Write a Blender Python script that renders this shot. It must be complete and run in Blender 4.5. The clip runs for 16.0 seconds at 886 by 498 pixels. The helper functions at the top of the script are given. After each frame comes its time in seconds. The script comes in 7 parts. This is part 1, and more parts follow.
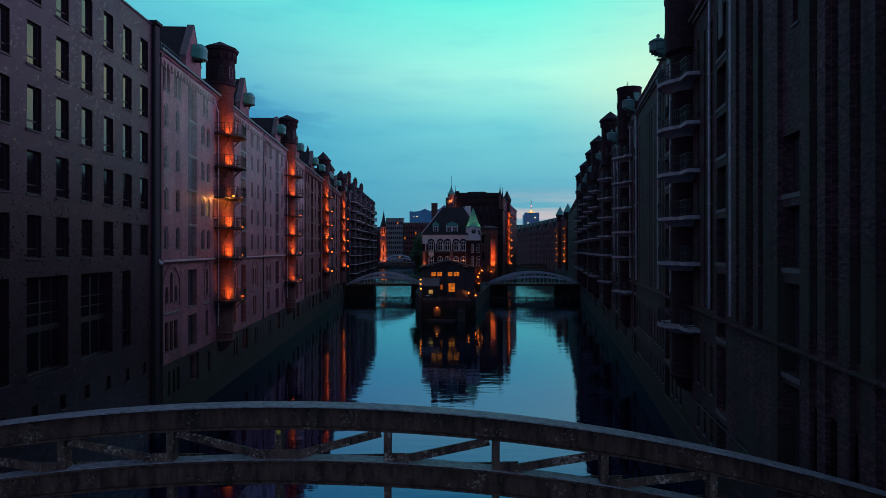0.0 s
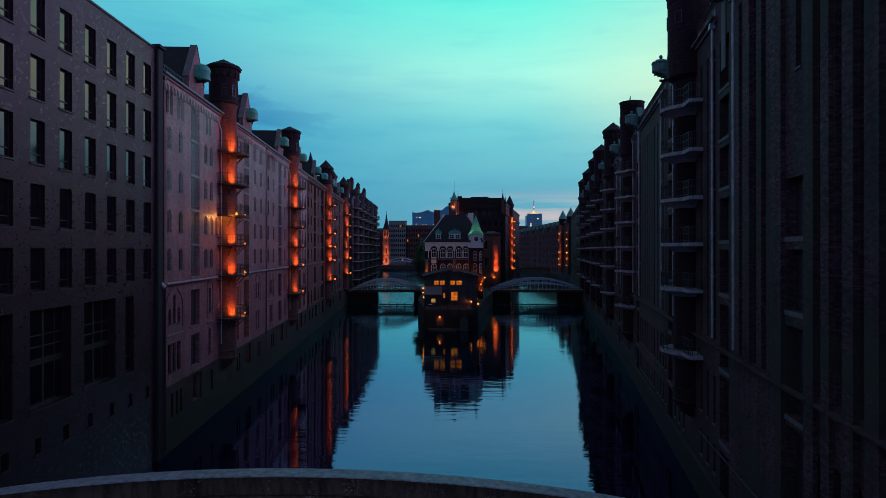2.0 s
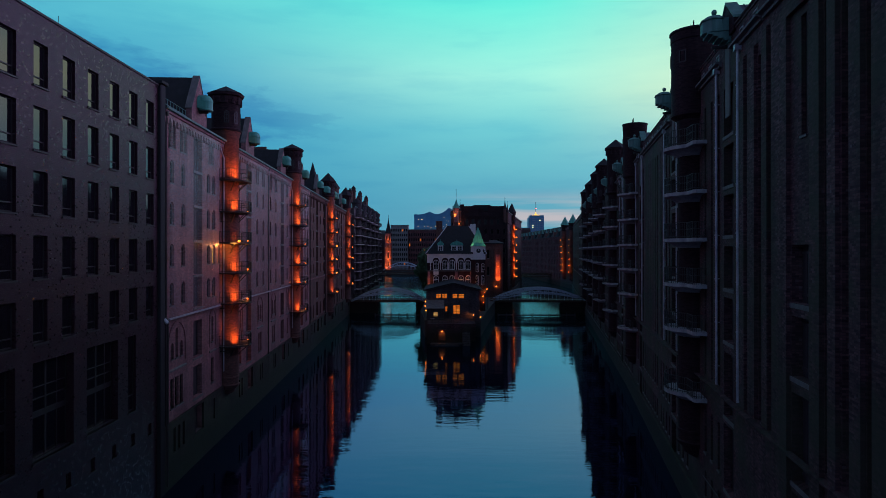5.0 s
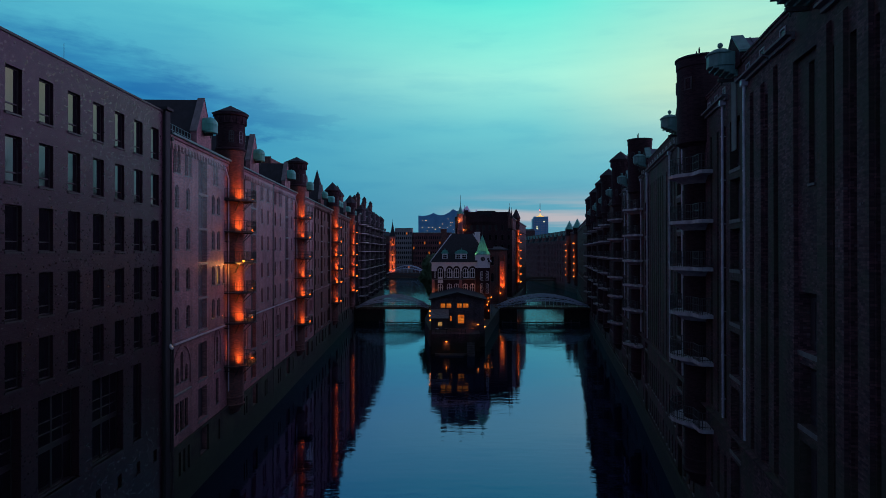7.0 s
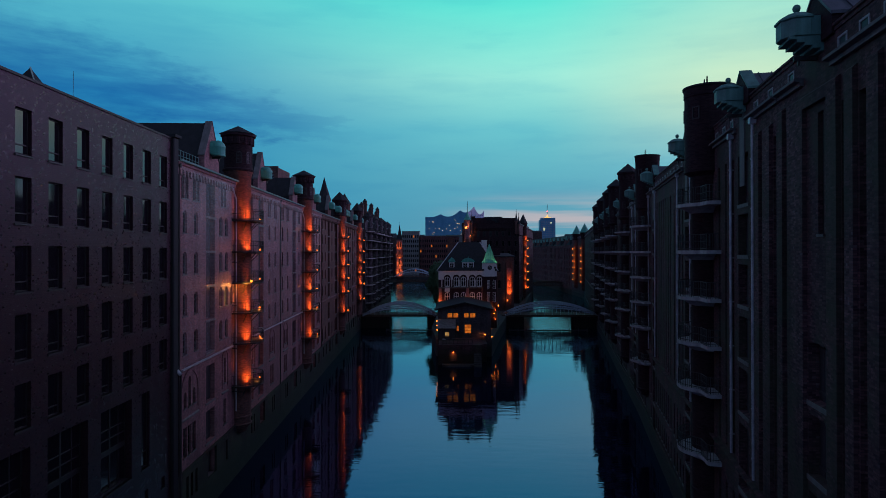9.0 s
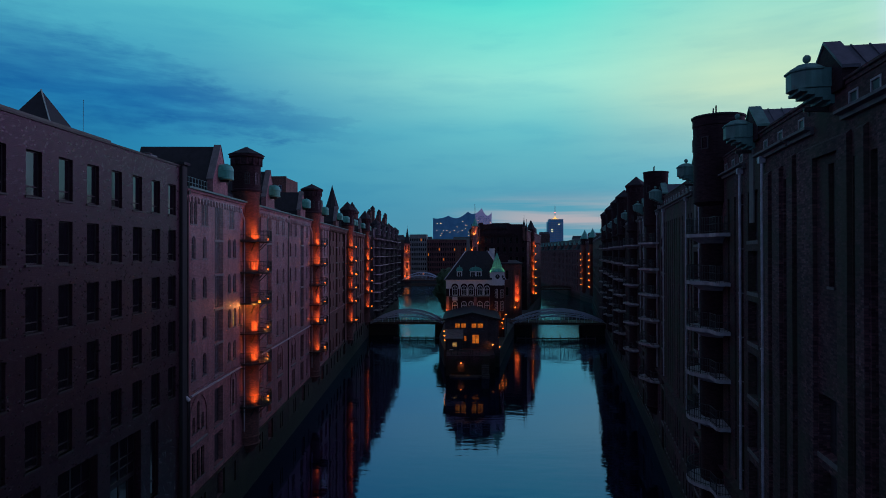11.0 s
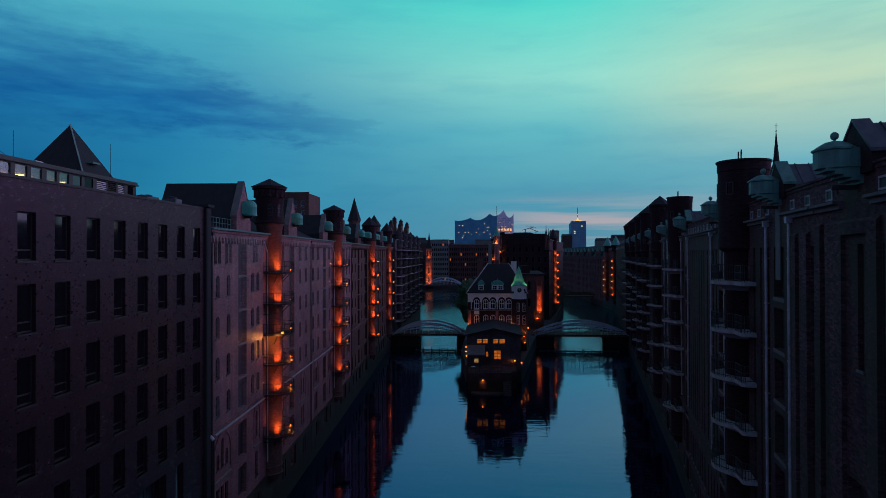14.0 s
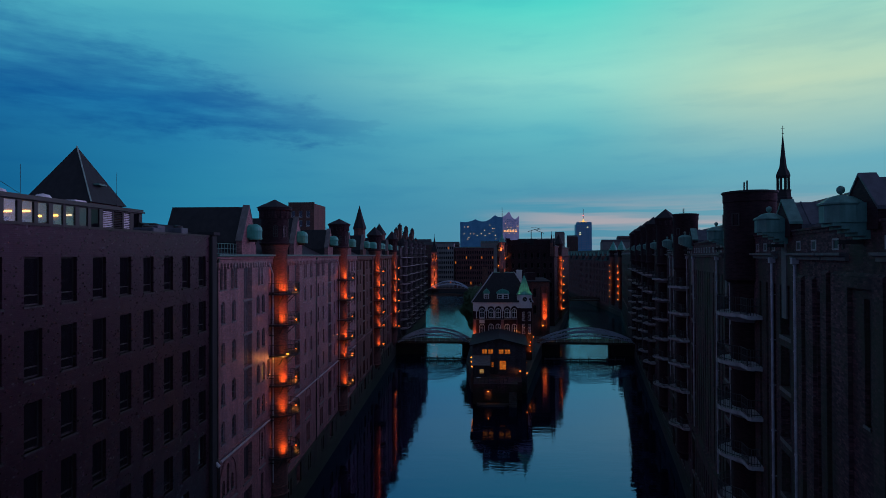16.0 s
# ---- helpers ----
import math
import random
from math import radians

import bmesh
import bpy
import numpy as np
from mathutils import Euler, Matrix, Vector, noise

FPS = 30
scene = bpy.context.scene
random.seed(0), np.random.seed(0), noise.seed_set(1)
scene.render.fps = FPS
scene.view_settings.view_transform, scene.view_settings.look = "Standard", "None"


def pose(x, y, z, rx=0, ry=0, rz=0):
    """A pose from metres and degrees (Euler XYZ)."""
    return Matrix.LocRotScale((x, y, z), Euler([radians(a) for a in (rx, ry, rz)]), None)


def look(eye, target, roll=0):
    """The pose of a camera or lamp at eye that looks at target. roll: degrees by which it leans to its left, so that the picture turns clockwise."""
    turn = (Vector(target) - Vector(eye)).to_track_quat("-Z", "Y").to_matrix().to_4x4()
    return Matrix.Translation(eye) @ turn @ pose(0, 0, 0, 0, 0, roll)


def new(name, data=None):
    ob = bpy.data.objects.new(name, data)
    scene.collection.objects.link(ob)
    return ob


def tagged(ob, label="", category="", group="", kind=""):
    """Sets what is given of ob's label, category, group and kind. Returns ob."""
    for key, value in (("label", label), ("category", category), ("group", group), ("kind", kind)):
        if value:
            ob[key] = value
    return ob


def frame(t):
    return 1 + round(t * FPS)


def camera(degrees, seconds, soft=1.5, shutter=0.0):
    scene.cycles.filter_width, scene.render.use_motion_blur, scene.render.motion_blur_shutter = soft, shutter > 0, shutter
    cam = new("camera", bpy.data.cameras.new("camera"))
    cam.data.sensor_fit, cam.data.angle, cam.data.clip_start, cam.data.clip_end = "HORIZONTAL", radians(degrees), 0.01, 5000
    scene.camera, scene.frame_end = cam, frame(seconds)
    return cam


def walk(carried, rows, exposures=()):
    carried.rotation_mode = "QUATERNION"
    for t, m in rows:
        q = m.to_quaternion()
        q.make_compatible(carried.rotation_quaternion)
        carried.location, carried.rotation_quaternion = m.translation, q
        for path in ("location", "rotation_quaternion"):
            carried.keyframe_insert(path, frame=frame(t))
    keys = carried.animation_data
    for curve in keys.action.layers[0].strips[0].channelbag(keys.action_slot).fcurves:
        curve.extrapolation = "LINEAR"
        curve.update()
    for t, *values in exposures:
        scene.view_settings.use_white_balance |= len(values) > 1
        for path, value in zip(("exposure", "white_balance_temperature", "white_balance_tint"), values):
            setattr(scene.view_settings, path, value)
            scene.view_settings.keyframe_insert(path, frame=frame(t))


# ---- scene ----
cam = camera(70.1, 16.0, soft=0.5)
METRES, EYE, TILT, LEAN, TURN = 14.3, 13.3, 0.0, 0.0, 0.0
ROWS = [
    (0.0, 0.0, 0.0, 0.0, 0.0, 0.0, -0.0),
    (0.5, 0.0007, 0.0008, 0.023, 0.05, 0.0, -0.01),
    (1.0, 0.0003, 0.0015, 0.0522, 0.12, 0.02, 0.01),
    (1.5, 0.0008, 0.0019, 0.0819, 0.19, 0.04, 0.01),
    (2.0, 0.0014, 0.0005, 0.112, 0.25, 0.05, 0.0),
    (2.5, 0.0011, 0.0001, 0.1424, 0.32, 0.06, 0.0),
    (3.0, 0.0009, 0.0007, 0.1722, 0.36, 0.09, -0.01),
    (3.5, -0.0002, 0.0025, 0.2016, 0.37, 0.11, -0.0),
    (4.0, -0.001, 0.0038, 0.2295, 0.38, 0.12, -0.01),
    (6.5, -0.0061, 0.0117, 0.3755, 0.65, 0.19, 0.04),
    (7.0, -0.0061, 0.0123, 0.4081, 0.8, 0.21, 0.05),
    (7.5, -0.0058, 0.011, 0.4407, 0.96, 0.23, 0.05),
    (8.0, -0.005, 0.0113, 0.4736, 1.12, 0.25, 0.05),
    (8.5, -0.0048, 0.0115, 0.5057, 1.28, 0.27, 0.06),
    (9.0, -0.0051, 0.012, 0.5355, 1.43, 0.28, 0.05),
    (11.5, -0.0045, 0.0132, 0.6991, 2.6, 0.39, 0.08),
    (12.0, -0.0049, 0.013, 0.732, 3.23, 0.42, 0.11),
    (12.5, -0.0031, 0.0118, 0.7652, 3.7, 0.43, 0.11),
    (13.0, -0.0024, 0.0108, 0.7984, 3.88, 0.45, 0.12),
    (13.5, -0.0009, 0.0116, 0.832, 4.01, 0.45, 0.13),
    (14.0, 0.0003, 0.0134, 0.8653, 4.11, 0.48, 0.14),
    (14.5, 0.0016, 0.0133, 0.8987, 4.23, 0.5, 0.16),
    (15.0, 0.0027, 0.013, 0.9327, 4.35, 0.51, 0.18),
    (15.5, 0.0039, 0.0134, 0.9657, 4.47, 0.54, 0.19),
    (16.0, 0.0038, 0.0128, 0.9991, 4.6, 0.55, 0.22),
]
walk(cam, [(t, pose(0, 0, EYE, TILT, LEAN, TURN) @ pose(METRES * x, METRES * y, METRES * z, 90 + pitch, roll, yaw)) for t, x, y, z, yaw, pitch, roll in ROWS], [(0.0, 0.40, 6500, 10), (7.0, 0.25, 6400, 10), (12.0, 0.05, 6250, 10), (16.0, -0.08, 6150, 10)])

# ---- world and large lights ----
world = bpy.data.worlds.new("dusk")
scene.world = world
world.use_nodes = True


class Nodes:
    """Short way to wire shader nodes."""

    def __init__(self, tree):
        self.tree = tree
        tree.nodes.clear()

    def add(self, kind, *links, **props):
        n = self.tree.nodes.new(kind)
        for k, v in props.items():
            setattr(n, k, v)
        for i, v in enumerate(links):
            self.put(n.inputs[i], v)
        return n

    def put(self, socket, v):
        if v is None:
            return
        if isinstance(v, bpy.types.NodeSocket):
            self.tree.links.new(v, socket)
        elif isinstance(v, bpy.types.Node):
            self.tree.links.new(v.outputs[0], socket)
        else:
            socket.default_value = v

    def math(self, op, a, b=None, c=None, clamp=False):
        return self.add("ShaderNodeMath", a, b, c, operation=op, use_clamp=clamp).outputs[0]

    def ramp(self, fac, stops, mode="LINEAR"):
        n = self.add("ShaderNodeValToRGB", fac)
        n.color_ramp.interpolation = mode
        els = n.color_ramp.elements
        while len(els) < len(stops):
            els.new(0.5)
        for e, (p, c) in zip(els, stops):
            e.position = p
            e.color = (*c, 1) if len(c) == 3 else c
        return n.outputs[0]

    def mix(self, fac, a, b, blend="MIX"):
        n = self.add("ShaderNodeMix", data_type="RGBA", blend_type=blend)
        for s, v in ((n.inputs[0], fac), (n.inputs[6], a), (n.inputs[7], b)):
            if isinstance(v, tuple) and len(v) == 3:
                v = (*v, 1)
            self.put(s, v)
        return n.outputs[2]

    def noise(self, vec, scale, detail=3.0, rough=0.5):
        n = self.add("ShaderNodeTexNoise", vec)
        n.inputs["Scale"].default_value = scale
        n.inputs["Detail"].default_value = detail
        n.inputs["Roughness"].default_value = rough
        return n.outputs[0]


def grey(v):
    return (v, v, v)


def sky():
    n = Nodes(world.node_tree)
    way = n.add("ShaderNodeTexCoord").outputs["Generated"]
    s = n.add("ShaderNodeSeparateXYZ", way)
    x, y, z = s.outputs
    high = n.math("DIVIDE", n.math("ARCSINE", z), math.pi / 2, clamp=True)  # 0 horizon, 1 zenith
    turn = n.math("DIVIDE", n.math("ARCTAN2", x, y), math.pi)  # -1 .. 1, 0 ahead, right positive
    # the glow of the set sun, ahead and to the right
    side = n.math("MULTIPLY_ADD", turn, 0.5, 0.5)  # 0.5 ahead, 0.75 to the right
    glow = n.ramp(high, [(0.0, (0.10, 0.27, 0.36)), (0.055, (0.09, 0.32, 0.43)), (0.12, (0.13, 0.48, 0.53)), (0.17, (0.29, 0.71, 0.61)),
                         (0.24, (0.10, 0.69, 0.585)), (0.29, (0.05, 0.26, 0.46)), (0.36, (0.022, 0.09, 0.24)), (0.45, (0.016, 0.05, 0.15)), (0.62, (0.045, 0.075, 0.14)), (1.0, (0.09, 0.125, 0.20))])
    blue = n.ramp(high, [(0.0, (0.035, 0.25, 0.39)), (0.06, (0.026, 0.24, 0.39)), (0.14, (0.022, 0.215, 0.42)),
                         (0.24, (0.11, 0.50, 0.55)), (0.30, (0.05, 0.24, 0.42)), (0.36, (0.025, 0.10, 0.26)), (0.62, (0.045, 0.075, 0.14)), (1.0, (0.09, 0.125, 0.20))])
    pale = n.ramp(high, [(0.0, (0.16, 0.32, 0.38)), (0.08, (0.15, 0.42, 0.50)), (0.15, (0.52, 0.70, 0.50)), (0.24, (0.24, 0.66, 0.57)), (0.30, (0.08, 0.26, 0.42)), (0.38, (0.025, 0.10, 0.26)), (0.62, (0.045, 0.075, 0.14)), (1.0, (0.09, 0.125, 0.20))])
    # lilac sky added mostly out of view on the right, brightened to light the left facades, and the dusk away from it
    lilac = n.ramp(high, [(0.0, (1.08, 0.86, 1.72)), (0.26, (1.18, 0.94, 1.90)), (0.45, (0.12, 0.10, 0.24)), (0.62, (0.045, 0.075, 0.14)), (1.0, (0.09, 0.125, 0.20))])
    night = n.ramp(high, [(0.0, (0.34, 0.21, 0.36)), (0.4, (0.26, 0.17, 0.29)), (0.62, (0.045, 0.075, 0.14)), (1.0, (0.09, 0.125, 0.20))])
    behind = n.ramp(high, [(0.0, (0.19, 0.26, 0.43)), (0.4, (0.13, 0.19, 0.32)), (0.62, (0.045, 0.075, 0.14)), (1.0, (0.09, 0.125, 0.20))])
    col = n.mix(n.ramp(side, [(0.415, grey(0)), (0.525, grey(1))], "EASE"), blue, glow)
    col = n.mix(n.ramp(side, [(0.515, grey(0)), (0.57, grey(1))], "EASE"), col, pale)
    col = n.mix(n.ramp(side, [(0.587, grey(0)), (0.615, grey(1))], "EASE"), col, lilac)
    col = n.mix(n.ramp(side, [(0.25, grey(1)), (0.375, grey(0))], "EASE"), col, night)
    col = n.mix(n.ramp(n.math("ABSOLUTE", turn), [(0.50, grey(0)), (0.64, grey(1))], "EASE"), col, behind)
    deep = n.math("MULTIPLY", n.ramp(side, [(0.375, grey(1)), (0.445, grey(0))], "EASE"), n.ramp(high, [(0.06, grey(1)), (0.2, grey(0))], "EASE"))
    col = n.mix(deep, col, n.mix(1.0, col, (0.30, 0.46, 0.66), "MULTIPLY"))
    # rosy streaks low over the set sun
    low = n.add("ShaderNodeCombineXYZ", n.math("MULTIPLY", turn, 9.0), n.math("MULTIPLY", high, 90.0), 7.0)
    rosy = n.ramp(n.noise(low.outputs[0], 1.0, 4.0, 0.5), [(0.42, grey(0)), (0.60, grey(1))])
    where = n.math("MULTIPLY", n.ramp(high, [(0.0, grey(0.6)), (0.03, grey(1)), (0.065, grey(0))], "EASE"), n.ramp(side, [(0.49, grey(0)), (0.52, grey(1)), (0.57, grey(1)), (0.62, grey(0))], "EASE"))
    col = n.mix(n.math("MULTIPLY", n.math("MULTIPLY", rosy, where), 0.75), col, (0.52, 0.42, 0.42))
    # thin streaks, and a dark bank on the left that thins out towards the glow
    flat = n.add("ShaderNodeCombineXYZ", n.math("MULTIPLY", turn, 9.0), n.math("MULTIPLY", high, 34.0), 0.0)
    streak = n.noise(flat.outputs[0], 1.0, 5.0, 0.55)
    flat2 = n.add("ShaderNodeCombineXYZ", n.math("MULTIPLY", turn, 22.0), n.math("MULTIPLY", high, 58.0), 3.0)
    wisp = n.noise(flat2.outputs[0], 1.0, 8.0, 0.58)
    both = n.math("MULTIPLY_ADD", wisp, 0.45, n.math("MULTIPLY", streak, 0.55))
    tuft = n.math("MULTIPLY_ADD", wisp, 0.70, n.math("MULTIPLY", streak, 0.30))
    away = n.math("MULTIPLY", turn, -1.0)
    off = n.math("ABSOLUTE", n.math("SUBTRACT", n.math("SUBTRACT", high, 0.100), n.math("MULTIPLY", away, 0.30)))
    flat3 = n.add("ShaderNodeCombineXYZ", n.math("MULTIPLY", turn, 46.0), n.math("MULTIPLY", high, 80.0), 11.0)
    ragged = n.noise(flat3.outputs[0], 1.0, 9.0, 0.62)
    off = n.math("MULTIPLY_ADD", n.math("SUBTRACT", ragged, 0.5), 0.07, off)
    thick = n.math("MAXIMUM", n.math("MULTIPLY", n.math("SUBTRACT", away, 0.020), 0.27), 0.006)
    bank = n.math("MULTIPLY", n.math("SUBTRACT", 1.15, n.math("DIVIDE", off, thick)), 1.5, clamp=True)
    bank = n.math("MULTIPLY", n.math("MULTIPLY", bank, n.ramp(away, [(0.03, grey(0)), (0.12, grey(1))], "EASE")), n.ramp(tuft, [(0.38, grey(0.0)), (0.46, grey(0.55)), (0.56, grey(1))]))
    dark = n.mix(1.0, col, (0.34, 0.46, 0.74), "MULTIPLY")
    col = n.mix(n.math("MULTIPLY", bank, 0.78), col, dark)
    band = n.ramp(high, [(0.02, grey(0)), (0.06, grey(1)), (0.22, grey(1)), (0.30, grey(0))], "EASE")
    light = n.mix(1.0, col, (1.22, 1.12, 1.04), "MULTIPLY")
    col = n.mix(n.math("MULTIPLY", band, n.ramp(both, [(0.44, grey(0)), (0.64, grey(0.45))])), col, light)
    dim = n.mix(1.0, col, (0.74, 0.84, 0.94), "MULTIPLY")
    col = n.mix(n.math("MULTIPLY", band, n.ramp(both, [(0.34, grey(0.45)), (0.48, grey(0))])), col, dim)
    under = n.ramp(z, [(0.0, grey(0)), (0.001, grey(1))])
    col = n.mix(under, (0.01, 0.015, 0.02), col)
    bg = n.add("ShaderNodeBackground", col, 1.0)
    out = n.add("ShaderNodeOutputWorld", bg)


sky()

# ---- materials ----


def material(name):
    m = bpy.data.materials.new(name)
    m.use_nodes = True
    return m, Nodes(m.node_tree)


def finish(n, color, rough=0.8, metal=0.0, bump=None, strength=0.3, distance=0.02, **more):
    b = n.add("ShaderNodeBsdfPrincipled")
    n.put(b.inputs["Base Color"], (*color, 1) if isinstance(color, tuple) and len(color) == 3 else color)
    n.put(b.inputs["Roughness"], rough)
    n.put(b.inputs["Metallic"], metal)
    for k, v in more.items():
        n.put(b.inputs[k.replace("_", " ")], v)
    if bump is not None:
        h = n.add("ShaderNodeBump")
        h.inputs["Strength"].default_value = strength
        h.inputs["Distance"].default_value = distance
        n.put(h.inputs["Height"], bump)
        n.put(b.inputs["Normal"], h.outputs[0])
    n.add("ShaderNodeOutputMaterial", b)
    return b


def wall_coords(n):
    """Coordinates on an upright wall: along, up."""
    p = n.add("ShaderNodeTexCoord").outputs["Object"]
    s = n.add("ShaderNodeSeparateXYZ", p)
    along = n.math("ADD", s.outputs[0], s.outputs[1])
    return n.add("ShaderNodeCombineXYZ", along, s.outputs[2], 0.0).outputs[0], p, s


def brick_material(name, dark, light, mortar, speck=0.0, speck_colour=(0.5, 0.46, 0.5), stain=0.5, algae=True, rough=0.85, glaze=(1.0, 1.0, 1.0), moss=0.0, ior=1.45, turned=0.0):
    m, n = material(name)
    v, p, s = wall_coords(n)
    if turned:  # round a tower
        v = n.add("ShaderNodeCombineXYZ", n.math("MULTIPLY", n.math("ARCTAN2", s.outputs[1], s.outputs[0]), turned), s.outputs[2], 0.0).outputs[0]
    t = n.add("ShaderNodeTexBrick", v, offset=0.5)
    t.inputs["Scale"].default_value = 1.0
    t.inputs["Color1"].default_value = (*dark, 1)
    t.inputs["Color2"].default_value = (*light, 1)
    t.inputs["Mortar"].default_value = (*mortar, 1)
    t.inputs["Mortar Size"].default_value = 0.008
    t.inputs["Brick Width"].default_value = 0.25
    t.inputs["Row Height"].default_value = 0.083
    t.inputs["Bias"].default_value = -0.1
    col = t.outputs["Color"]
    if speck:
        cell = n.add("ShaderNodeCombineXYZ", n.math("SNAP", n.add("ShaderNodeSeparateXYZ", v).outputs[0], 0.125), n.math("SNAP", s.outputs[2], 0.083), 0.0)
        w = n.add("ShaderNodeTexWhiteNoise", cell.outputs[0])
        patch = n.math("MULTIPLY", n.noise(p, 0.8, 3.0), speck * 2.2)
        pick = n.math("GREATER_THAN", w.outputs[0], n.math("SUBTRACT", 1.0, n.math("MAXIMUM", n.math("SUBTRACT", patch, speck * 0.5), 0.0)))
        other = n.add("ShaderNodeTexWhiteNoise", n.add("ShaderNodeVectorMath", cell.outputs[0], (3.7, 9.1, 1.3), operation="ADD").outputs[0])
        # scattered light bricks; the pale colour also paints glints of the sky
        col = n.mix(n.math("MULTIPLY", pick, n.math("POWER", other.outputs[0], 2.0)), col, speck_colour)
        col = n.mix(n.math("MULTIPLY", w.outputs[0], 0.5), col, dark)
        if not algae:  # glazed clinker
            rough = n.math("MULTIPLY_ADD", pick, -0.5 * rough, rough)
    large = n.noise(p, 0.35, 4.0)
    fine = n.noise(p, 3.0, 5.0, 0.6)
    streaks = n.add("ShaderNodeMapping", p)
    streaks.inputs["Scale"].default_value = (1.6, 1.6, 0.08)
    run = n.noise(streaks.outputs[0], 1.0, 4.0, 0.6)
    shade = n.ramp(n.math("MULTIPLY_ADD", large, 0.5, n.math("MULTIPLY", run, 0.5)), [(0.35, grey(1 - stain)), (0.62, grey(1.0))])
    col = n.mix(1.0, col, shade, "MULTIPLY")
    col = n.mix(n.math("MULTIPLY", fine, 0.35), col, (dark[0] * 0.6, dark[1] * 0.6, dark[2] * 0.6))
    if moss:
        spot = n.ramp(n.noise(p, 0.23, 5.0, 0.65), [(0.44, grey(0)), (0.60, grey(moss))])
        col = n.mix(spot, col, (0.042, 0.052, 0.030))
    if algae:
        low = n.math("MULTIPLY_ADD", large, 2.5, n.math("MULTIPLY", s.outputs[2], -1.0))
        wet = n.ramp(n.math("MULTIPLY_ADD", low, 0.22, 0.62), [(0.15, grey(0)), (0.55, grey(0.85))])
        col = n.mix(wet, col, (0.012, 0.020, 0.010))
    height = n.math("MULTIPLY_ADD", fine, 0.3, n.math("MULTIPLY", t.outputs["Fac"], -1.0))
    finish(n, col, rough, bump=height, strength=0.5, distance=0.012, Specular_Tint=(*glaze, 1), IOR=ior)
    return m


ROUND = {}


def bricks(name, *colours, **more):
    """A brick for flat walls, and the same laid round towers."""
    m = brick_material(name, *colours, **more)
    ROUND[m.name] = brick_material("curved " + name, *colours, turned=1.25, **more)
    return m


def plain(name, a, b, rough=0.7, metal=0.0, scale=2.0, strength=0.25, streak=0.0, **more):
    m, n = material(name)
    p = n.add("ShaderNodeTexCoord").outputs["Object"]
    big = n.noise(p, scale, 4.0, 0.6)
    fine = n.noise(p, scale * 14, 3.0, 0.6)
    f = n.math("MULTIPLY_ADD", fine, 0.35, n.math("MULTIPLY", big, 0.65))
    if streak:
        mp = n.add("ShaderNodeMapping", p)
        mp.inputs["Scale"].default_value = (2.5, 2.5, 0.15)
        f = n.math("MULTIPLY_ADD", n.noise(mp.outputs[0], 1.0, 4.0), streak, n.math("MULTIPLY", f, 1 - streak))
    col = n.ramp(f, [(0.36, a), (0.64, b)])
    r = n.math("MULTIPLY_ADD", big, 0.25, rough - 0.12)
    finish(n, col, r, metal, bump=fine, strength=strength, distance=0.01, **more)
    return m


def glow_material(name, colour, power):
    m, n = material(name)
    n.add("ShaderNodeOutputMaterial", n.add("ShaderNodeEmission", (*colour, 1), power))
    return m


def lit_window_material(name, colour, power):
    """A room's light behind a pane: uneven warm glow."""
    m, n = material(name)
    p = n.add("ShaderNodeTexCoord").outputs["Object"]
    lay = n.add("ShaderNodeMapping", p)
    lay.inputs["Scale"].default_value = (0.7, 0.7, 3.0)
    f = n.noise(lay.outputs[0], 1.0, 3.0)
    col = n.ramp(f, [(0.30, tuple(c * 0.30 for c in colour)), (0.5, tuple(c * 0.75 for c in colour)), (0.66, tuple(min(1.0, c * 1.5) for c in colour))])
    n.add("ShaderNodeOutputMaterial", n.add("ShaderNodeEmission", col, power))
    return m


def water_material():
    m, n = material("canal water")
    p = n.add("ShaderNodeTexCoord").outputs["Object"]
    wide = n.add("ShaderNodeMapping", p)
    wide.inputs["Scale"].default_value = (0.40, 1.25, 1.0)
    a = n.noise(wide.outputs[0], 0.9, 3.0, 0.5)
    b = n.noise(wide.outputs[0], 0.14, 2.0, 0.5)
    gust = n.noise(wide.outputs[0], 2.4, 2.0, 0.6)
    far = n.math("MULTIPLY_ADD", n.add("ShaderNodeSeparateXYZ", p).outputs[1], 0.04, -6.0, clamp=True)  # wind ripples past the side bridges
    h = n.math("MULTIPLY_ADD", a, n.math("MULTIPLY_ADD", far, 6.5, 0.40), b)
    h = n.math("MULTIPLY_ADD", gust, n.math("MULTIPLY_ADD", far, 3.0, 0.03), h)
    calm = n.noise(p, 0.05, 3.0)
    rough = n.math("MULTIPLY_ADD", far, 0.05, n.ramp(calm, [(0.4, grey(0.02)), (0.65, grey(0.05))]))
    bump = n.add("ShaderNodeBump")
    bump.inputs["Strength"].default_value, bump.inputs["Distance"].default_value = 0.052, 0.6
    n.put(bump.inputs["Height"], h)
    depth = n.add("ShaderNodeBsdfDiffuse", (0.002, 0.004, 0.012, 1))
    edge = n.add("ShaderNodeFresnel", 2.25, bump.outputs[0])
    gloss = n.ramp(edge.outputs[0], [(0.16, (0.34, 0.34, 0.92)), (0.36, (0.45, 0.57, 0.97)), (0.52, (0.60, 0.95, 1.0))])
    mirror = n.add("ShaderNodeBsdfGlossy", gloss, rough)
    n.put(mirror.inputs["Normal"], bump.outputs[0])
    n.add("ShaderNodeOutputMaterial", n.add("ShaderNodeMixShader", n.math("MULTIPLY_ADD", edge.outputs[0], 1.35, -0.06, clamp=True), depth, mirror))
    return m


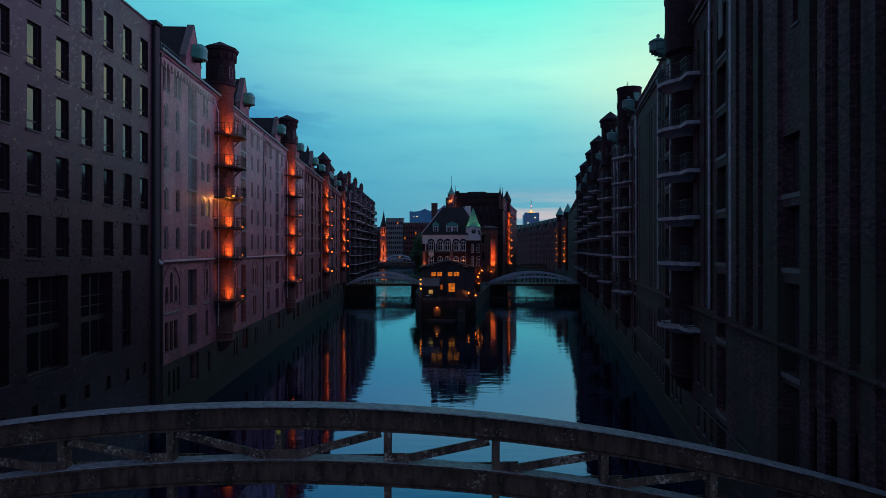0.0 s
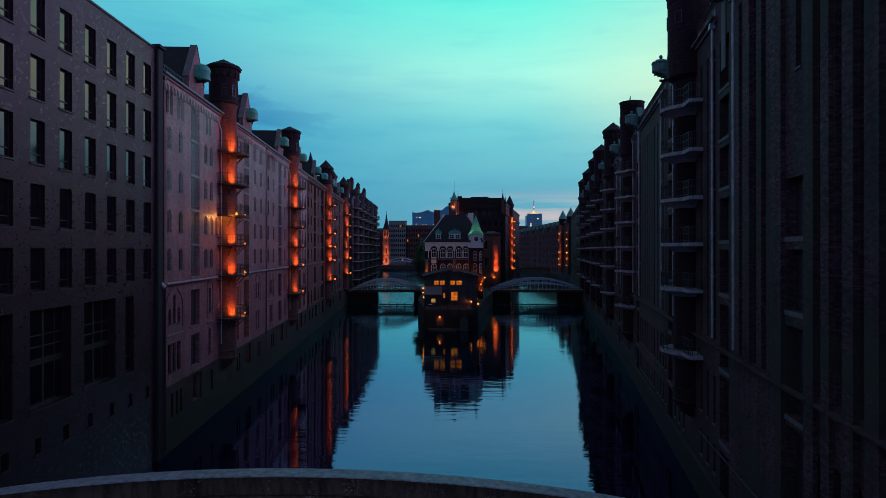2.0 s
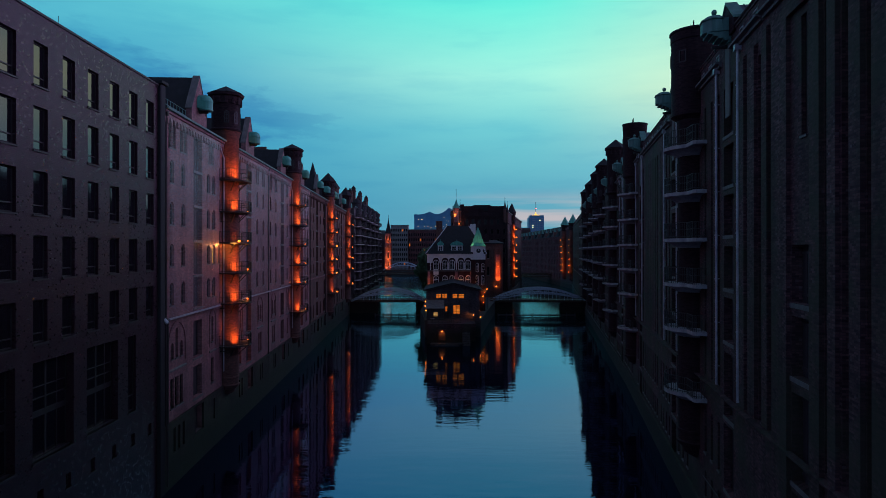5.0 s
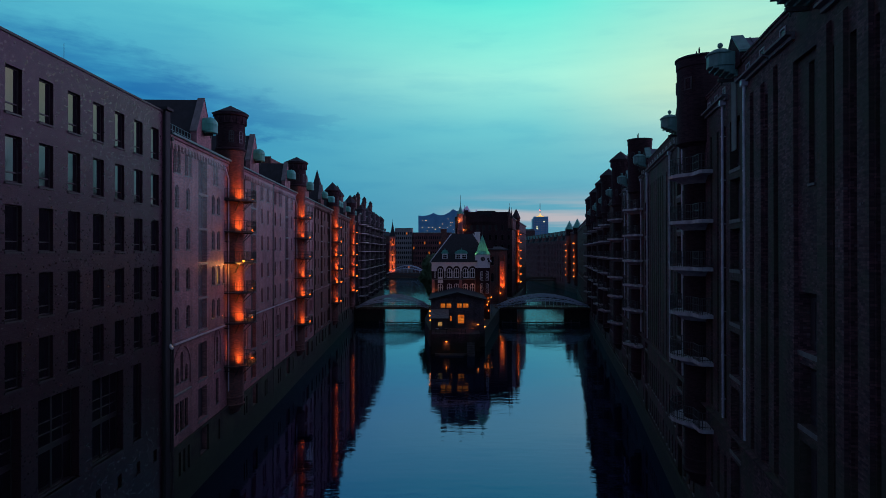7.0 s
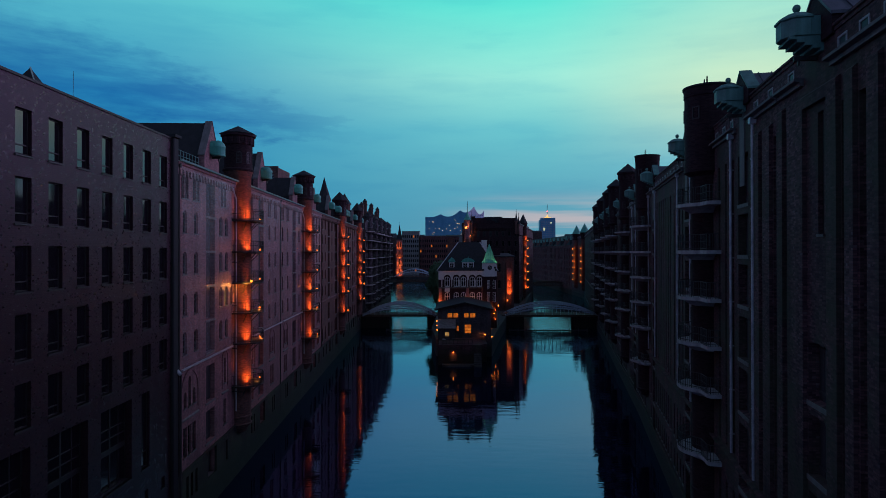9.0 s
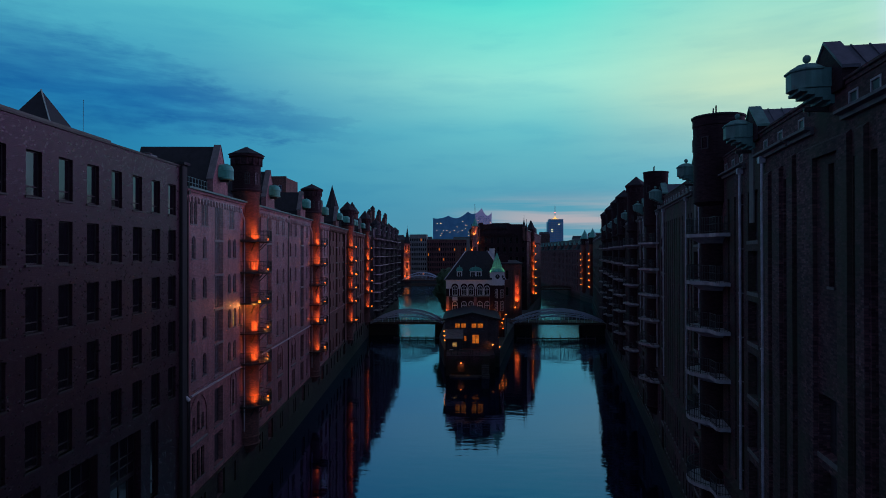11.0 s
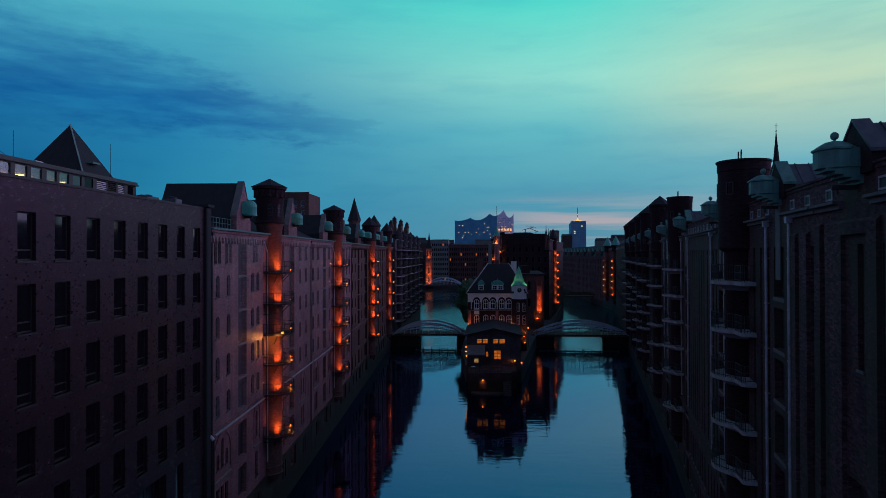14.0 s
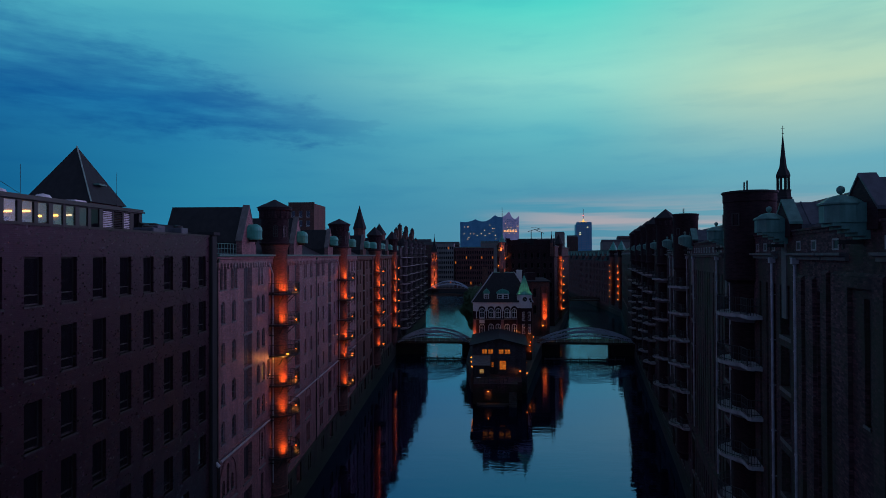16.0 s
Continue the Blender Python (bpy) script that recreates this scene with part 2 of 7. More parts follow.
def glass_material(name, tint, ior, coat=(1.0, 1.0, 1.0)):
    m, n = material(name)
    p = n.add("ShaderNodeTexCoord").outputs["Object"]
    finish(n, tint, 0.06, bump=n.noise(p, 1.2, 1.0), strength=0.03, distance=0.05, IOR=ior, Specular_Tint=(*coat, 1))
    return m


def net_material():
    """Pale scaffold netting: a weave with gaps."""
    m, n = material("scaffold netting")
    v, p, s = wall_coords(n)
    fold = n.noise(p, 0.6, 4.0)
    cloth = n.add("ShaderNodeBsdfDiffuse", n.ramp(fold, [(0.3, (0.50, 0.46, 0.51)), (0.7, (0.68, 0.62, 0.68))]))
    sheen = n.add("ShaderNodeBsdfGlossy", (0.96, 0.86, 1.0, 1), 0.32)
    sheet = n.add("ShaderNodeMixShader", 0.6, cloth.outputs[0], sheen.outputs[0])
    back = n.add("ShaderNodeBsdfTransparent", (1, 1, 1, 1))
    cover = n.ramp(n.noise(p, 0.25, 3.0), [(0.3, grey(0.04)), (0.7, grey(0.18))])
    n.add("ShaderNodeOutputMaterial", n.add("ShaderNodeMixShader", cover, back, sheet))
    return m


def steel_material(name, dark, light, pale, amount):
    """Old bridge paint: dark brown, rust runs, pale peeled patches."""
    m, n = material(name)
    p = n.add("ShaderNodeTexCoord").outputs["Object"]
    big, fine = n.noise(p, 1.6, 4.0, 0.6), n.noise(p, 22.0, 4.0, 0.65)
    stretch = n.add("ShaderNodeMapping", p)
    stretch.inputs["Scale"].default_value = (3.0, 3.0, 0.8)
    run = n.noise(stretch.outputs[0], 1.5, 5.0, 0.65)
    col = n.ramp(run, [(0.35, dark), (0.6, light)])
    peel = n.ramp(n.math("MULTIPLY_ADD", n.noise(p, 13.0, 5.0, 0.7), 0.6, n.math("MULTIPLY", big, 0.4)), [(0.60 - amount, grey(0)), (0.68 - amount, grey(1))])
    col = n.mix(peel, col, pale)
    finish(n, col, n.math("MULTIPLY_ADD", big, 0.3, 0.45), bump=n.math("MULTIPLY_ADD", peel, 0.6, fine), strength=0.5, distance=0.008, Specular_IOR_Level=0.22)
    return m


BRICK_OLD = bricks("old red brick", (0.11, 0.045, 0.040), (0.26, 0.105, 0.085), (0.13, 0.10, 0.095))
BRICK_RED = bricks("warm red brick", (0.215, 0.098, 0.102), (0.51, 0.235, 0.235), (0.32, 0.24, 0.25), stain=0.55, rough=0.72, glaze=(1.0, 0.7, 0.9))
BRICK_SOOT = bricks("sooty brick", (0.052, 0.027, 0.030), (0.30, 0.145, 0.150), (0.085, 0.062, 0.070), speck=0.12, speck_colour=(0.34, 0.25, 0.27), stain=0.72, moss=0.8, rough=0.85, glaze=(1.0, 0.6, 0.85))
BRICK_GREY = bricks("grey weathered brick", (0.050, 0.047, 0.058), (0.15, 0.135, 0.16), (0.05, 0.047, 0.055), stain=0.6)
BRICK_DARK = bricks("dark and shade-toned harbour brick", (0.015, 0.009, 0.010), (0.056, 0.030, 0.029), (0.03, 0.025, 0.026), stain=0.6, glaze=(1.0, 0.6, 0.8))
BRICK_FAR = brick_material("far red brick", (0.10, 0.044, 0.046), (0.25, 0.105, 0.105), (0.13, 0.095, 0.10), stain=0.6, rough=0.97, glaze=(0.8, 0.3, 0.3))
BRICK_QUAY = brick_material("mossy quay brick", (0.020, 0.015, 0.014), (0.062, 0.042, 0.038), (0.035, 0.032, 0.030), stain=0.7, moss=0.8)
BRICK_NEW = brick_material("dark clinker brick", (0.014, 0.0075, 0.0065), (0.052, 0.027, 0.022), (0.024, 0.018, 0.018), speck=0.15, speck_colour=(0.26, 0.21, 0.25), stain=0.5, algae=False, rough=0.46, glaze=(0.94, 0.38, 0.84), ior=1.5)
STONE = plain("grey sandstone", (0.09, 0.085, 0.085), (0.20, 0.187, 0.183), 0.8, streak=0.4)
PALE = plain("pale stone frieze", (0.58, 0.56, 0.58), (0.76, 0.73, 0.74), 0.75, streak=0.3)
SLATE = plain("dark slate roof", (0.008, 0.009, 0.011), (0.026, 0.028, 0.033), 0.8, streak=0.3, Specular_IOR_Level=0.4)
SHEET = plain("seamed grey sheet metal", (0.050, 0.055, 0.075), (0.12, 0.125, 0.155), 0.55, 0.2, streak=0.3)
PLASTER = plain("warm office plaster", (0.34, 0.24, 0.13), (0.46, 0.34, 0.20), 0.8)
# darker copy of the copper; on the right-bank hoods it paints their shade
COPPER_DARK = plain("dull and shade-toned green copper", (0.05, 0.14, 0.12), (0.13, 0.30, 0.26), 0.6, streak=0.5)
COPPER_PALE = plain("pale copper flashing", (0.14, 0.24, 0.20), (0.30, 0.44, 0.36), 0.5, streak=0.3)
COPPER = plain("green copper patina", (0.035, 0.21, 0.16), (0.10, 0.46, 0.36), 0.55, streak=0.5)
IRON = plain("rusted painted iron", (0.018, 0.017, 0.018), (0.06, 0.052, 0.05), 0.6, 0.3)
STEEL = steel_material("weathered bridge paint", (0.026, 0.016, 0.012), (0.105, 0.064, 0.047), (0.32, 0.235, 0.185), 0.03)
PAINT = plain("blue-grey bridge paint", (0.32, 0.37, 0.46), (0.55, 0.61, 0.70), 0.5, streak=0.3)
MEMBER = steel_material("flaking brown bridge paint", (0.022, 0.014, 0.011), (0.13, 0.082, 0.060), (0.46, 0.36, 0.29), 0.07)
# paler than the other bridge paint: light from above put into the colour
FLANGE = plain("skylit flange paint", (0.10, 0.10, 0.115), (0.40, 0.39, 0.42), 0.55, scale=6.0, strength=0.4)
ZINC = plain("zinc downpipe", (0.30, 0.29, 0.32), (0.55, 0.54, 0.58), 0.45, 0.25)
RAIL = plain("grey galvanised railing", (0.03, 0.028, 0.03), (0.075, 0.07, 0.072), 0.55, 0.3)
FRAME_DARK = plain("dark window frame", (0.012, 0.011, 0.012), (0.03, 0.028, 0.03), 0.5)
FRAME_PALE = plain("pale window frame", (0.60, 0.58, 0.60), (0.80, 0.78, 0.79), 0.6)
TIMBER = plain("weathered timber hatch", (0.018, 0.016, 0.020), (0.050, 0.043, 0.050), 0.75, streak=0.6)
CONCRETE = plain("wet quay concrete", (0.09, 0.088, 0.086), (0.25, 0.24, 0.235), 0.8, streak=0.4)
SLAB = plain("pale landing slab", (0.20, 0.195, 0.20), (0.48, 0.465, 0.47), 0.75, streak=0.4)
QUAY = plain("dark wet quay stone", (0.022, 0.021, 0.020), (0.075, 0.07, 0.065), 0.7, streak=0.4)
ASPHALT = plain("dark asphalt", (0.035, 0.035, 0.037), (0.06, 0.06, 0.062), 0.85, scale=0.6)
GLASS = glass_material("dark window glass", (0.006, 0.007, 0.010), 1.25)
GLASS_NEW = glass_material("coated window glass", (0.008, 0.008, 0.011), 1.9, (1.0, 0.74, 0.82))
NET = net_material()
LEAF = plain("tree leaves", (0.035, 0.085, 0.045), (0.085, 0.18, 0.085), 0.75)
BARK = plain("bark", (0.03, 0.024, 0.018), (0.07, 0.055, 0.045), 0.9)
BULB = glow_material("orange lamp", (1.0, 0.17, 0.018), 4.6)
BULB_WARM = glow_material("yellow work lamp", (1.0, 0.20, 0.02), 4.6)
ROOM = lit_window_material("warm room light", (1.0, 0.22, 0.025), 0.55)
ROOM_YELLOW = lit_window_material("yellow room light", (1.0, 0.45, 0.09), 0.7)
ROOM_DIM = lit_window_material("dim room light", (0.9, 0.45, 0.15), 0.35)
WATER = water_material()

# ---- builders ----


def box(bm, x0, x1, y0, y1, z0, z1):
    v = [bm.verts.new(c) for c in ((x0, y0, z0), (x1, y0, z0), (x1, y1, z0), (x0, y1, z0), (x0, y0, z1), (x1, y0, z1), (x1, y1, z1), (x0, y1, z1))]
    for f in ((3, 2, 1, 0), (4, 5, 6, 7), (0, 1, 5, 4), (1, 2, 6, 5), (2, 3, 7, 6), (3, 0, 4, 7)):
        bm.faces.new([v[i] for i in f])


def prism(bm, profile, x0, x1):
    """A profile of (y, z) pushed along x."""
    a = [bm.verts.new((x0, y, z)) for y, z in profile]
    b = [bm.verts.new((x1, y, z)) for y, z in profile]
    k = len(profile)
    bm.faces.new(a[::-1])
    bm.faces.new(b)
    for i in range(k):
        bm.faces.new((a[i], a[(i + 1) % k], b[(i + 1) % k], b[i]))


def lathe(bm, rings, cx=0.0, cy=0.0, sides=20, start=0.0, sweep=2 * math.pi):
    """Rings of (radius, z) turned round an upright axis."""
    full = abs(sweep - 2 * math.pi) < 1e-6
    count = sides if full else sides + 1
    loops = []
    for r, z in rings:
        loops.append([bm.verts.new((cx + r * math.cos(start + sweep * i / sides), cy + r * math.sin(start + sweep * i / sides), z)) for i in range(count)])
    for a, b in zip(loops, loops[1:]):
        for i in range(sides):
            j = (i + 1) % count
            bm.faces.new((a[i], a[j], b[j], b[i]))
    bm.faces.new(loops[0][::-1])
    bm.faces.new(loops[-1])


def rod(bm, a, b, r, sides=6):
    a, b = Vector(a), Vector(b)
    q = (b - a).to_track_quat("Z", "Y")
    rings = []
    for c in (a, b):
        rings.append([bm.verts.new(c + q @ Vector((r * math.cos(2 * math.pi * i / sides), r * math.sin(2 * math.pi * i / sides), 0))) for i in range(sides)])
    for i in range(sides):
        j = (i + 1) % sides
        bm.faces.new((rings[0][i], rings[0][j], rings[1][j], rings[1][i]))
    bm.faces.new(rings[0][::-1])
    bm.faces.new(rings[1])


def beam(bm, a, b, wide, deep):
    """A straight bar of square section between two places; wide across, deep in the upright plane."""
    a, b = Vector(a), Vector(b)
    d = (b - a).normalized()
    side = d.cross(Vector((0, 0, 1)))
    side = side.normalized() if side.length > 1e-4 else Vector((0, 1, 0))
    up = side.cross(d)
    ring = [[bm.verts.new(c + side * sx * wide / 2 + up * sz * deep / 2) for sx, sz in ((-1, -1), (1, -1), (1, 1), (-1, 1))] for c in (a, b)]
    for i in range(4):
        j = (i + 1) % 4
        bm.faces.new((ring[0][i], ring[0][j], ring[1][j], ring[1][i]))
    bm.faces.new(ring[0][::-1])
    bm.faces.new(ring[1])


def mesh_of(name, bm, mat, smooth=False):
    bmesh.ops.recalc_face_normals(bm, faces=bm.faces[:])
    me = bpy.data.meshes.new(name)
    bm.to_mesh(me)
    bm.free()
    me.materials.append(mat)
    if smooth:
        for p in me.polygons:
            p.use_smooth = True
        me.set_sharp_from_angle(angle=radians(40))
    return me


def part(name, bm, mat, parent, label="", at=None, smooth=False):
    me = bm if isinstance(bm, bpy.types.Mesh) else mesh_of(name, bm, mat, smooth)
    ob = new(name, me)
    ob.parent = parent
    if at is not None:
        ob.location = at
    return tagged(ob, label) if label else ob


def thing(name, label, category, m=None, group="", kind=""):
    ob = new(name)
    ob.empty_display_size = 0.3
    if m is not None:
        ob.matrix_world = m
    return tagged(ob, label, category, group, kind)


def solid(name, bm, mat, label, category, m=None, group="", kind="", smooth=False):
    ob = new(name, mesh_of(name, bm, mat, smooth))
    if m is not None:
        ob.matrix_world = m
    return tagged(ob, label, category, group, kind)


def along(p, q):
    """Pose of a facade: x runs from p to q, y goes into the building, z up; and its length."""
    p, q = Vector((*p, 0)), Vector((*q, 0))
    d = q - p
    return Matrix.Translation(p) @ Matrix.Rotation(math.atan2(d.y, d.x), 4, "Z"), d.length


def facade(bm, length, z0, z1, holes, depth=0.32, thick=0.5):
    """A wall with its front at y = 0 and openings through it. holes: (x0, x1, z0, z1, arch height)."""
    def quad(*c):
        bm.faces.new([bm.verts.new(p) for p in c])

    for y in (0.0, thick):
        zs = sorted({z0, z1, *(h[2] for h in holes), *(h[3] for h in holes)})
        for a, b in zip(zs, zs[1:]):
            mid = (a + b) / 2
            x = 0.0
            for h in sorted(h for h in holes if h[2] < mid < h[3]):
                if h[0] > x:
                    quad((x, y, a), (h[0], y, a), (h[0], y, b), (x, y, b))
                x = h[1]
            if x < length:
                quad((x, y, a), (length, y, a), (length, y, b), (x, y, b))
    quad((0, 0, z1), (length, 0, z1), (length, thick, z1), (0, thick, z1))
    for x in (0, length):
        quad((x, 0, z0), (x, thick, z0), (x, thick, z1), (x, 0, z1))
    for x0, x1, a, b, arch in holes:
        spring = b - arch
        quad((x0, 0, a), (x1, 0, a), (x1, thick, a), (x0, thick, a))
        for x in (x0, x1):
            quad((x, 0, a), (x, thick, a), (x, thick, spring), (x, 0, spring))
        if arch <= 0:
            quad((x0, 0, b), (x1, 0, b), (x1, thick, b), (x0, thick, b))
            continue
        half, mid, k = (x1 - x0) / 2, (x0 + x1) / 2, 8
        pts = [(mid - half * math.cos(math.pi * i / k), spring + arch * math.sin(math.pi * i / k)) for i in range(k + 1)]
        for (xa, za), (xb, zb) in zip(pts, pts[1:]):
            quad((xa, 0, za), (xb, 0, zb), (xb, thick, zb), (xa, thick, za))
            quad((xa, 0, za), (xb, 0, zb), (xb, 0, b + 0.0005), (xa, 0, b + 0.0005))


_windows = {}


def window(parent, x, z, w, h, arch=0.0, depth=0.28, kind="cross", frame_mat=None, glass=None, sill=True, label="", sill_mat=None):
    """A window set back in its opening: frame, pane and sill. x, z: the lower left corner."""
    frame_mat, glass = frame_mat or FRAME_DARK, glass or GLASS
    key = (round(w, 3), round(h, 3), round(arch, 3), kind, frame_mat.name, glass.name, (sill_mat or STONE).name)
    if key not in _windows:
        bm = bmesh.new()
        t, g = (0.15, 0.06) if kind == "bold" else (0.07, 0.025)
        top = h - arch if arch > 0 else h - t
        cols, rows = [t, w - t], [t, top]
        if kind == "bold":
            cols, rows = [t, w / 2 - g, w / 2 + g, w - t], [t, h * 0.55, h * 0.55 + 0.1, top]
        elif kind == "cross":
            cols, rows = [t, w / 2 - g, w / 2 + g, w - t], [t, h * 0.3, h * 0.3 + 0.04, h * 0.62, h * 0.62 + 0.05, top]
        elif kind == "transom":
            rows = [t, h * 0.2, h * 0.2 + 0.06, top]
        elif kind == "grid":
            cols = [t, w * 0.46, w * 0.46 + 0.14, w * 0.75, w * 0.75 + 0.05, w - t]
            rows = [t, h * 0.42, h * 0.42 + 0.3, h * 0.6, h * 0.6 + 0.06, h * 0.72, h * 0.72 + 0.05, top]
        rows = [r for r in rows if r <= top]
        rows = rows[:len(rows) // 2 * 2]
        lights = [(cols[i], cols[i + 1], rows[j], rows[j + 1], 0.0) for i in range(0, len(cols) - 1, 2) for j in range(0, len(rows) - 1, 2)]
        facade(bm, w, 0, h - arch if arch > 0 else h, lights, thick=0.08)
        if arch > 0:
            k, half = 8, w / 2
            for i in range(k):
                a, b = math.pi * i / k, math.pi * (i + 1) / k
                p = [(half - (half - o) * math.cos(q), h - arch + (arch - o) * math.sin(q)) for q, o in ((a, 0.0), (b, 0.0), (b, t), (a, t))]
                vs = [[bm.verts.new((px, y, pz)) for px, pz in p] for y in (0.0, 0.08)]
                bm.faces.new(vs[0])
                bm.faces.new((vs[0][2], vs[0][3], vs[1][3], vs[1][2]))
            box(bm, w / 2 - g, w / 2 + g, 0.005, 0.075, h - arch, h - 0.03)
        bmesh.ops.remove_doubles(bm, verts=bm.verts[:], dist=0.0005)
        pane = bmesh.new()
        if arch > 0:
            pts = [(w / 2 - (w / 2 - 0.02) * math.cos(math.pi * i / 8), h - arch + (arch - 0.02) * math.sin(math.pi * i / 8)) for i in range(9)]
            pts = [(0.02, 0.02)] + pts + [(w - 0.02, 0.02)]
        else:
            pts = [(0.02, 0.02), (0.02, h - 0.02), (w - 0.02, h - 0.02), (w - 0.02, 0.02)]
        pane.faces.new([pane.verts.new((px, 0.04, pz)) for px, pz in pts][::-1])
        back = [pane.verts.new((px, 0.06, pz)) for px, pz in pts]
        pane.faces.new(back)
        bs = bmesh.new()
        prism(bs, [(-0.36, 0.0), (0.0, 0.0), (0.0, 0.02), (-0.36, -0.03), (-0.36, -0.10), (-0.28, -0.10)], -0.06, w + 0.06)
        _windows[key] = (mesh_of("window", bm, frame_mat), mesh_of("pane", pane, glass), mesh_of("sill", bs, sill_mat or STONE))
    f, p, s = _windows[key]
    ob = part("window", f, None, parent, label, (x, depth, z))
    part("pane", p, None, ob)
    if sill:
        part("sill", s, None, ob, "", (0, 0.30 - depth, 0))
    return ob


def point_lamp(at, power, colour, radius=0.12):
    d = bpy.data.lights.new("lamp_light", "POINT")
    d.energy, d.color, d.shadow_soft_size = power, colour, radius
    ob = new("lamp_light", d)
    ob.location = at
    return ob


def spot_lamp(at, aim, power, colour, angle=80):
    d = bpy.data.lights.new("spot_light", "SPOT")
    d.energy, d.color, d.shadow_soft_size, d.spot_size, d.spot_blend = power, colour, 0.2, radians(angle), 0.8
    ob = new("spot_light", d)
    ob.matrix_world = look(at, aim)
    return ob


ORANGE = (1.0, 0.165, 0.015)

# ---- large structure: water and land ----
bm = bmesh.new()
vs = [bm.verts.new(c) for c in ((-3000, -300, 0), (3000, -300, 0), (3000, 4500, 0), (-3000, 4500, 0))]
bm.faces.new(vs)
solid("water", bm, WATER, "calm dark canal water mirroring the dusk sky", "water", kind="structure")

FLOORS = (4.4, 8.5, 12.5, 15.33, 18.15, 21.05, 24.0)
EAVE = 27.5


def local_x(p, q, y):
    """How far along the line p to q the place with that world y lies."""
    return (y - p[1]) / (q[1] - p[1]) * math.hypot(q[0] - p[0], q[1] - p[1])


def hatch_doors(w, h):
    key = ("hatch", round(w, 2), round(h, 2))
    if key not in _windows:
        bm = bmesh.new()
        n, line = 8, []
        for i in range(n):
            x0, x1, y = w * i / n, w * (i + 1) / n, 0.0 if i % 2 else 0.014
            line += [(x0, 0.035), (x0 + 0.012, y), (x1 - 0.012, y), (x1, 0.035)]
        line += [(w, 0.08), (0, 0.08)]
        low = [bm.verts.new((px, py, 0)) for px, py in line]
        top = [bm.verts.new((px, py, h)) for px, py in line]
        for i in range(len(line)):
            j = (i + 1) % len(line)
            bm.faces.new((low[i], low[j], top[j], top[i]))
        bm.faces.new(low[::-1])
        bm.faces.new(top)
        for z in (0.25, h - 0.35):
            box(bm, 0.04, w - 0.04, -0.03, 0.02, z, z + 0.12)
        bs = bmesh.new()
        prism(bs, [(-0.42, -0.02), (0.0, 0.0), (0.0, -0.20), (-0.42, -0.20)], -0.12, w + 0.12)
        _windows[key] = (mesh_of("hatch_door", bm, TIMBER), mesh_of("threshold", bs, STONE))
    return _windows[key]


def dome_hood(parent, x, z, style):
    """The green copper hood over a hoist beam, standing out from the gable."""
    bm = bmesh.new()
    if style == "round":
        rings = [(0.66, 0.0), (0.78, 0.02), (0.80, 0.12), (0.76, 0.16), (0.76, 0.75)]
        rings += [(0.80 * math.cos(a), 0.80 + 0.62 * math.sin(a)) for a in (0.0, 0.25, 0.5, 0.8, 1.1, 1.35)] + [(0.03, 1.45)]
        lathe(bm, rings, 0, -0.85, 20)
        box(bm, -0.76, 0.76, -0.85, 0.1, 0.16, 0.85)
        prism_pts = [(0.76 * math.cos(math.pi * i / 8), 0.85 + 0.55 * math.sin(math.pi * i / 8)) for i in range(9)]
        a = [bm.verts.new((px, -0.85, pz)) for px, pz in prism_pts]
        b = [bm.verts.new((px, 0.1, pz)) for px, pz in prism_pts]
        for i in range(8):
            bm.faces.new((a[i], a[i + 1], b[i + 1], b[i]))
    else:
        lathe(bm, [(0.90, 0.0), (0.96, 0.02), (0.96, 0.86), (1.05, 0.90), (1.05, 0.98), (0.52, 1.30), (0.10, 1.40)], 0, -1.0, 8, math.pi / 8)
    hood = part("hoist_hood", bm, COPPER if style == "round" else COPPER_DARK, parent, "green copper hoist hood", (x, 0, z), smooth=style == "round")
    if style == "round":
        hood.scale = (0.80, 0.74, 0.94)
    else:
        hood.scale = (0.74, 0.70, 0.72)
        bm = bmesh.new()
        prism(bm, [(-1.0, 0.02), (0.4, 0.02), (0.4, 0.95), (-1.0, 0.95)], -0.86, 0.86)
        part("hood_neck", bm, COPPER_DARK, hood)
        # stepped bracket under the floor, lower towards the wall
        line = [(0.4, 0.01)]
        for i in range(5):
            line += [(-1.62 + 0.36 * i, 0.01 - 0.16 * i), (-1.62 + 0.36 * i, -0.15 - 0.16 * i)]
        bm = bmesh.new()
        prism(bm, line + [(0.4, -0.79)], -0.80, 0.80)
        part("stepped_bracket", bm, COPPER_DARK, hood)
        bm = bmesh.new()
        lathe(bm, [(0.02, 1.38), (0.07, 1.44), (0.17, 1.52), (0.20, 1.64), (0.17, 1.76), (0.08, 1.83), (0.01, 1.85)], 0, -1.0, 12)
        part("ball_finial", bm, COPPER_DARK, hood, smooth=True)
    bm = bmesh.new()
    box(bm, -0.09, 0.09, -1.15, 0.1, -0.18, 0.04)
    box(bm, -0.05, 0.05, -0.95, -0.85, -0.42, -0.16)
    part("hoist_beam", bm, IRON, hood, "", (0, 0, -0.02) if style == "round" else (0, 0, -0.84))


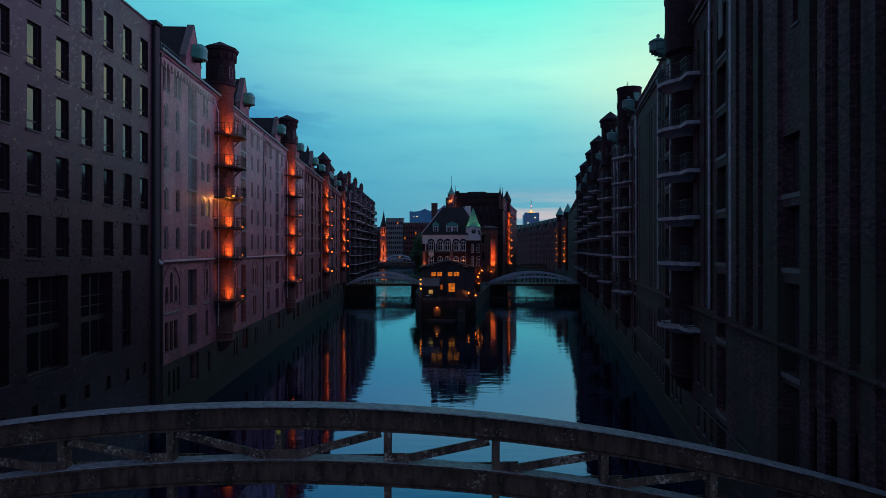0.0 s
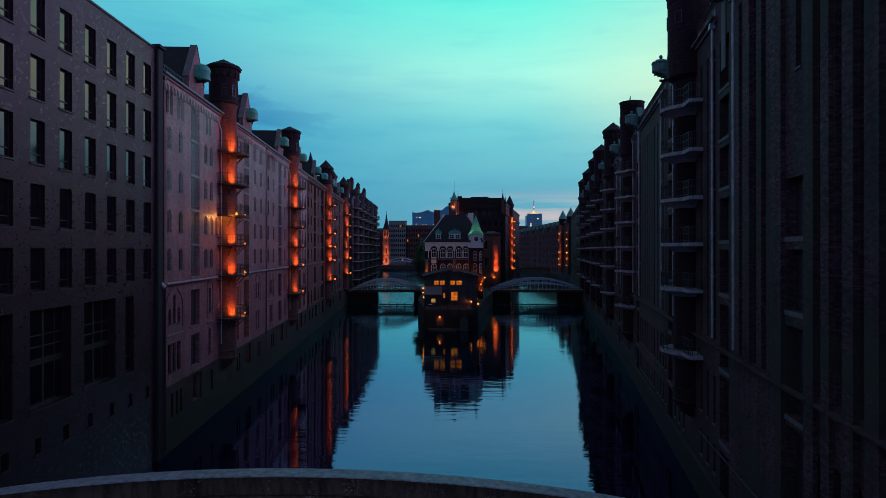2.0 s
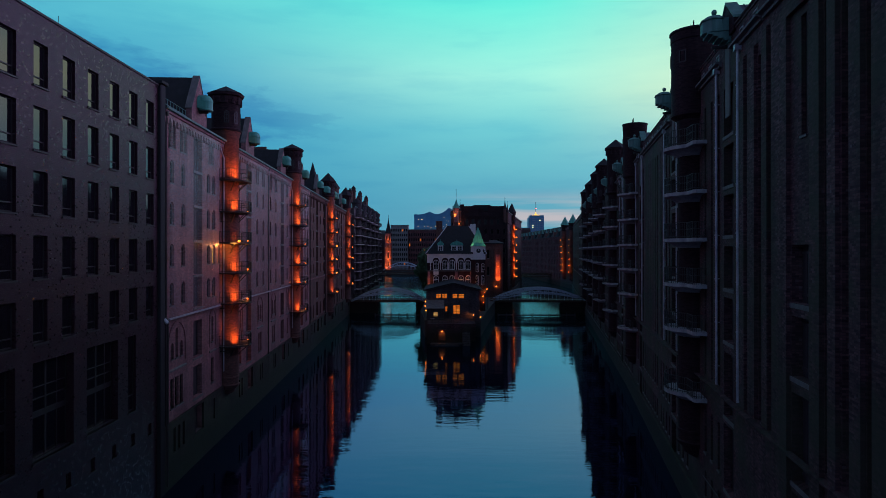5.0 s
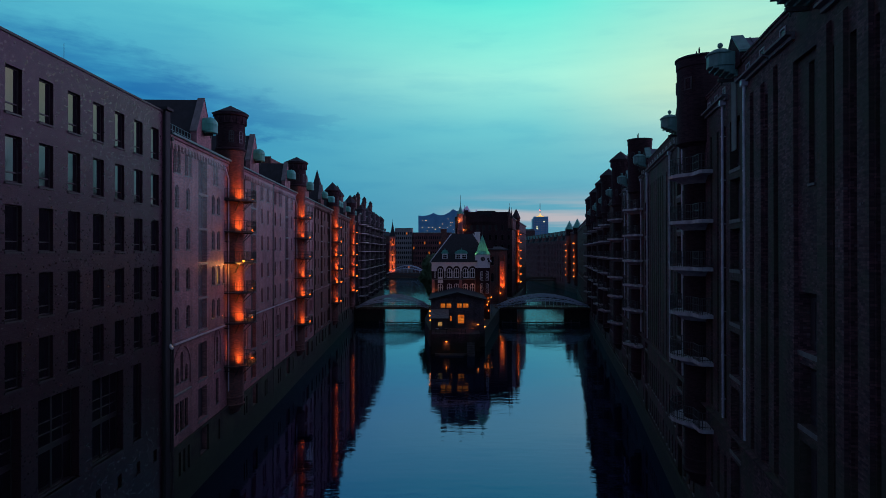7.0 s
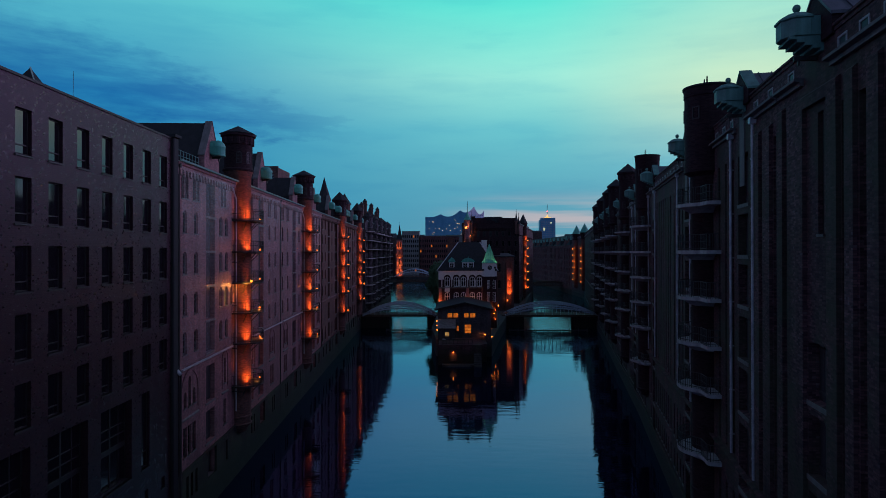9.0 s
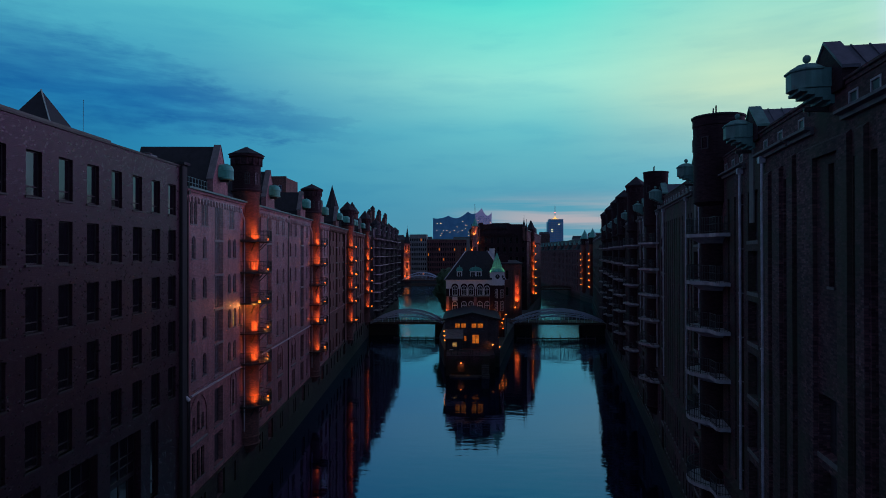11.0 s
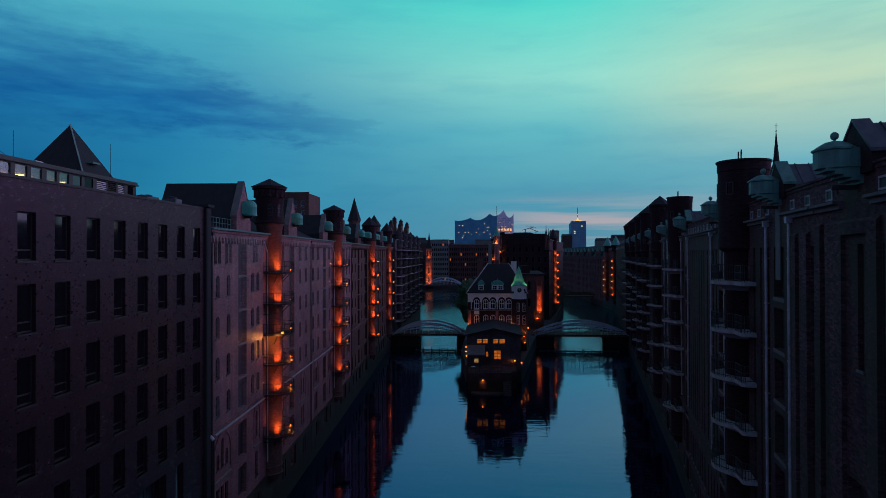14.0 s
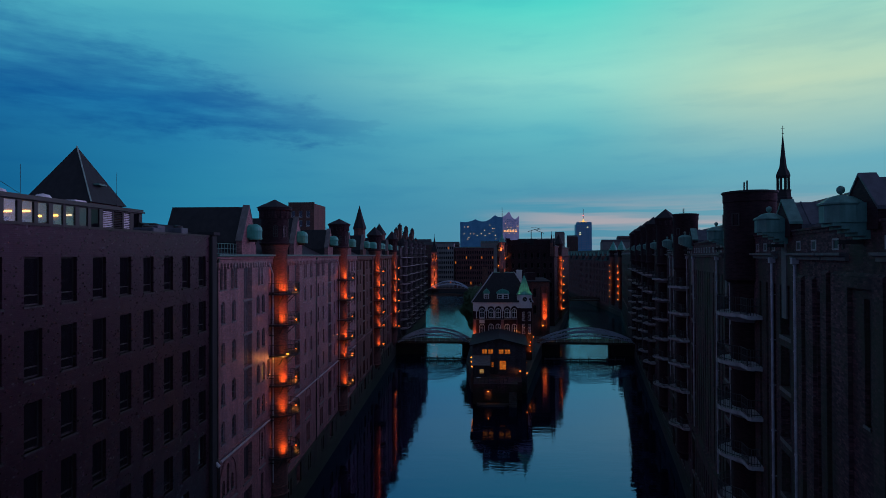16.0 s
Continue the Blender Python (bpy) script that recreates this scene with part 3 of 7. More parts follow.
def gable(parent, x, wide, z0, z1, brick, deep, roof_mat, coping=None, seams=0):
    """A gable over a hatch bay with a cross roof behind it."""
    bm = bmesh.new()
    h = wide / 2
    pts = [(x - h, z0), (x + h, z0), (x + h, z0 + (z1 - z0) * 0.35), (x, z1), (x - h, z0 + (z1 - z0) * 0.35)]
    for y in (-0.12, 0.38):
        bm.faces.new([bm.verts.new((px, y, pz)) for px, pz in pts])
    for a, b in zip(pts, pts[1:] + pts[:1]):
        bm.faces.new([bm.verts.new(c) for c in ((a[0], -0.12, a[1]), (b[0], -0.12, b[1]), (b[0], 0.38, b[1]), (a[0], 0.38, a[1]))])
    g = part("gable", bm, brick, parent)
    bm = bmesh.new()
    for s in (-1, 1):
        prism_a = [(x + s * (h + 0.06), z0 + (z1 - z0) * 0.35 - 0.02), (x, z1 + 0.02), (x, z1 + 0.12), (x + s * (h + 0.06), z0 + (z1 - z0) * 0.35 + 0.10)]
        for y0, y1 in ((-0.16, 0.42),):
            a = [bm.verts.new((px, y0, pz)) for px, pz in prism_a]
            b = [bm.verts.new((px, y1, pz)) for px, pz in prism_a]
            bm.faces.new(a)
            bm.faces.new(b[::-1])
            for i in range(4):
                j = (i + 1) % 4
                bm.faces.new((a[i], a[j], b[j], b[i]))
    part("coping", bm, coping or STONE, g)
    bm = bmesh.new()
    zl = z0 + (z1 - z0) * 0.33
    prof = [(x - h, zl), (x, z1 - 0.05), (x + h, zl)]
    a = [bm.verts.new((px, 0.38, pz)) for px, pz in prof]
    b = [bm.verts.new((px, deep, pz)) for px, pz in prof]
    bm.faces.new((a[0], a[1], b[1], b[0]))
    bm.faces.new((a[1], a[2], b[2], b[1]))
    bm.faces.new(b)
    for i in (0, 2):
        w = [bm.verts.new(c) for c in ((prof[i][0], 0.38, z0), (prof[i][0], deep, z0))]
        bm.faces.new((a[i], b[i], w[1], w[0]))
    roof = part("cross_roof", bm, roof_mat, parent)
    for i in range(seams):
        y = 0.75 + (deep - 0.9) * i / seams
        for s in (-1, 1):
            bm = bmesh.new()
            beam(bm, (x + s * h, y, zl + 0.02), (x, y, z1 - 0.03), 0.035, 0.06)
            part("standing_seam", bm, roof_mat, roof)


def balcony(parent, x, z, r, out, slab_mat, thick, lamp=None, world_m=None, brackets=True, side=-1):
    """A landing round a stair tower: slab, brackets, railing, lamp. r: half width, out: how far it stands out."""
    key = ("balcony", r, out, thick, slab_mat.name, brackets)
    if key not in _windows:
        pts = [(-r, 0.0), (-r, -out * 0.42), (-r * 0.66, -out * 0.86), (-r * 0.25, -out), (r * 0.25, -out), (r * 0.66, -out * 0.86), (r, -out * 0.42), (r, 0.0)]
        if not brackets:
            pts = [(-out * math.cos(math.pi * i / 12), -out * math.sin(math.pi * i / 12)) for i in range(10)]  # round the tower
            pts += [(out * 0.92, -out * 0.46), (r - 0.15, -out * 0.40), (r, -out * 0.32), (r, 0.0)]  # and a straight landing beside it
        bm = bmesh.new()
        a = [bm.verts.new((px, py, 0)) for px, py in pts]
        b = [bm.verts.new((px, py, -thick)) for px, py in pts]
        bm.faces.new(a)
        bm.faces.new(b[::-1])
        for i in range(len(pts)):
            j = (i + 1) % len(pts)
            bm.faces.new((a[i], a[j], b[j], b[i]))
        if not brackets:
            lathe(bm, [(out * 0.56, -thick - 0.38), (out * 0.62, -thick - 0.3), (out * 0.9, -thick + 0.002)], 0, 0, 20)
        slab = mesh_of("balcony", bm, slab_mat)
        rail = bmesh.new()
        for (xa, ya), (xb, yb) in zip(pts, pts[1:]):
            xa, ya, xb, yb = xa * 0.97, ya * 0.97, xb * 0.97, yb * 0.97
            for hz in (0.12, 0.55, 0.98):
                beam(rail, (xa, ya, hz), (xb, yb, hz), 0.035, 0.035)
            n = max(2, int(math.hypot(xb - xa, yb - ya) / 0.14))
            for i in range(n):
                f = i / n
                px, py = xa + (xb - xa) * f, ya + (yb - ya) * f
                w = 0.02 if i else 0.045
                box(rail, px - w / 2, px + w / 2, py - w / 2, py + w / 2, 0, 0.98)
        railing = mesh_of("railing", rail, IRON if brackets else RAIL)
        br = bmesh.new()
        beam(br, (0, -1.05, -thick - 1.0), (0, -out * 0.88, -thick), 0.07, 0.07)
        beam(br, (0, -0.9, -thick - 0.04), (0, -out * 0.9, -thick - 0.04), 0.07, 0.08)
        _windows[key] = (slab, railing, mesh_of("bracket", br, IRON))
    slab, railing, br = _windows[key]
    ob = part("balcony", slab, None, parent, "", (x, 0, z))
    part("railing", railing, None, ob)
    if brackets:
        for a in (-52, 0, 52):
            part("bracket", br, None, ob).rotation_euler = (0, 0, radians(a))
    if lamp:
        bx, by, bz = -side * r * 0.84, -out * 0.70, 0.16
        if "bulb" not in _windows:
            bm = bmesh.new()
            lathe(bm, [(0.02, -0.09), (0.09, -0.06), (0.12, 0.0), (0.09, 0.06), (0.02, 0.09)], 0, 0, 10)
            _windows["bulb"] = mesh_of("lamp_bulb", bm, BULB)
        glowing = part("lamp_bulb", _windows["bulb"], None, ob, "glowing orange lamp", (bx, by, bz))
        if lamp > 120:
            glowing.scale = (1.7, 1.7, 1.7) if lamp < 200 else (2.3, 2.3, 2.3)
        spot_lamp(world_m @ Vector((x + side * 0.86, -1.36, z + 0.14)), world_m @ Vector((x + side * 0.50, -0.86, z + 0.80)), lamp * (3.0 if lamp < 120 else 2.3 if lamp < 200 else 1.3), ORANGE, 118)
        if 20 < lamp < 130:
            point_lamp(world_m @ Vector((bx * 1.0 + x, by, z + 0.34)), lamp * 0.55, (1.0, 0.24, 0.035), 0.1)
        bmu = bmesh.new()
        lathe(bmu, [(0.07, 0.0), (0.09, 0.10), (0.06, 0.14)], 0, 0, 8)
        part("uplight", bmu, IRON, ob, "", (side * 0.86, -1.36, -0.03))
    return ob


def stair_tower(parent, world_m, x, spec):
    """A round stair tower that stands out of the wall with landings at each floor."""
    r, rd, z0, zd, z1, apex = spec["r"], spec["rd"], spec["z0"], spec["zd"], spec["z1"], spec["apex"]
    brick = spec["brick"]
    bm = bmesh.new()
    lathe(bm, [(0.15, z0 - 1.1), (r * 0.72, z0 - 0.75), (r * 0.78, z0 - 0.45), (r * 1.06, z0 - 0.15), (r * 1.10, z0), (r, z0 + 0.08), (r, z0 + 0.55), (r * 1.04, z0 + 0.6), (r * 1.04, z0 + 0.75), (r, z0 + 0.8), (r, zd - 0.5), (r * 1.05, zd - 0.42), (r * 1.05, zd - 0.25), (rd * (1.02 if spec.get("flat") else 0.92), zd)], 0, 0, 28)
    shaft = part("stair_tower", bm, ROUND[brick.name], parent, "", (x, 0, 0), smooth=True)
    bm = bmesh.new()
    if spec.get("flat"):
        lathe(bm, [(rd, zd), (rd, z1 - 0.55), (rd * 1.03, z1 - 0.5), (rd * 1.03, z1)], 0, 0, 32)
    else:
        lathe(bm, [(rd * 0.88, zd), (rd * 0.97, zd + 0.04), (rd * 0.97, zd + 0.2), (rd * 0.88, zd + 0.28), (rd * 0.88, z1 - 0.95), (rd * 0.97, z1 - 0.7), (rd * 0.97, z1 - 0.3), (rd * 1.08, z1 - 0.22), (rd * 1.08, z1)], 0, 0, 28)
        loops = []
        for z in (z1 - 1.0, z1 - 0.3):
            loops.append([bm.verts.new((rr * math.cos(a), rr * math.sin(a), z)) for i in range(56) for rr, a in ((rd * (1.0 if (i // 2) % 2 else 0.90), 2 * math.pi * i / 56),)])
        for i in range(56):
            bm.faces.new((loops[0][i], loops[0][(i + 1) % 56], loops[1][(i + 1) % 56], loops[1][i]))
        bm.faces.new(loops[0][::-1])
        bm.faces.new(loops[1])
    part("tower_drum", bm, ROUND[spec.get("drum", brick).name], shaft, smooth=True)
    bm = bmesh.new()
    if spec.get("flat"):
        lathe(bm, [(rd * 1.05, z1), (rd * 1.08, z1 + 0.04), (rd * 1.08, z1 + 0.14), (rd * 0.9, z1 + 0.18), (0.1, z1 + 0.26)], 0, 0, 32)
        for dx in (-0.5, 0.35):
            last = None
            for i in range(9):
                a = math.pi * i / 8
                here = (dx + 0.13 * math.cos(a), -0.2, z1 + 0.62 + 0.22 * math.sin(a))
                if last:
                    rod(bm, last, here, 0.025)
                last = here
            for g in (-1, 1):
                rod(bm, (dx + g * 0.13, -0.2, z1 + 0.15), (dx + g * 0.13, -0.2, z1 + 0.62), 0.025)
    else:
        lathe(bm, [(rd * 1.13, z1 - 0.02), (rd * 1.16, z1 + 0.05), (rd * 0.62, z1 + (apex - z1) * 0.5), (0.05, apex)], 0, 0, 8, math.pi / 8)
    part("tower_roof", bm, spec.get("roof_mat", SLATE), shaft)
    # small lights of the drum
    for a in (-0.75, -1.9) if spec.get("flat") else (-0.55, -1.35, -2.1, -2.8):
        if spec.get("flat"):
            ob = window(parent, 0, 0, 0.5, 0.8, 0, 0, "plain", sill=False)
        else:
            ob = window(parent, 0, 0, 0.46, 1.15, 0.23, 0, "cross", sill=False)
        ob.matrix_local = Matrix.Translation((x, 0, zd + (z1 - zd) * (0.62 if spec.get("flat") else 0.2))) @ Matrix.Rotation(a + math.pi / 2, 4, "Z") @ Matrix.Translation((-0.24, -rd * (1.0 if spec.get("flat") else 0.88) - 0.03, 0))
    for i, z in enumerate(spec["levels"]):
        lamp = spec["lamps"][i] if spec.get("lamps") else None
        balcony(parent, x, z, spec["br"], spec["bo"], spec["slab"], spec["thick"], lamp, world_m, spec.get("brackets", True), 1 if spec.get("door", 55) < 0 else -1)
        # the landing's door
        d = bmesh.new()
        box(d, -0.42, 0.42, -0.05, 0.05, 0.02, 2.05)
        box(d, -0.36, -0.03, -0.08, -0.04, 0.25, 1.9)
        box(d, 0.03, 0.36, -0.08, -0.04, 0.25, 1.9)
        key = "landing_door"
        if key not in _windows:
            _windows[key] = mesh_of("landing_door", d, FRAME_DARK)
        else:
            d.free()
        ob = part("landing_door", _windows[key], None, parent)
        ob.matrix_local = Matrix.Translation((x, 0, z)) @ Matrix.Rotation(radians(spec.get("door", 55)), 4, "Z") @ Matrix.Translation((0, -r - 0.01, 0))


def pipe(parent, x, z0, z1, mat=None):
    bm = bmesh.new()
    rod(bm, (0, -0.14, z0), (0, -0.14, z1), 0.075, 10)
    z = z0 + 1.0
    while z < z1:
        rod(bm, (0, -0.14, z), (0, -0.14, z + 0.06), 0.098, 10)
        box(bm, -0.03, 0.03, -0.08, 0.02, z, z + 0.05)
        z += 2.4
    box(bm, -0.16, 0.16, -0.3, 0.0, z1, z1 + 0.3)
    part("downpipe", bm, mat or ZINC, parent, "", (x, 0, 0), smooth=True)


def cornice(parent, x0, x1, z, mat, out=0.22, high=0.35):
    bm = bmesh.new()
    prism(bm, [(0.0, z - high), (-out * 0.4, z - high), (-out * 0.4, z - high * 0.5), (-out, z - high * 0.35), (-out, z), (0.0, z)], x0, x1)
    part("cornice", bm, mat, parent)


def warehouse(label, p, q, spec, back=16.0):
    """A brick warehouse that rises out of the canal. p to q: its front, with the building to the left of that way."""
    m, length = along(p, q)
    t = thing("warehouse", label, "warehouse", m, "canal warehouses")
    brick = spec["brick"]
    X = lambda y: local_x(p, q, y)
    holes, todo = [], []
    eave = spec.get("eave", EAVE)
    for y in spec.get("hatches", ()):
        w = spec.get("hatch_w", 2.0)
        for za, zb in spec["hatch_floors"]:
            holes.append((X(y) - w / 2, X(y) + w / 2, za, zb, 0.0))
            todo.append(("hatch", X(y) - w / 2, za, w, zb - za, 0))
    for y in spec.get("windows", ()):
        for za, zb, w, arch in spec["rows"]:
            holes.append((X(y) - w / 2, X(y) + w / 2, za, zb, arch))
            todo.append(("win", X(y) - w / 2, za, w, zb - za, arch))
    for y in spec.get("twins", ()):
        for za, zb, w, arch in spec["twin_rows"]:
            for dx in (-w * 0.62, w * 0.62):
                holes.append((X(y) + dx - w / 2, X(y) + dx + w / 2, za, zb, arch))
                todo.append(("win", X(y) + dx - w / 2, za, w, zb - za, arch))
    for y, za, zb, w, arch in spec.get("extra", ()):
        holes.append((X(y) - w / 2, X(y) + w / 2, za, zb, arch))
        todo.append(("win", X(y) - w / 2, za, w, zb - za, arch))
    for y, n in spec.get("groups", ()):
        for i in range(n):
            dx = (i - (n - 1) / 2) * 0.92
            high = 11.55 if n == 1 or (n == 3 and i == 1) else (11.1 if n == 2 else 10.5)
            for za, zb, w, arch in ((9.3, high, 0.56, 0.28), (5.65, 7.85, 0.72, 0.0), (2.4, 4.2, 0.46, 0.0)):
                holes.append((X(y) + dx - w / 2, X(y) + dx + w / 2, za, zb, arch))
                todo.append(("win", X(y) + dx - w / 2, za, w, zb - za, arch))
    for y in spec.get("lit", ()):
        holes.append((X(y) - 0.3, X(y) + 0.3, 16.2, 17.9, 0.3))
        todo.append(("lit", X(y) - 0.3, 16.2, 0.6, 1.7, 0.3))
    for y, w, za, zb in spec.get("slots", ()):
        holes.append((X(y) - w / 2, X(y) + w / 2, za, zb, 0.0))
    attic = []
    if spec.get("attic"):
        marks = sorted([0.1, length - 0.1] + [X(y) + d for y in spec["hatches"] + spec["towers"] for d in (-1.3, 1.3)])
        for a, b in zip(marks[::2], marks[1::2]):
            attic.append((a, b))
            n = max(1, int((b - a) / 1.5))
            for i in range(n):
                x = a + (b - a) * (i + 0.5) / n
                holes.append((x - 0.34, x + 0.34, 27.72, 28.18, 0.0))
                todo.append(("attic", x - 0.34, 27.72, 0.68, 0.46, 0))
    bm = bmesh.new()
    facade(bm, length, -1.5, eave, holes)
    part("wall", bm, brick, t)
    bm = bmesh.new()
    box(bm, 0, length, 0.5, back, -1.5, eave - 0.6)
    part("body", bm, brick, t)
    for kind, x, z, w, h, arch in todo:
        if kind == "hatch":
            doors, sill = hatch_doors(w, h)
            ob = part("hatch_door", doors, None, t, "", (x, 0.38, z))
            part("threshold", sill, None, ob)
        elif kind == "lit":
            window(t, x, z, w, h, arch, 0.1, "cross", None, ROOM, label="arched window lit from inside")
        elif kind == "attic":
            window(t, x, z, w, h, 0, -0.03, "plain", SLAB, FRAME_DARK, sill=False)
        else:
            on = any(abs(x + w / 2 - X(y)) < 0.1 and z == za for y, za in spec.get("lit_rows", ()))
            window(t, x, z, w, h, arch, 0.16, "cross", None, ROOM_YELLOW if on else None, label="arched window lit from inside" if on else "")
    # roof behind the eaves
    bm = bmesh.new()
    prism(bm, [(0.15, eave), (0.5, eave + 0.05), (back * 0.35, eave + 2.6), (back * 0.65, eave + 2.6), (back, eave)], 0.02, length - 0.02)
    part("roof", bm, SLATE, t)
    cornice(t, 0, length, eave + 0.02, brick, 0.25 if not spec.get("attic") else 0.1, 0.5 if not spec.get("attic") else 0.25)
    if spec.get("attic"):
        for a, b in attic:
            cornice(t, a, b, 27.62, STONE, 0.34, 0.3)
    if spec.get("corbels"):
        bm = bmesh.new()
        n = int(length / 0.66)
        step = length / n
        line = []
        for i in range(n):
            x = step * i
            line += [(x, 26.62), (x + 0.10, 26.55), (x + 0.17, 26.62)]
            line += [(x + 0.17 + (step - 0.24) / 2 * (1 - math.cos(math.pi * k / 5)), 26.75 + 0.30 * math.sin(math.pi * k / 5)) for k in range(6)]
        line += [(length, 26.62), (length, 27.42), (0.0, 27.42)]
        f = [bm.verts.new((x, -0.16, z)) for x, z in line]
        g = [bm.verts.new((x, 0.0, z)) for x, z in line]
        for i in range(len(line)):
            j = (i + 1) % len(line)
            bm.faces.new((f[i], f[j], g[j], g[i]))
        bm.faces.new(f)
        part("corbel_table", bm, brick, t)
        bm = bmesh.new()
        prism(bm, [(-0.27, eave + 0.03), (-0.42, eave + 0.05), (-0.44, eave + 0.20), (-0.40, eave + 0.20), (-0.37, eave + 0.09), (-0.27, eave + 0.08)], 0, length)
        part("gutter", bm, COPPER_DARK, t, "green copper eaves gutter")
    bm = bmesh.new()
    if spec.get("plinth"):
        facade(bm, length, -1.5, 4.75, [h for h in holes if h[3] < 4.7], thick=0.18)
        bmesh.ops.translate(bm, vec=(0, -0.18, 0), verts=bm.verts[:])
    else:
        prism(bm, [(0.0, -1.5), (-0.2, -1.5), (-0.2, 1.9), (-0.14, 1.98), (0.0, 1.98)], 0, length)
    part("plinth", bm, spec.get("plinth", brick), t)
    for y, n in spec.get("groups", ()):
        # brick arch over the group of lancets
        half, k = 0.46 * n + 0.25, 14
        spring = 11.95 - half if n > 1 else 11.4
        bm = bmesh.new()
        for i in range(k):
            a, b = math.pi * i / k, math.pi * (i + 1) / k
            loop = [(X(y) - rr * math.cos(q), spring + rr * math.sin(q)) for q, rr in ((a, half), (b, half), (b, half + 0.16), (a, half + 0.16))]
            f = [bm.verts.new((px, -0.07, pz)) for px, pz in loop]
            g = [bm.verts.new((px, 0.0, pz)) for px, pz in loop]
            bm.faces.new(f)
            bm.faces.new((f[0], f[1], g[1], g[0]))
            bm.faces.new((f[2], f[3], g[3], g[2]))
        for e in (-1, 1):
            xa, xb = sorted((X(y) + e * half, X(y) + e * (half + 0.16)))
            box(bm, xa, xb, -0.07, 0.0, 8.9, spring)
        bmesh.ops.remove_doubles(bm, verts=bm.verts[:], dist=0.001)
        part("blind_arch", bm, brick, t)
        bm = bmesh.new()
        prism(bm, [(0.0, 8.4), (-0.1, 8.4), (-0.1, 8.5), (0.0, 8.58)], X(y) - half - 0.2, X(y) + half + 0.2)
        part("string_course", bm, STONE, t)
    for z in spec.get("bands", ()):
        cornice(t, 0, length, z, spec.get("band_mat", STONE), spec.get("band_out", 0.14), 0.22)
    for y in spec.get("gables", ()):
        gable(t, X(y), spec.get("gable_w", 3.6), eave - 0.3, spec.get("gable_z", 31.8), spec.get("gable_brick", brick), 6.5, spec.get("cross_mat", SLATE), spec.get("coping"), spec.get("seams", 0))
    for y in spec.get("hoods", ()):
        dome_hood(t, X(y), spec.get("hood_z", 28.7), spec.get("hood", "round"))
    for y in spec.get("towers", ()):
        stair_tower(t, m, X(y), spec["tower"])
    for y in spec.get("pipes", ()):
        pipe(t, X(y), spec.get("pipe_z", 1.5), spec.get("pipe_top", eave - 0.4), spec.get("pipe_mat"))
    for ya, yb, za, zb in spec.get("piers", ()):
        bm = bmesh.new()
        xa, xb = sorted((X(ya), X(yb)))
        prism(bm, [(0.0, za), (-0.16, za), (-0.16, zb - 0.12), (-0.03, zb), (0.0, zb)], xa, xb)
        part("pier", bm, brick, t)
    for y in spec.get("panels", ()):
        bm = bmesh.new()
        box(bm, X(y) - 0.42, X(y) + 0.42, -0.06, 0.0, 24.35, 28.1)
        part("render_panel", bm, STONE, t, "pale rendered panel under the hoist hood")
    return t, m, length, X


# ---- left bank: warehouses ----
LA, LB = (-20.4, 45.0), (-24.5, 121.9)


def left_at(y):
    return (LA[0] + (LB[0] - LA[0]) * (y - LA[1]) / (LB[1] - LA[1]), y)


# the drum's darker brick paints the lack of lamp light up there
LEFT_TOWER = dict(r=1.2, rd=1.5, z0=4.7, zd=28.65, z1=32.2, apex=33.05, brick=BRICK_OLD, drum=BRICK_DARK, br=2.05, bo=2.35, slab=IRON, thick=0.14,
                  levels=FLOORS[1:], lamps=(90, 90, 90, 8, 90, 90))
ROWS_UP = ((22.4, 24.1, 0.85, 0.42), (19.3, 21.0, 0.85, 0.42), (16.2, 17.9, 0.85, 0.42), (13.3, 15.0, 0.85, 0.42))
ROWS_LEFT = ((22.4, 24.1, 0.85, 0.42), (19.3, 21.0, 0.85, 0.42), (16.2, 17.9, 0.85, 0.42), (13.3, 15.0, 0.85, 0.42), (5.3, 7.6, 0.9, 0.0), (2.6, 4.4, 0.75, 0.0))
TWIN_TOP = ((25.0, 26.8, 0.62, 0.31),)
HATCH_LEFT = ((2.4, 4.6), (5.3, 7.9), (8.6, 11.6), (12.7, 15.25), (15.4, 18.1), (18.25, 20.95), (21.1, 23.8), (23.95, 26.8))
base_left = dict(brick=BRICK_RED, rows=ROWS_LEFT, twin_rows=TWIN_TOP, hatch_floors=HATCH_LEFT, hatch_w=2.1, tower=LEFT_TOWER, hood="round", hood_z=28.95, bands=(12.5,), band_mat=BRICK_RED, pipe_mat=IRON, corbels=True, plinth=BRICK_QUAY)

warehouse("red brick warehouse wrapped in pale scaffold netting, lit stair tower", left_at(45.0), left_at(77.0), dict(
    base_left, rows=ROWS_UP, groups=((47.8, 3), (56.2, 1), (64.8, 2), (73.5, 2)), windows=(46.8, 49.1, 55.1, 56.6, 64.6, 72.3, 75.2), twins=(46.8, 49.1, 55.8, 64.6, 72.3, 75.2), hatches=(52.4, 68.6), gables=(52.4, 68.6), hoods=(52.4, 68.6),
    towers=(60.2,), pipes=(45.3,), lit=(58.0,), lit_rows=((56.6, 16.2),)))
warehouse("red brick warehouse with slate dormers and an orange-lit stair tower", left_at(77.0), left_at(108.0), dict(
    base_left, rows=ROWS_UP, groups=((80.6, 2), (89.4, 1), (97.6, 2), (105.3, 2)), windows=(79.0, 82.0, 89.3, 97.6, 104.0, 106.6), twins=(79.0, 82.0, 89.3, 97.6, 104.0, 106.6), hatches=(86.0, 101.0), gables=(86.0, 101.0), gable_w=3.2, gable_z=31.2, hoods=(86.0, 101.0),
    towers=(93.0,), pipes=(77.3,)))
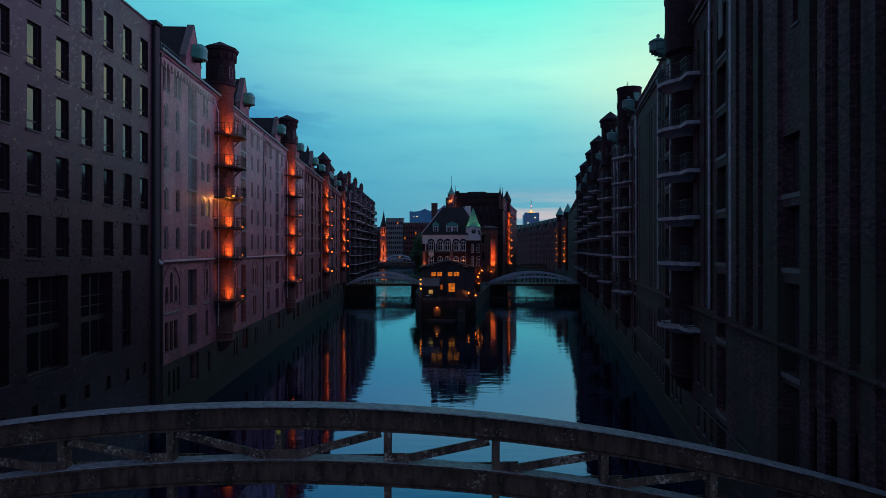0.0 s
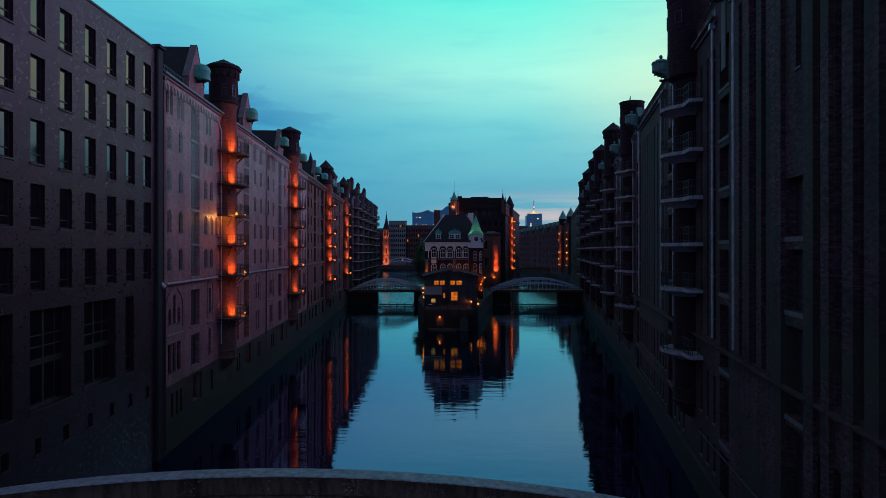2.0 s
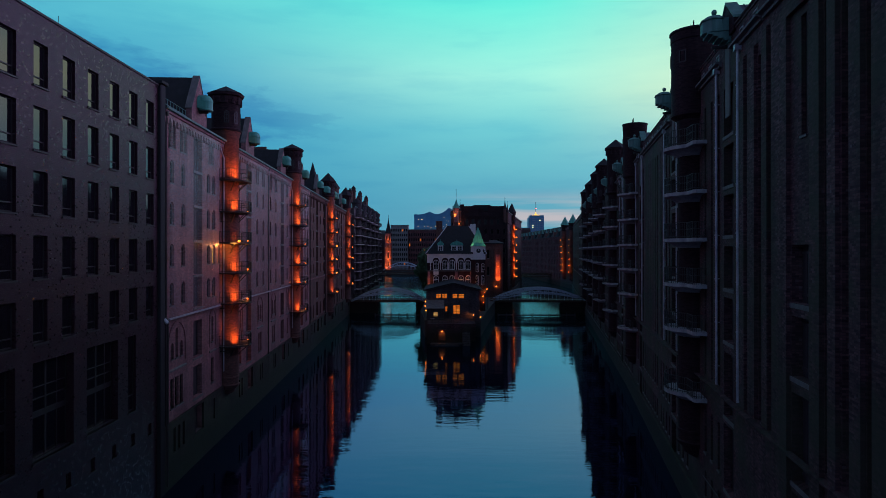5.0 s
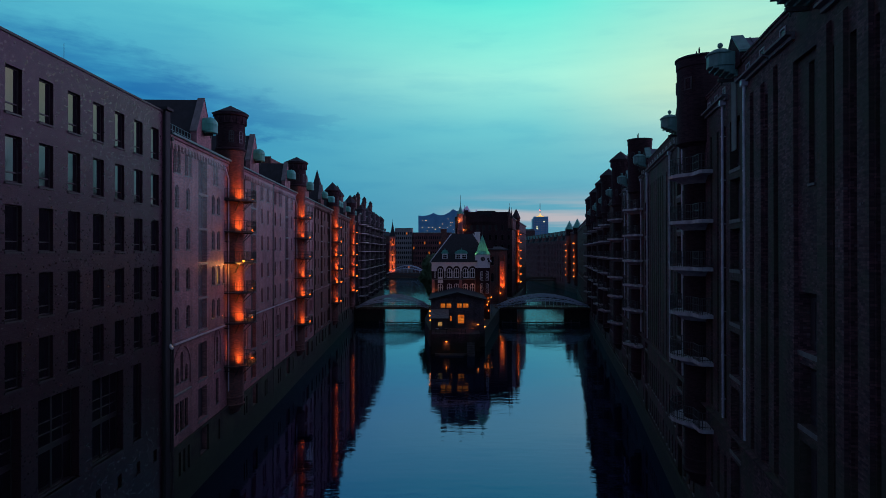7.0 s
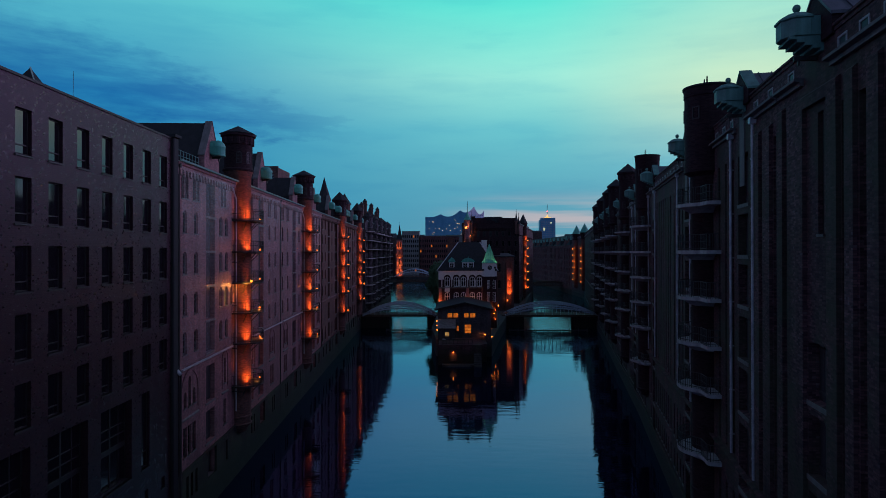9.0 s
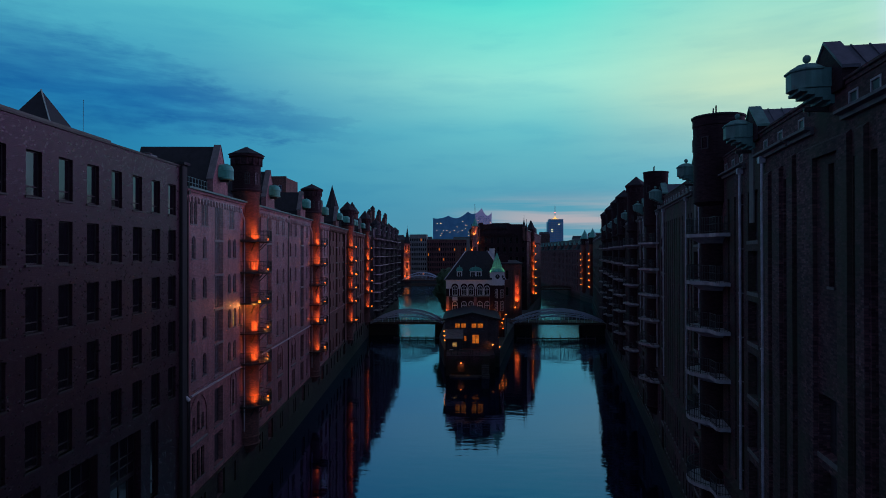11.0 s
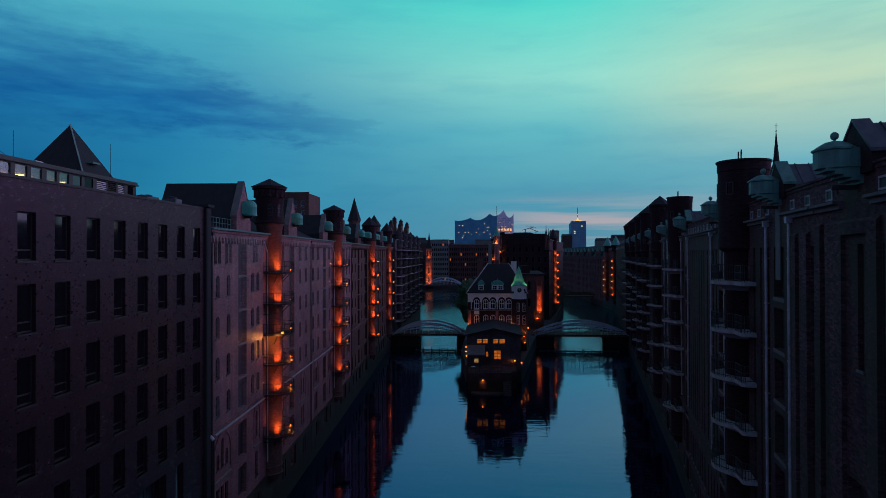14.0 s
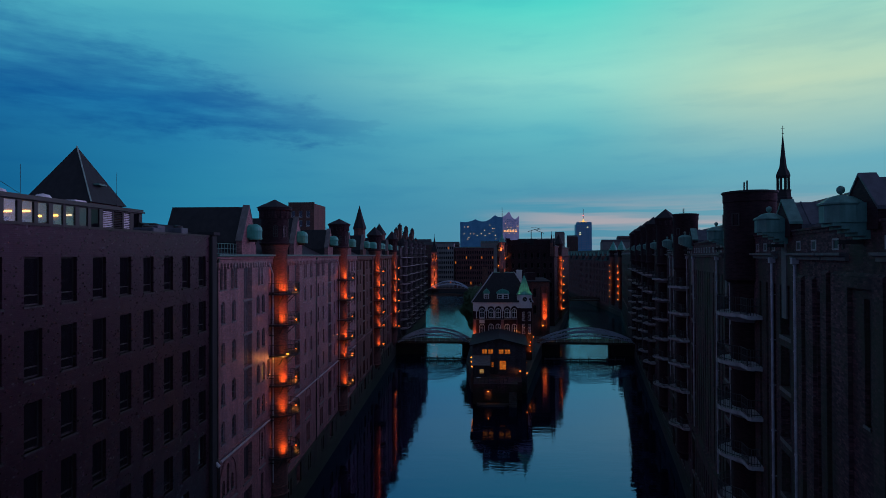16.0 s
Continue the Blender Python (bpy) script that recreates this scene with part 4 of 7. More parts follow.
warehouse("dark red brick warehouse with pointed towers and orange lamps", left_at(108.0), left_at(146.0), dict(
    base_left, brick=BRICK_OLD, windows=(110, 113, 121, 125, 139, 143), twins=(110, 113, 121, 125, 139, 143), hatches=(117.0, 130.0 - 3.5, 136.0 + 1), gables=(117.0, 141.0), gable_z=31.4, hoods=(117.0, 126.5, 137.0, 141.0),
    towers=(132.0,), tower=dict(LEFT_TOWER, lamps=(150,) * 6, zd=28.5, z1=31.8, apex=33.6), pipes=(108.3, 127.0)))
warehouse("dark brick warehouse beside an arch bridge, pointed tower roof", left_at(146.0), left_at(180.0), dict(
    base_left, brick=BRICK_OLD, windows=(148, 152, 160, 174, 178), twins=(148, 152, 160, 174, 178), hatches=(156.0, 171.0), gables=(156.0, 171.0), gable_z=31.4, hoods=(156.0, 171.0),
    towers=(166.0,), tower=dict(LEFT_TOWER, lamps=(150,) * 6, zd=28.5, z1=31.8, apex=34.0), pipes=(146.3,)))

for y in (58.4, 91.3):
    p = left_at(y)
    bm = bmesh.new()
    x = p[0] + 0.35
    rod(bm, (x, y, 6.2), (x, y, 25.9), 0.06, 8)
    rod(bm, (x, y, 25.9), (x - 0.15, y - 0.55, 26.9), 0.07, 8)
    pp = thing("downpipe", "grey metal downpipe beside a stair tower", "pipe", None, "tower downpipes")
    part("pipe", bm, ZINC, pp, smooth=True)
    for z in (8.0, 12.0, 16.0, 20.0, 24.0):
        bm = bmesh.new()
        box(bm, p[0] - 0.02, x + 0.1, y - 0.1, y + 0.1, z, z + 0.08)
        part("clamp", bm, IRON, pp)

# netting on the first two warehouses, hung clear of the towers
for ya, yb in ((45.2, 57.0), (63.6, 76.8), (77.4, 89.8), (96.3, 105.0)):
    m, length = along(left_at(ya), left_at(yb))
    bm = bmesh.new()
    nx, nz = 12, 8
    grid = [[bm.verts.new((length * i / nx, -0.42 + 0.06 * noise.noise(Vector((ya + i * 0.7, j * 0.9, 0))), 12.5 + 14.6 * j / nz)) for i in range(nx + 1)] for j in range(nz + 1)]
    for j in range(nz):
        for i in range(nx):
            bm.faces.new((grid[j][i], grid[j][i + 1], grid[j + 1][i + 1], grid[j + 1][i]))
    net = thing("scaffold_netting", "thin pale scaffold netting hung over a brick facade", "netting", m, "scaffold netting sheets")
    part("netting_sheet", bm, NET, net, smooth=True)
    bm = bmesh.new()
    prism(bm, [(-0.5, 12.38), (-0.36, 12.38), (-0.36, 12.5), (-0.5, 12.5)], 0, length)
    part("hem", bm, ZINC, net, "pale hem rail")

# ---- left bank: the modern block ----
MA, MB = (-19.68, 14.0), (-20.38, 44.2)
m, length = along(MA, MB)
modern = thing("office_building", "modern dark clinker brick block with deep dark windows", "building", m)
MX = lambda y: local_x(MA, MB, y)
holes, wins = [], []
for i in range(12):
    y = 16.0 + 2.4 * i + 0.05
    for j in range(5):
        z = 25.45 - 3.15 * j
        holes.append((MX(y), MX(y) + 1.14, z, z + 2.12, 0))
        wins.append((MX(y), z, 1.14, 2.12, "transom"))
    holes.append((MX(y) + 0.35, MX(y) + 0.85, 4.85, 5.6, 0))
    wins.append((MX(y) + 0.35, 4.85, 0.5, 0.75, "plain"))
for y, w in ((16.05, 3.5), (20.85, 3.5), (25.65, 3.5), (30.42, 3.5), (35.2, 3.5), (39.95, 1.1)):
    holes.append((MX(y), MX(y) + w, 7.05, 11.92, 0))
    wins.append((MX(y), 7.05, w, 4.87, "grid" if w > 2 else "transom"))
bm = bmesh.new()
facade(bm, length, -1.5, 28.95, holes, thick=0.55)
modern_wall = part("wall", bm, BRICK_NEW, modern)
bm = bmesh.new()
box(bm, 0, length, 0.55, 14, -1.5, 28.75)
part("body", bm, BRICK_NEW, modern)
for x, z, w, h, kind in wins:
    window(modern, x, z, w, h, 0, 0.40 if w > 2 else 0.17, kind, FRAME_DARK, GLASS_NEW, sill_mat=RAIL)
bm = bmesh.new()
box(bm, -0.05, length + 0.05, -0.06, 0.6, 28.95, 29.07)
part("parapet_cap", bm, IRON, modern)

def brick_object_material():
    m, n = material("light clinker header")
    r = n.add("ShaderNodeObjectInfo").outputs["Random"]
    p = n.add("ShaderNodeTexCoord").outputs["Object"]
    col = n.ramp(r, [(0.0, (0.022, 0.014, 0.013)), (0.6, (0.040, 0.029, 0.030)), (1.0, (0.11, 0.085, 0.095))])
    finish(n, col, 0.34, bump=n.noise(p, 30.0, 3.0), strength=0.3, distance=0.004)
    return m


bm = bmesh.new()
box(bm, -0.10, 0.10, -0.010, 0.05, -0.025, 0.025)
bmesh.ops.bevel(bm, geom=[e for e in bm.edges if all(v.co.y < 0 for v in e.verts)], offset=0.006, segments=1, affect="EDGES")
bmesh.ops.scale(bm, vec=(0.58, 1, 1.1), verts=bm.verts[:])
header = mesh_of("brick", bm, brick_object_material())
rnd = random.Random(21)
placed = 0
while placed < 300:
    x = round(rnd.uniform(MX(22.0), MX(43.8)) / 0.125) * 0.125
    z = round(rnd.uniform(12.5, 28.8) / 0.083) * 0.083 - 0.0415
    if noise.noise(Vector((x * 0.35, z * 0.35, 2.0))) < rnd.uniform(-0.5, 0.25):
        continue
    if any(h[0] - 0.2 < x < h[1] + 0.2 and h[2] - 0.15 < z < h[3] + 0.1 for h in holes):
        continue
    part("brick", header, None, modern_wall, "", (x, 0, z))
    placed += 1

# ---- right bank ----
RIGHT_LINE = ((10.9, 10.0), (15.2, 38.0), (21.6, 71.5), (38.5, 178.0))


def right_at(y):
    for a, b in zip(RIGHT_LINE, RIGHT_LINE[1:]):
        if y <= b[1] or b is RIGHT_LINE[-1]:
            return (a[0] + (b[0] - a[0]) * (y - a[1]) / (b[1] - a[1]), y)


# shaft in darker brick: the deep shade behind the landings is painted
RIGHT_TOWER = dict(r=1.1, rd=1.5, z0=5.2, zd=26.0, z1=31.3, apex=31.4, brick=BRICK_DARK, drum=BRICK_DARK, br=3.2, bo=1.98, slab=SLAB, thick=0.22, flat=True,
                   levels=FLOORS[1:], lamps=None, brackets=False, door=-50)
HATCH_RIGHT = ((1.6, 4.2), (4.7, 8.2), (8.6, 12.0), (12.6, 14.9), (15.4, 17.6), (18.2, 20.3), (20.8, 22.9), (23.45, 26.0))
base_right = dict(brick=BRICK_SOOT, rows=((22.2, 24.2, 0.6, 0), (18.9, 20.9, 0.6, 0), (15.9, 17.7, 0.6, 0), (12.9, 14.7, 0.6, 0), (9.9, 11.5, 0.6, 0), (5.6, 8.0, 0.7, 0.1), (2.6, 4.2, 0.6, 0.1)),
                  hatch_floors=HATCH_RIGHT, hatch_w=1.9, tower=RIGHT_TOWER, hood="eight", hood_z=28.65, eave=28.7, gable_w=3.0, gable_z=30.2, coping=COPPER_DARK, gable_brick=BRICK_DARK, cross_mat=SHEET, seams=9, attic=True, pipe_top=27.1, pipe_z=10.0, bands=(9.7,), band_mat=BRICK_SOOT, band_out=0.3)
UNITS = [(10.0, 27.3, (23.4,), (), ()),
         (27.3, 56.0, (33.1, 48.9), (41.0,), (30.85, 35.05, 46.9, 52.5)),
         (56.0, 82.0, (68.6,), (74.2,), (66.7, 72.2, 79.0)),
         (82.0, 104.0, (88.0,), (96.5,), (86.0, 90.2)),
         (104.0, 120.0, (107.0,), (116.5,), (105.2,)),
         (120.0, 140.0, (124.0, 136.0), (130.0,), (122.0,)),
         (140.0, 160.0, (144.0, 156.0), (150.0,), (142.0,)),
         (160.0, 178.0, (164.0, 175.0), (170.0,), (162.0,))]
for k, (ya, yb, hatches, towers, pipes) in enumerate(UNITS):
    solid_at = sorted(hatches + towers)
    edges = [ya + 0.3] + [e for y in solid_at for e in (y - (1.9 if y in towers else 1.25), y + (1.9 if y in towers else 1.25))] + [yb - 0.3]
    runs = [(edges[i], edges[i + 1]) for i in range(0, len(edges), 2) if edges[i + 1] - edges[i] > 1.2]
    slots, low = [], []
    for a, b in runs:
        if b < 32.5 and k == 1:
            continue
        n = max(1, int((b - a) / 1.25))
        for i in range(n):
            y = a + (b - a) * (i + 0.5) / n
            slots.append((y, 0.46 if k else 0.34, 9.9, 26.0))
            low.append((y, 5.2, 7.9, 0.55, 0.12))
            low.append((y, 2.5, 4.1, 0.5, 0.12))
    spec = dict(base_right, hatches=hatches, gables=hatches, hoods=hatches, towers=towers, pipes=pipes, slots=slots, extra=low)
    if k == 0:
        spec["hatch_floors"] = HATCH_RIGHT[:5]
        spec["coping"] = SHEET
        spec["gable_z"] = 30.3
    spec["panels"] = hatches if k else ()
    if k == 1:
        spec["piers"] = [(28.25, 29.25, 9.9, 26.6), (29.85, 30.6, 9.9, 26.6)]
        spec["slots"] = slots + [(29.55, 0.5, 9.9, 26.0), (27.95, 0.42, 9.9, 26.0)]
    if k == 2:
        spec["tower"] = dict(RIGHT_TOWER, rd=1.35, z1=32.0, br=3.0)
    if k >= 3:
        spec["tower"] = dict(RIGHT_TOWER, flat=False, z1=32.9, apex=34.3, br=2.9)
    spec["rows"] = ()
    if k == 0:
        spec["piers"] = [(26.6, 27.25, 9.9, 26.9), (24.45, 26.05, 2.0, 26.9), (21.55, 22.35, 2.0, 26.9), (20.35, 20.95, 2.0, 26.9), (18.75, 19.45, 2.0, 26.9), (17.3, 18.1, 2.0, 26.9), (22.35, 24.45, 26.35, 26.9)]
        spec["slots"] = [(y, w * 1.45, 9.9, 26.0) for y, w in ((26.35, 0.32), (21.25, 0.30), (20.0, 0.34), (18.4, 0.40), (17.0, 0.34), (15.6, 0.34), (14.1, 0.34), (12.6, 0.34), (11.2, 0.34))]
        spec["extra"] = [(y, z, z + 1.7, 0.34, 0.0) for y in (19.2, 17.7) for z in (11.0, 14.2, 17.4, 20.6)] + low + [(23.15, 21.6, 26.0, 0.5, 0.0)]
    warehouse("soot-darkened brick warehouse with stair tower landings, unlit", right_at(yb), right_at(ya), spec)

# handrail along the foot of the right-hand facade
rail = thing("wall_handrail", "thin pale metal handrail low on a dark brick wall", "handrail")
bm = bmesh.new()
pa, pb = right_at(24.2), right_at(36.5)
rod(bm, (pa[0] - 0.35, pa[1], 4.45), (pb[0] - 0.35, pb[1], 4.45), 0.03, 8)
part("rail", bm, RAIL, rail)
for i in range(6):
    p = right_at(24.4 + 2.4 * i)
    bm = bmesh.new()
    rod(bm, (p[0] - 0.35, p[1], 4.45), (p[0] + 0.02, p[1], 4.40), 0.02)
    part("holder", bm, RAIL, rail)

# ---- truss bridge in front ----
BX, BY = -3.87, 15.0


def arch_z(x):
    return 9.62 - 0.0103 * (x - BX) ** 2


bridge = thing("truss_bridge", "weathered riveted steel arch bridge with truss posts", "bridge", Matrix.Translation((0, BY, 0)))


def rib(top, high, wide, flange, name, mat, parent):
    bm = bmesh.new()
    n = 48
    xs = [BX - 15.4 + 30.8 * i / n for i in range(n + 1)]
    prof = [(-wide / 2, 0), (wide / 2, 0), (wide / 2, -flange), (0.09, -flange), (0.09, -high + flange), (wide / 2, -high + flange), (wide / 2, -high), (-wide / 2, -high), (-wide / 2, -high + flange), (-0.09, -high + flange), (-0.09, -flange), (-wide / 2, -flange)]
    rings = [[bm.verts.new((x, y, top(x) + z)) for y, z in prof] for x in xs]
    k = len(prof)
    for a, b in zip(rings, rings[1:]):
        for i in range(k):
            bm.faces.new((a[i], a[(i + 1) % k], b[(i + 1) % k], b[i]))
    bm.faces.new(rings[0])
    bm.faces.new(rings[-1][::-1])
    return part(name, bm, mat, parent)


rib(arch_z, 0.55, 0.42, 0.05, "upper_chord", STEEL, bridge)
# plate along the top, its pale colour painting the sky light on it
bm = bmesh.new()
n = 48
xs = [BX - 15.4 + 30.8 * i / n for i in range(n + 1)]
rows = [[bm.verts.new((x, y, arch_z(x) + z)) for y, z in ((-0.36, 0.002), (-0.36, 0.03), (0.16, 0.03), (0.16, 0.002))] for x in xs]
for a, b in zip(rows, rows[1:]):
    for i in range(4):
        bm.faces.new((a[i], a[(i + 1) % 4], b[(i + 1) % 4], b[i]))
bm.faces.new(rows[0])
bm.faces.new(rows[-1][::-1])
part("top_plate", bm, FLANGE, bridge, "top plate with sky light painted on")
# same painted light along the upper edge of the lower chord
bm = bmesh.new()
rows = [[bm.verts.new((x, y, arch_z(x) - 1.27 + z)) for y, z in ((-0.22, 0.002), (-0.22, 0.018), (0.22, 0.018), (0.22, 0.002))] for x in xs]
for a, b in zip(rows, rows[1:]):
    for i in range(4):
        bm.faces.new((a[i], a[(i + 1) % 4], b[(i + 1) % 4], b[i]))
part("cover_plate", bm, FLANGE, bridge, "cover plate with sky light painted on")
# rivets and splice plates of the chords
verts, faces = [], []


def rivet(x, y, z):
    k = len(verts)
    for i in range(6):
        verts.append((x + 0.022 * math.cos(i * math.pi / 3), y, z + 0.022 * math.sin(i * math.pi / 3)))
    verts.append((x, y - 0.016, z))
    for i in range(6):
        faces.append((k + i, k + 6, k + (i + 1) % 6))


for i in range(190):
    x = BX - 14.8 + 0.156 * i
    for dz in (-0.10, -0.45, -1.37, -1.73):
        rivet(x, -0.091, arch_z(x) + dz)
me = bpy.data.meshes.new("rivets")
me.from_pydata(verts, [], faces)
me.materials.append(STEEL)
tagged(part("rivets", me, None, bridge), kind="stuff")
for i in range(-2, 3):
    x = BX + 5.12 * i + 1.28
    for z in (-0.275, -1.55):
        bm = bmesh.new()
        c = arch_z(x) + z
        box(bm, x - 0.3, x + 0.3, -0.107, -0.088, c - 0.2, c + 0.2)
        part("splice_plate", bm, STEEL, bridge)
rib(lambda x: arch_z(x) - 1.27, 0.56, 0.42, 0.05, "lower_chord", STEEL, bridge)
for i in range(-6, 7):
    x = BX + 2.56 * i
    if abs(x - BX) > 15.2:
        continue
    bm = bmesh.new()
    box(bm, x - 0.085, x + 0.085, -0.15, 0.15, arch_z(x) - 1.28, arch_z(x) - 0.54)
    part("post", bm, MEMBER, bridge)
    bm = bmesh.new()
    box(bm, x - 0.08, x + 0.08, -0.12, 0.12, 5.2, arch_z(x) - 1.82)
    part("hanger", bm, MEMBER, bridge)
    if abs(i) < 6:
        s = 1 if i >= 0 else -1
        for side in ((1, -1) if i == 0 else (s,)):
            bm = bmesh.new()
            xa, xb = x + side * 0.15, x + side * 2.4
            beam(bm, (xa, -0.10, arch_z(xa) - 1.25), (xb, -0.10, arch_z(xb) - 0.6), 0.05, 0.19)
            beam(bm, (xa, -0.03, arch_z(xa) - 1.33), (xb, -0.03, arch_z(xb) - 0.68), 0.16, 0.025)
            part("diagonal", bm, MEMBER, bridge)
            bm = bmesh.new()
            gx = x + side * 0.25
            gz = arch_z(gx) - 1.2
            prism_pts = [(gx - 0.26, gz - 0.12), (gx + 0.26, gz - 0.12), (gx + 0.16, gz + 0.16), (gx - 0.16, gz + 0.16)]
            f = [bm.verts.new((px, -0.145, pz)) for px, pz in prism_pts]
            g = [bm.verts.new((px, -0.127, pz)) for px, pz in prism_pts]
            bm.faces.new(f)
            bm.faces.new(g[::-1])
            for q in range(4):
                bm.faces.new((f[q], f[(q + 1) % 4], g[(q + 1) % 4], g[q]))
            part("gusset", bm, MEMBER, bridge)
for i in range(-5, 6):
    x = BX + 2.56 * i
    bm = bmesh.new()
    beam(bm, (x - 1.2, 0.25, arch_z(x) - 1.28), (x + 0.6, 0.6, arch_z(x) - 1.36), 0.05, 0.12)
    part("lateral_bar", bm, MEMBER, bridge)
bm = bmesh.new()
lathe(bm, [(0.055, 0.0), (0.05, 0.004)], 0, 0, 14)
bmesh.ops.transform(bm, matrix=Matrix.Rotation(math.pi / 2, 4, "X"), verts=bm.verts[:])
part("round_sticker", bm, plain("yellow sticker", (0.55, 0.50, 0.03), (0.70, 0.62, 0.05), 0.6), bridge, "round yellow sticker", (BX, -0.152, arch_z(BX) - 0.62))
bm = bmesh.new()
box(bm, BX - 15.6, BX + 14.6, -9, -0.3, 4.6, 5.2)
part("deck", bm, ASPHALT, bridge)

# ---- roof of the modern block ----
PA, PB = (-25.2, 14.0), (-26.02, 45.2)
m, length = along(PA, PB)
pent = thing("penthouse", "set-back roof storey with a band of lit office windows", "roof storey", m)
PX = lambda y: local_x(PA, PB, y)
bays = [(40.28, 41.40, "louvre"), (41.52, 42.60, "grid"), (42.78, 43.55, "louvre"), (44.05, 44.75, "dark"), (39.0, 39.9, "dark"), (37.8, 38.67, "clear"), (36.5, 37.4, "dim"), (35.35, 36.25, "warm"), (34.05, 34.95, "warm"), (32.8, 33.75, "warm"), (31.45, 32.45, "warm")]
bays += [(30.2 - 1.27 * i, 31.1 - 1.27 * i, "dim" if i % 4 == 1 else "warm") for i in range(12)]
holes = sorted((PX(a), PX(b), 29.42, 30.68, 0) for a, b, kind in bays)
bm = bmesh.new()
facade(bm, length, 28.6, 30.76, holes, thick=0.15)
part("wall", bm, FRAME_DARK, pent)
bm = bmesh.new()
box(bm, 0, length, 2.4, 7.0, 28.6, 30.76)
part("core", bm, PLASTER, pent)
bm = bmesh.new()
box(bm, 0, length, 0.15, 2.4, 28.6, 28.9)
part("floor", bm, TIMBER, pent)
bm = bmesh.new()
box(bm, -0.3, length + 0.12, -0.16, 7.3, 30.76, 30.86)
box(bm, -0.3, length + 0.06, -0.08, 7.2, 30.861, 31.02)
part("roof_slab", bm, FRAME_DARK, pent)


def office_glass():
    m, n = material("clear office glass")
    n.add("ShaderNodeOutputMaterial", n.add("ShaderNodeMixShader", 0.12, n.add("ShaderNodeBsdfTransparent", (0.8, 0.85, 0.85, 1)).outputs[0], n.add("ShaderNodeBsdfGlossy", (1, 1, 1, 1), 0.03).outputs[0]))
    return m


CLEAR = office_glass()
STRIP = glow_material("office strip lamp", (1.0, 0.44, 0.06), 8.0)
STRIP_DIM = glow_material("dim office lamp", (1.0, 0.62, 0.30), 2.5)
for i, (ya, yb, kind) in enumerate(bays):
    x0, x1 = PX(ya), PX(yb)
    if kind in ("louvre", "grid"):
        for j in range(10):
            bm = bmesh.new()
            z = 29.44 + 0.122 * j
            prism(bm, [(0.01, z), (0.11, z + 0.06), (0.11, z + 0.09), (0.01, z + 0.03)], x0, x1)
            part("slat", bm, PALE if kind == "louvre" else IRON, pent, "white louvre slat" if kind == "louvre" else "")
        continue
    bm = bmesh.new()
    box(bm, x0 + 0.01, x1 - 0.01, 0.06, 0.08, 29.43, 30.67)
    pane = part("window", bm, {"dark": GLASS, "clear": GLASS_NEW}.get(kind, CLEAR), pent)
    pane.visible_shadow = False
    bm = bmesh.new()
    box(bm, x1 + 0.03, x1 + 0.1, 0.16, 2.39, 28.9, 30.76)
    part("partition", bm, PLASTER, pent)
    if kind in ("warm", "dim"):
        # a light strip on the cross wall and a cupboard before it
        bm = bmesh.new()
        z = 30.12 - 0.10 * (i % 3)
        box(bm, x1 - 0.03, x1 + 0.025, 0.25 + 0.1 * (i % 3), 1.5, z, z + 0.09)
        part("strip_lamp", bm, STRIP if kind == "warm" else STRIP_DIM, pent, "warm glowing strip lamp")
        bm = bmesh.new()
        box(bm, x1 - 0.3, x1, 0.5, 1.1, 28.9, 29.66 + 0.1 * (i % 3))
        part("cupboard", bm, TIMBER, pent)
for y, z, r in ((36.8, 31.0, 0.5), (33.5, 31.0, 0.3)):
    bm = bmesh.new()
    lathe(bm, [(r, 0), (r, 0.16), (r * 0.7, 0.36), (0.02, 0.44)], 0, 0, 12)
    solid("roof_vent", bm, PALE, "rounded pale metal vent on a flat roof", "vent", Matrix.Translation((-27.5, y, 31.02)), "roof vents", smooth=True)
for x, y, w, d, h in ((-27.4, 38.2, 0.9, 0.8, 0.16), (-27.5, 39.6, 1.1, 1.2, 0.26)):
    bm = bmesh.new()
    box(bm, -w / 2, w / 2, -d / 2, d / 2, 0, h)
    bmesh.ops.bevel(bm, geom=bm.edges[:], offset=0.04, segments=2, affect="EDGES")
    lid = solid("roof_light", bm, PALE, "low white roof light on a flat roof", "roof light", Matrix.Translation((x, y, 31.02)), "roof lights")
    bm = bmesh.new()
    box(bm, -w / 2 - 0.05, w / 2 + 0.05, -d / 2 - 0.05, d / 2 + 0.05, -0.0, 0.06)
    part("kerb", bm, ZINC, lid)
mast = thing("wire_mast", "short dark roof mast with stay wires", "mast", Matrix.Translation((-28.6, 34.6, 31.02)))
for name, a, b, r in (("pole", (0, 0, 0), (0, 0, 1.1), 0.06), ("stay", (0, 0, 1.05), (0.2, 2.3, 0.05), 0.012), ("stay", (0, 0, 1.05), (0.0, -3.2, 0.9), 0.012)):
    bm = bmesh.new()
    rod(bm, a, b, r)
    part(name, bm, IRON, mast)
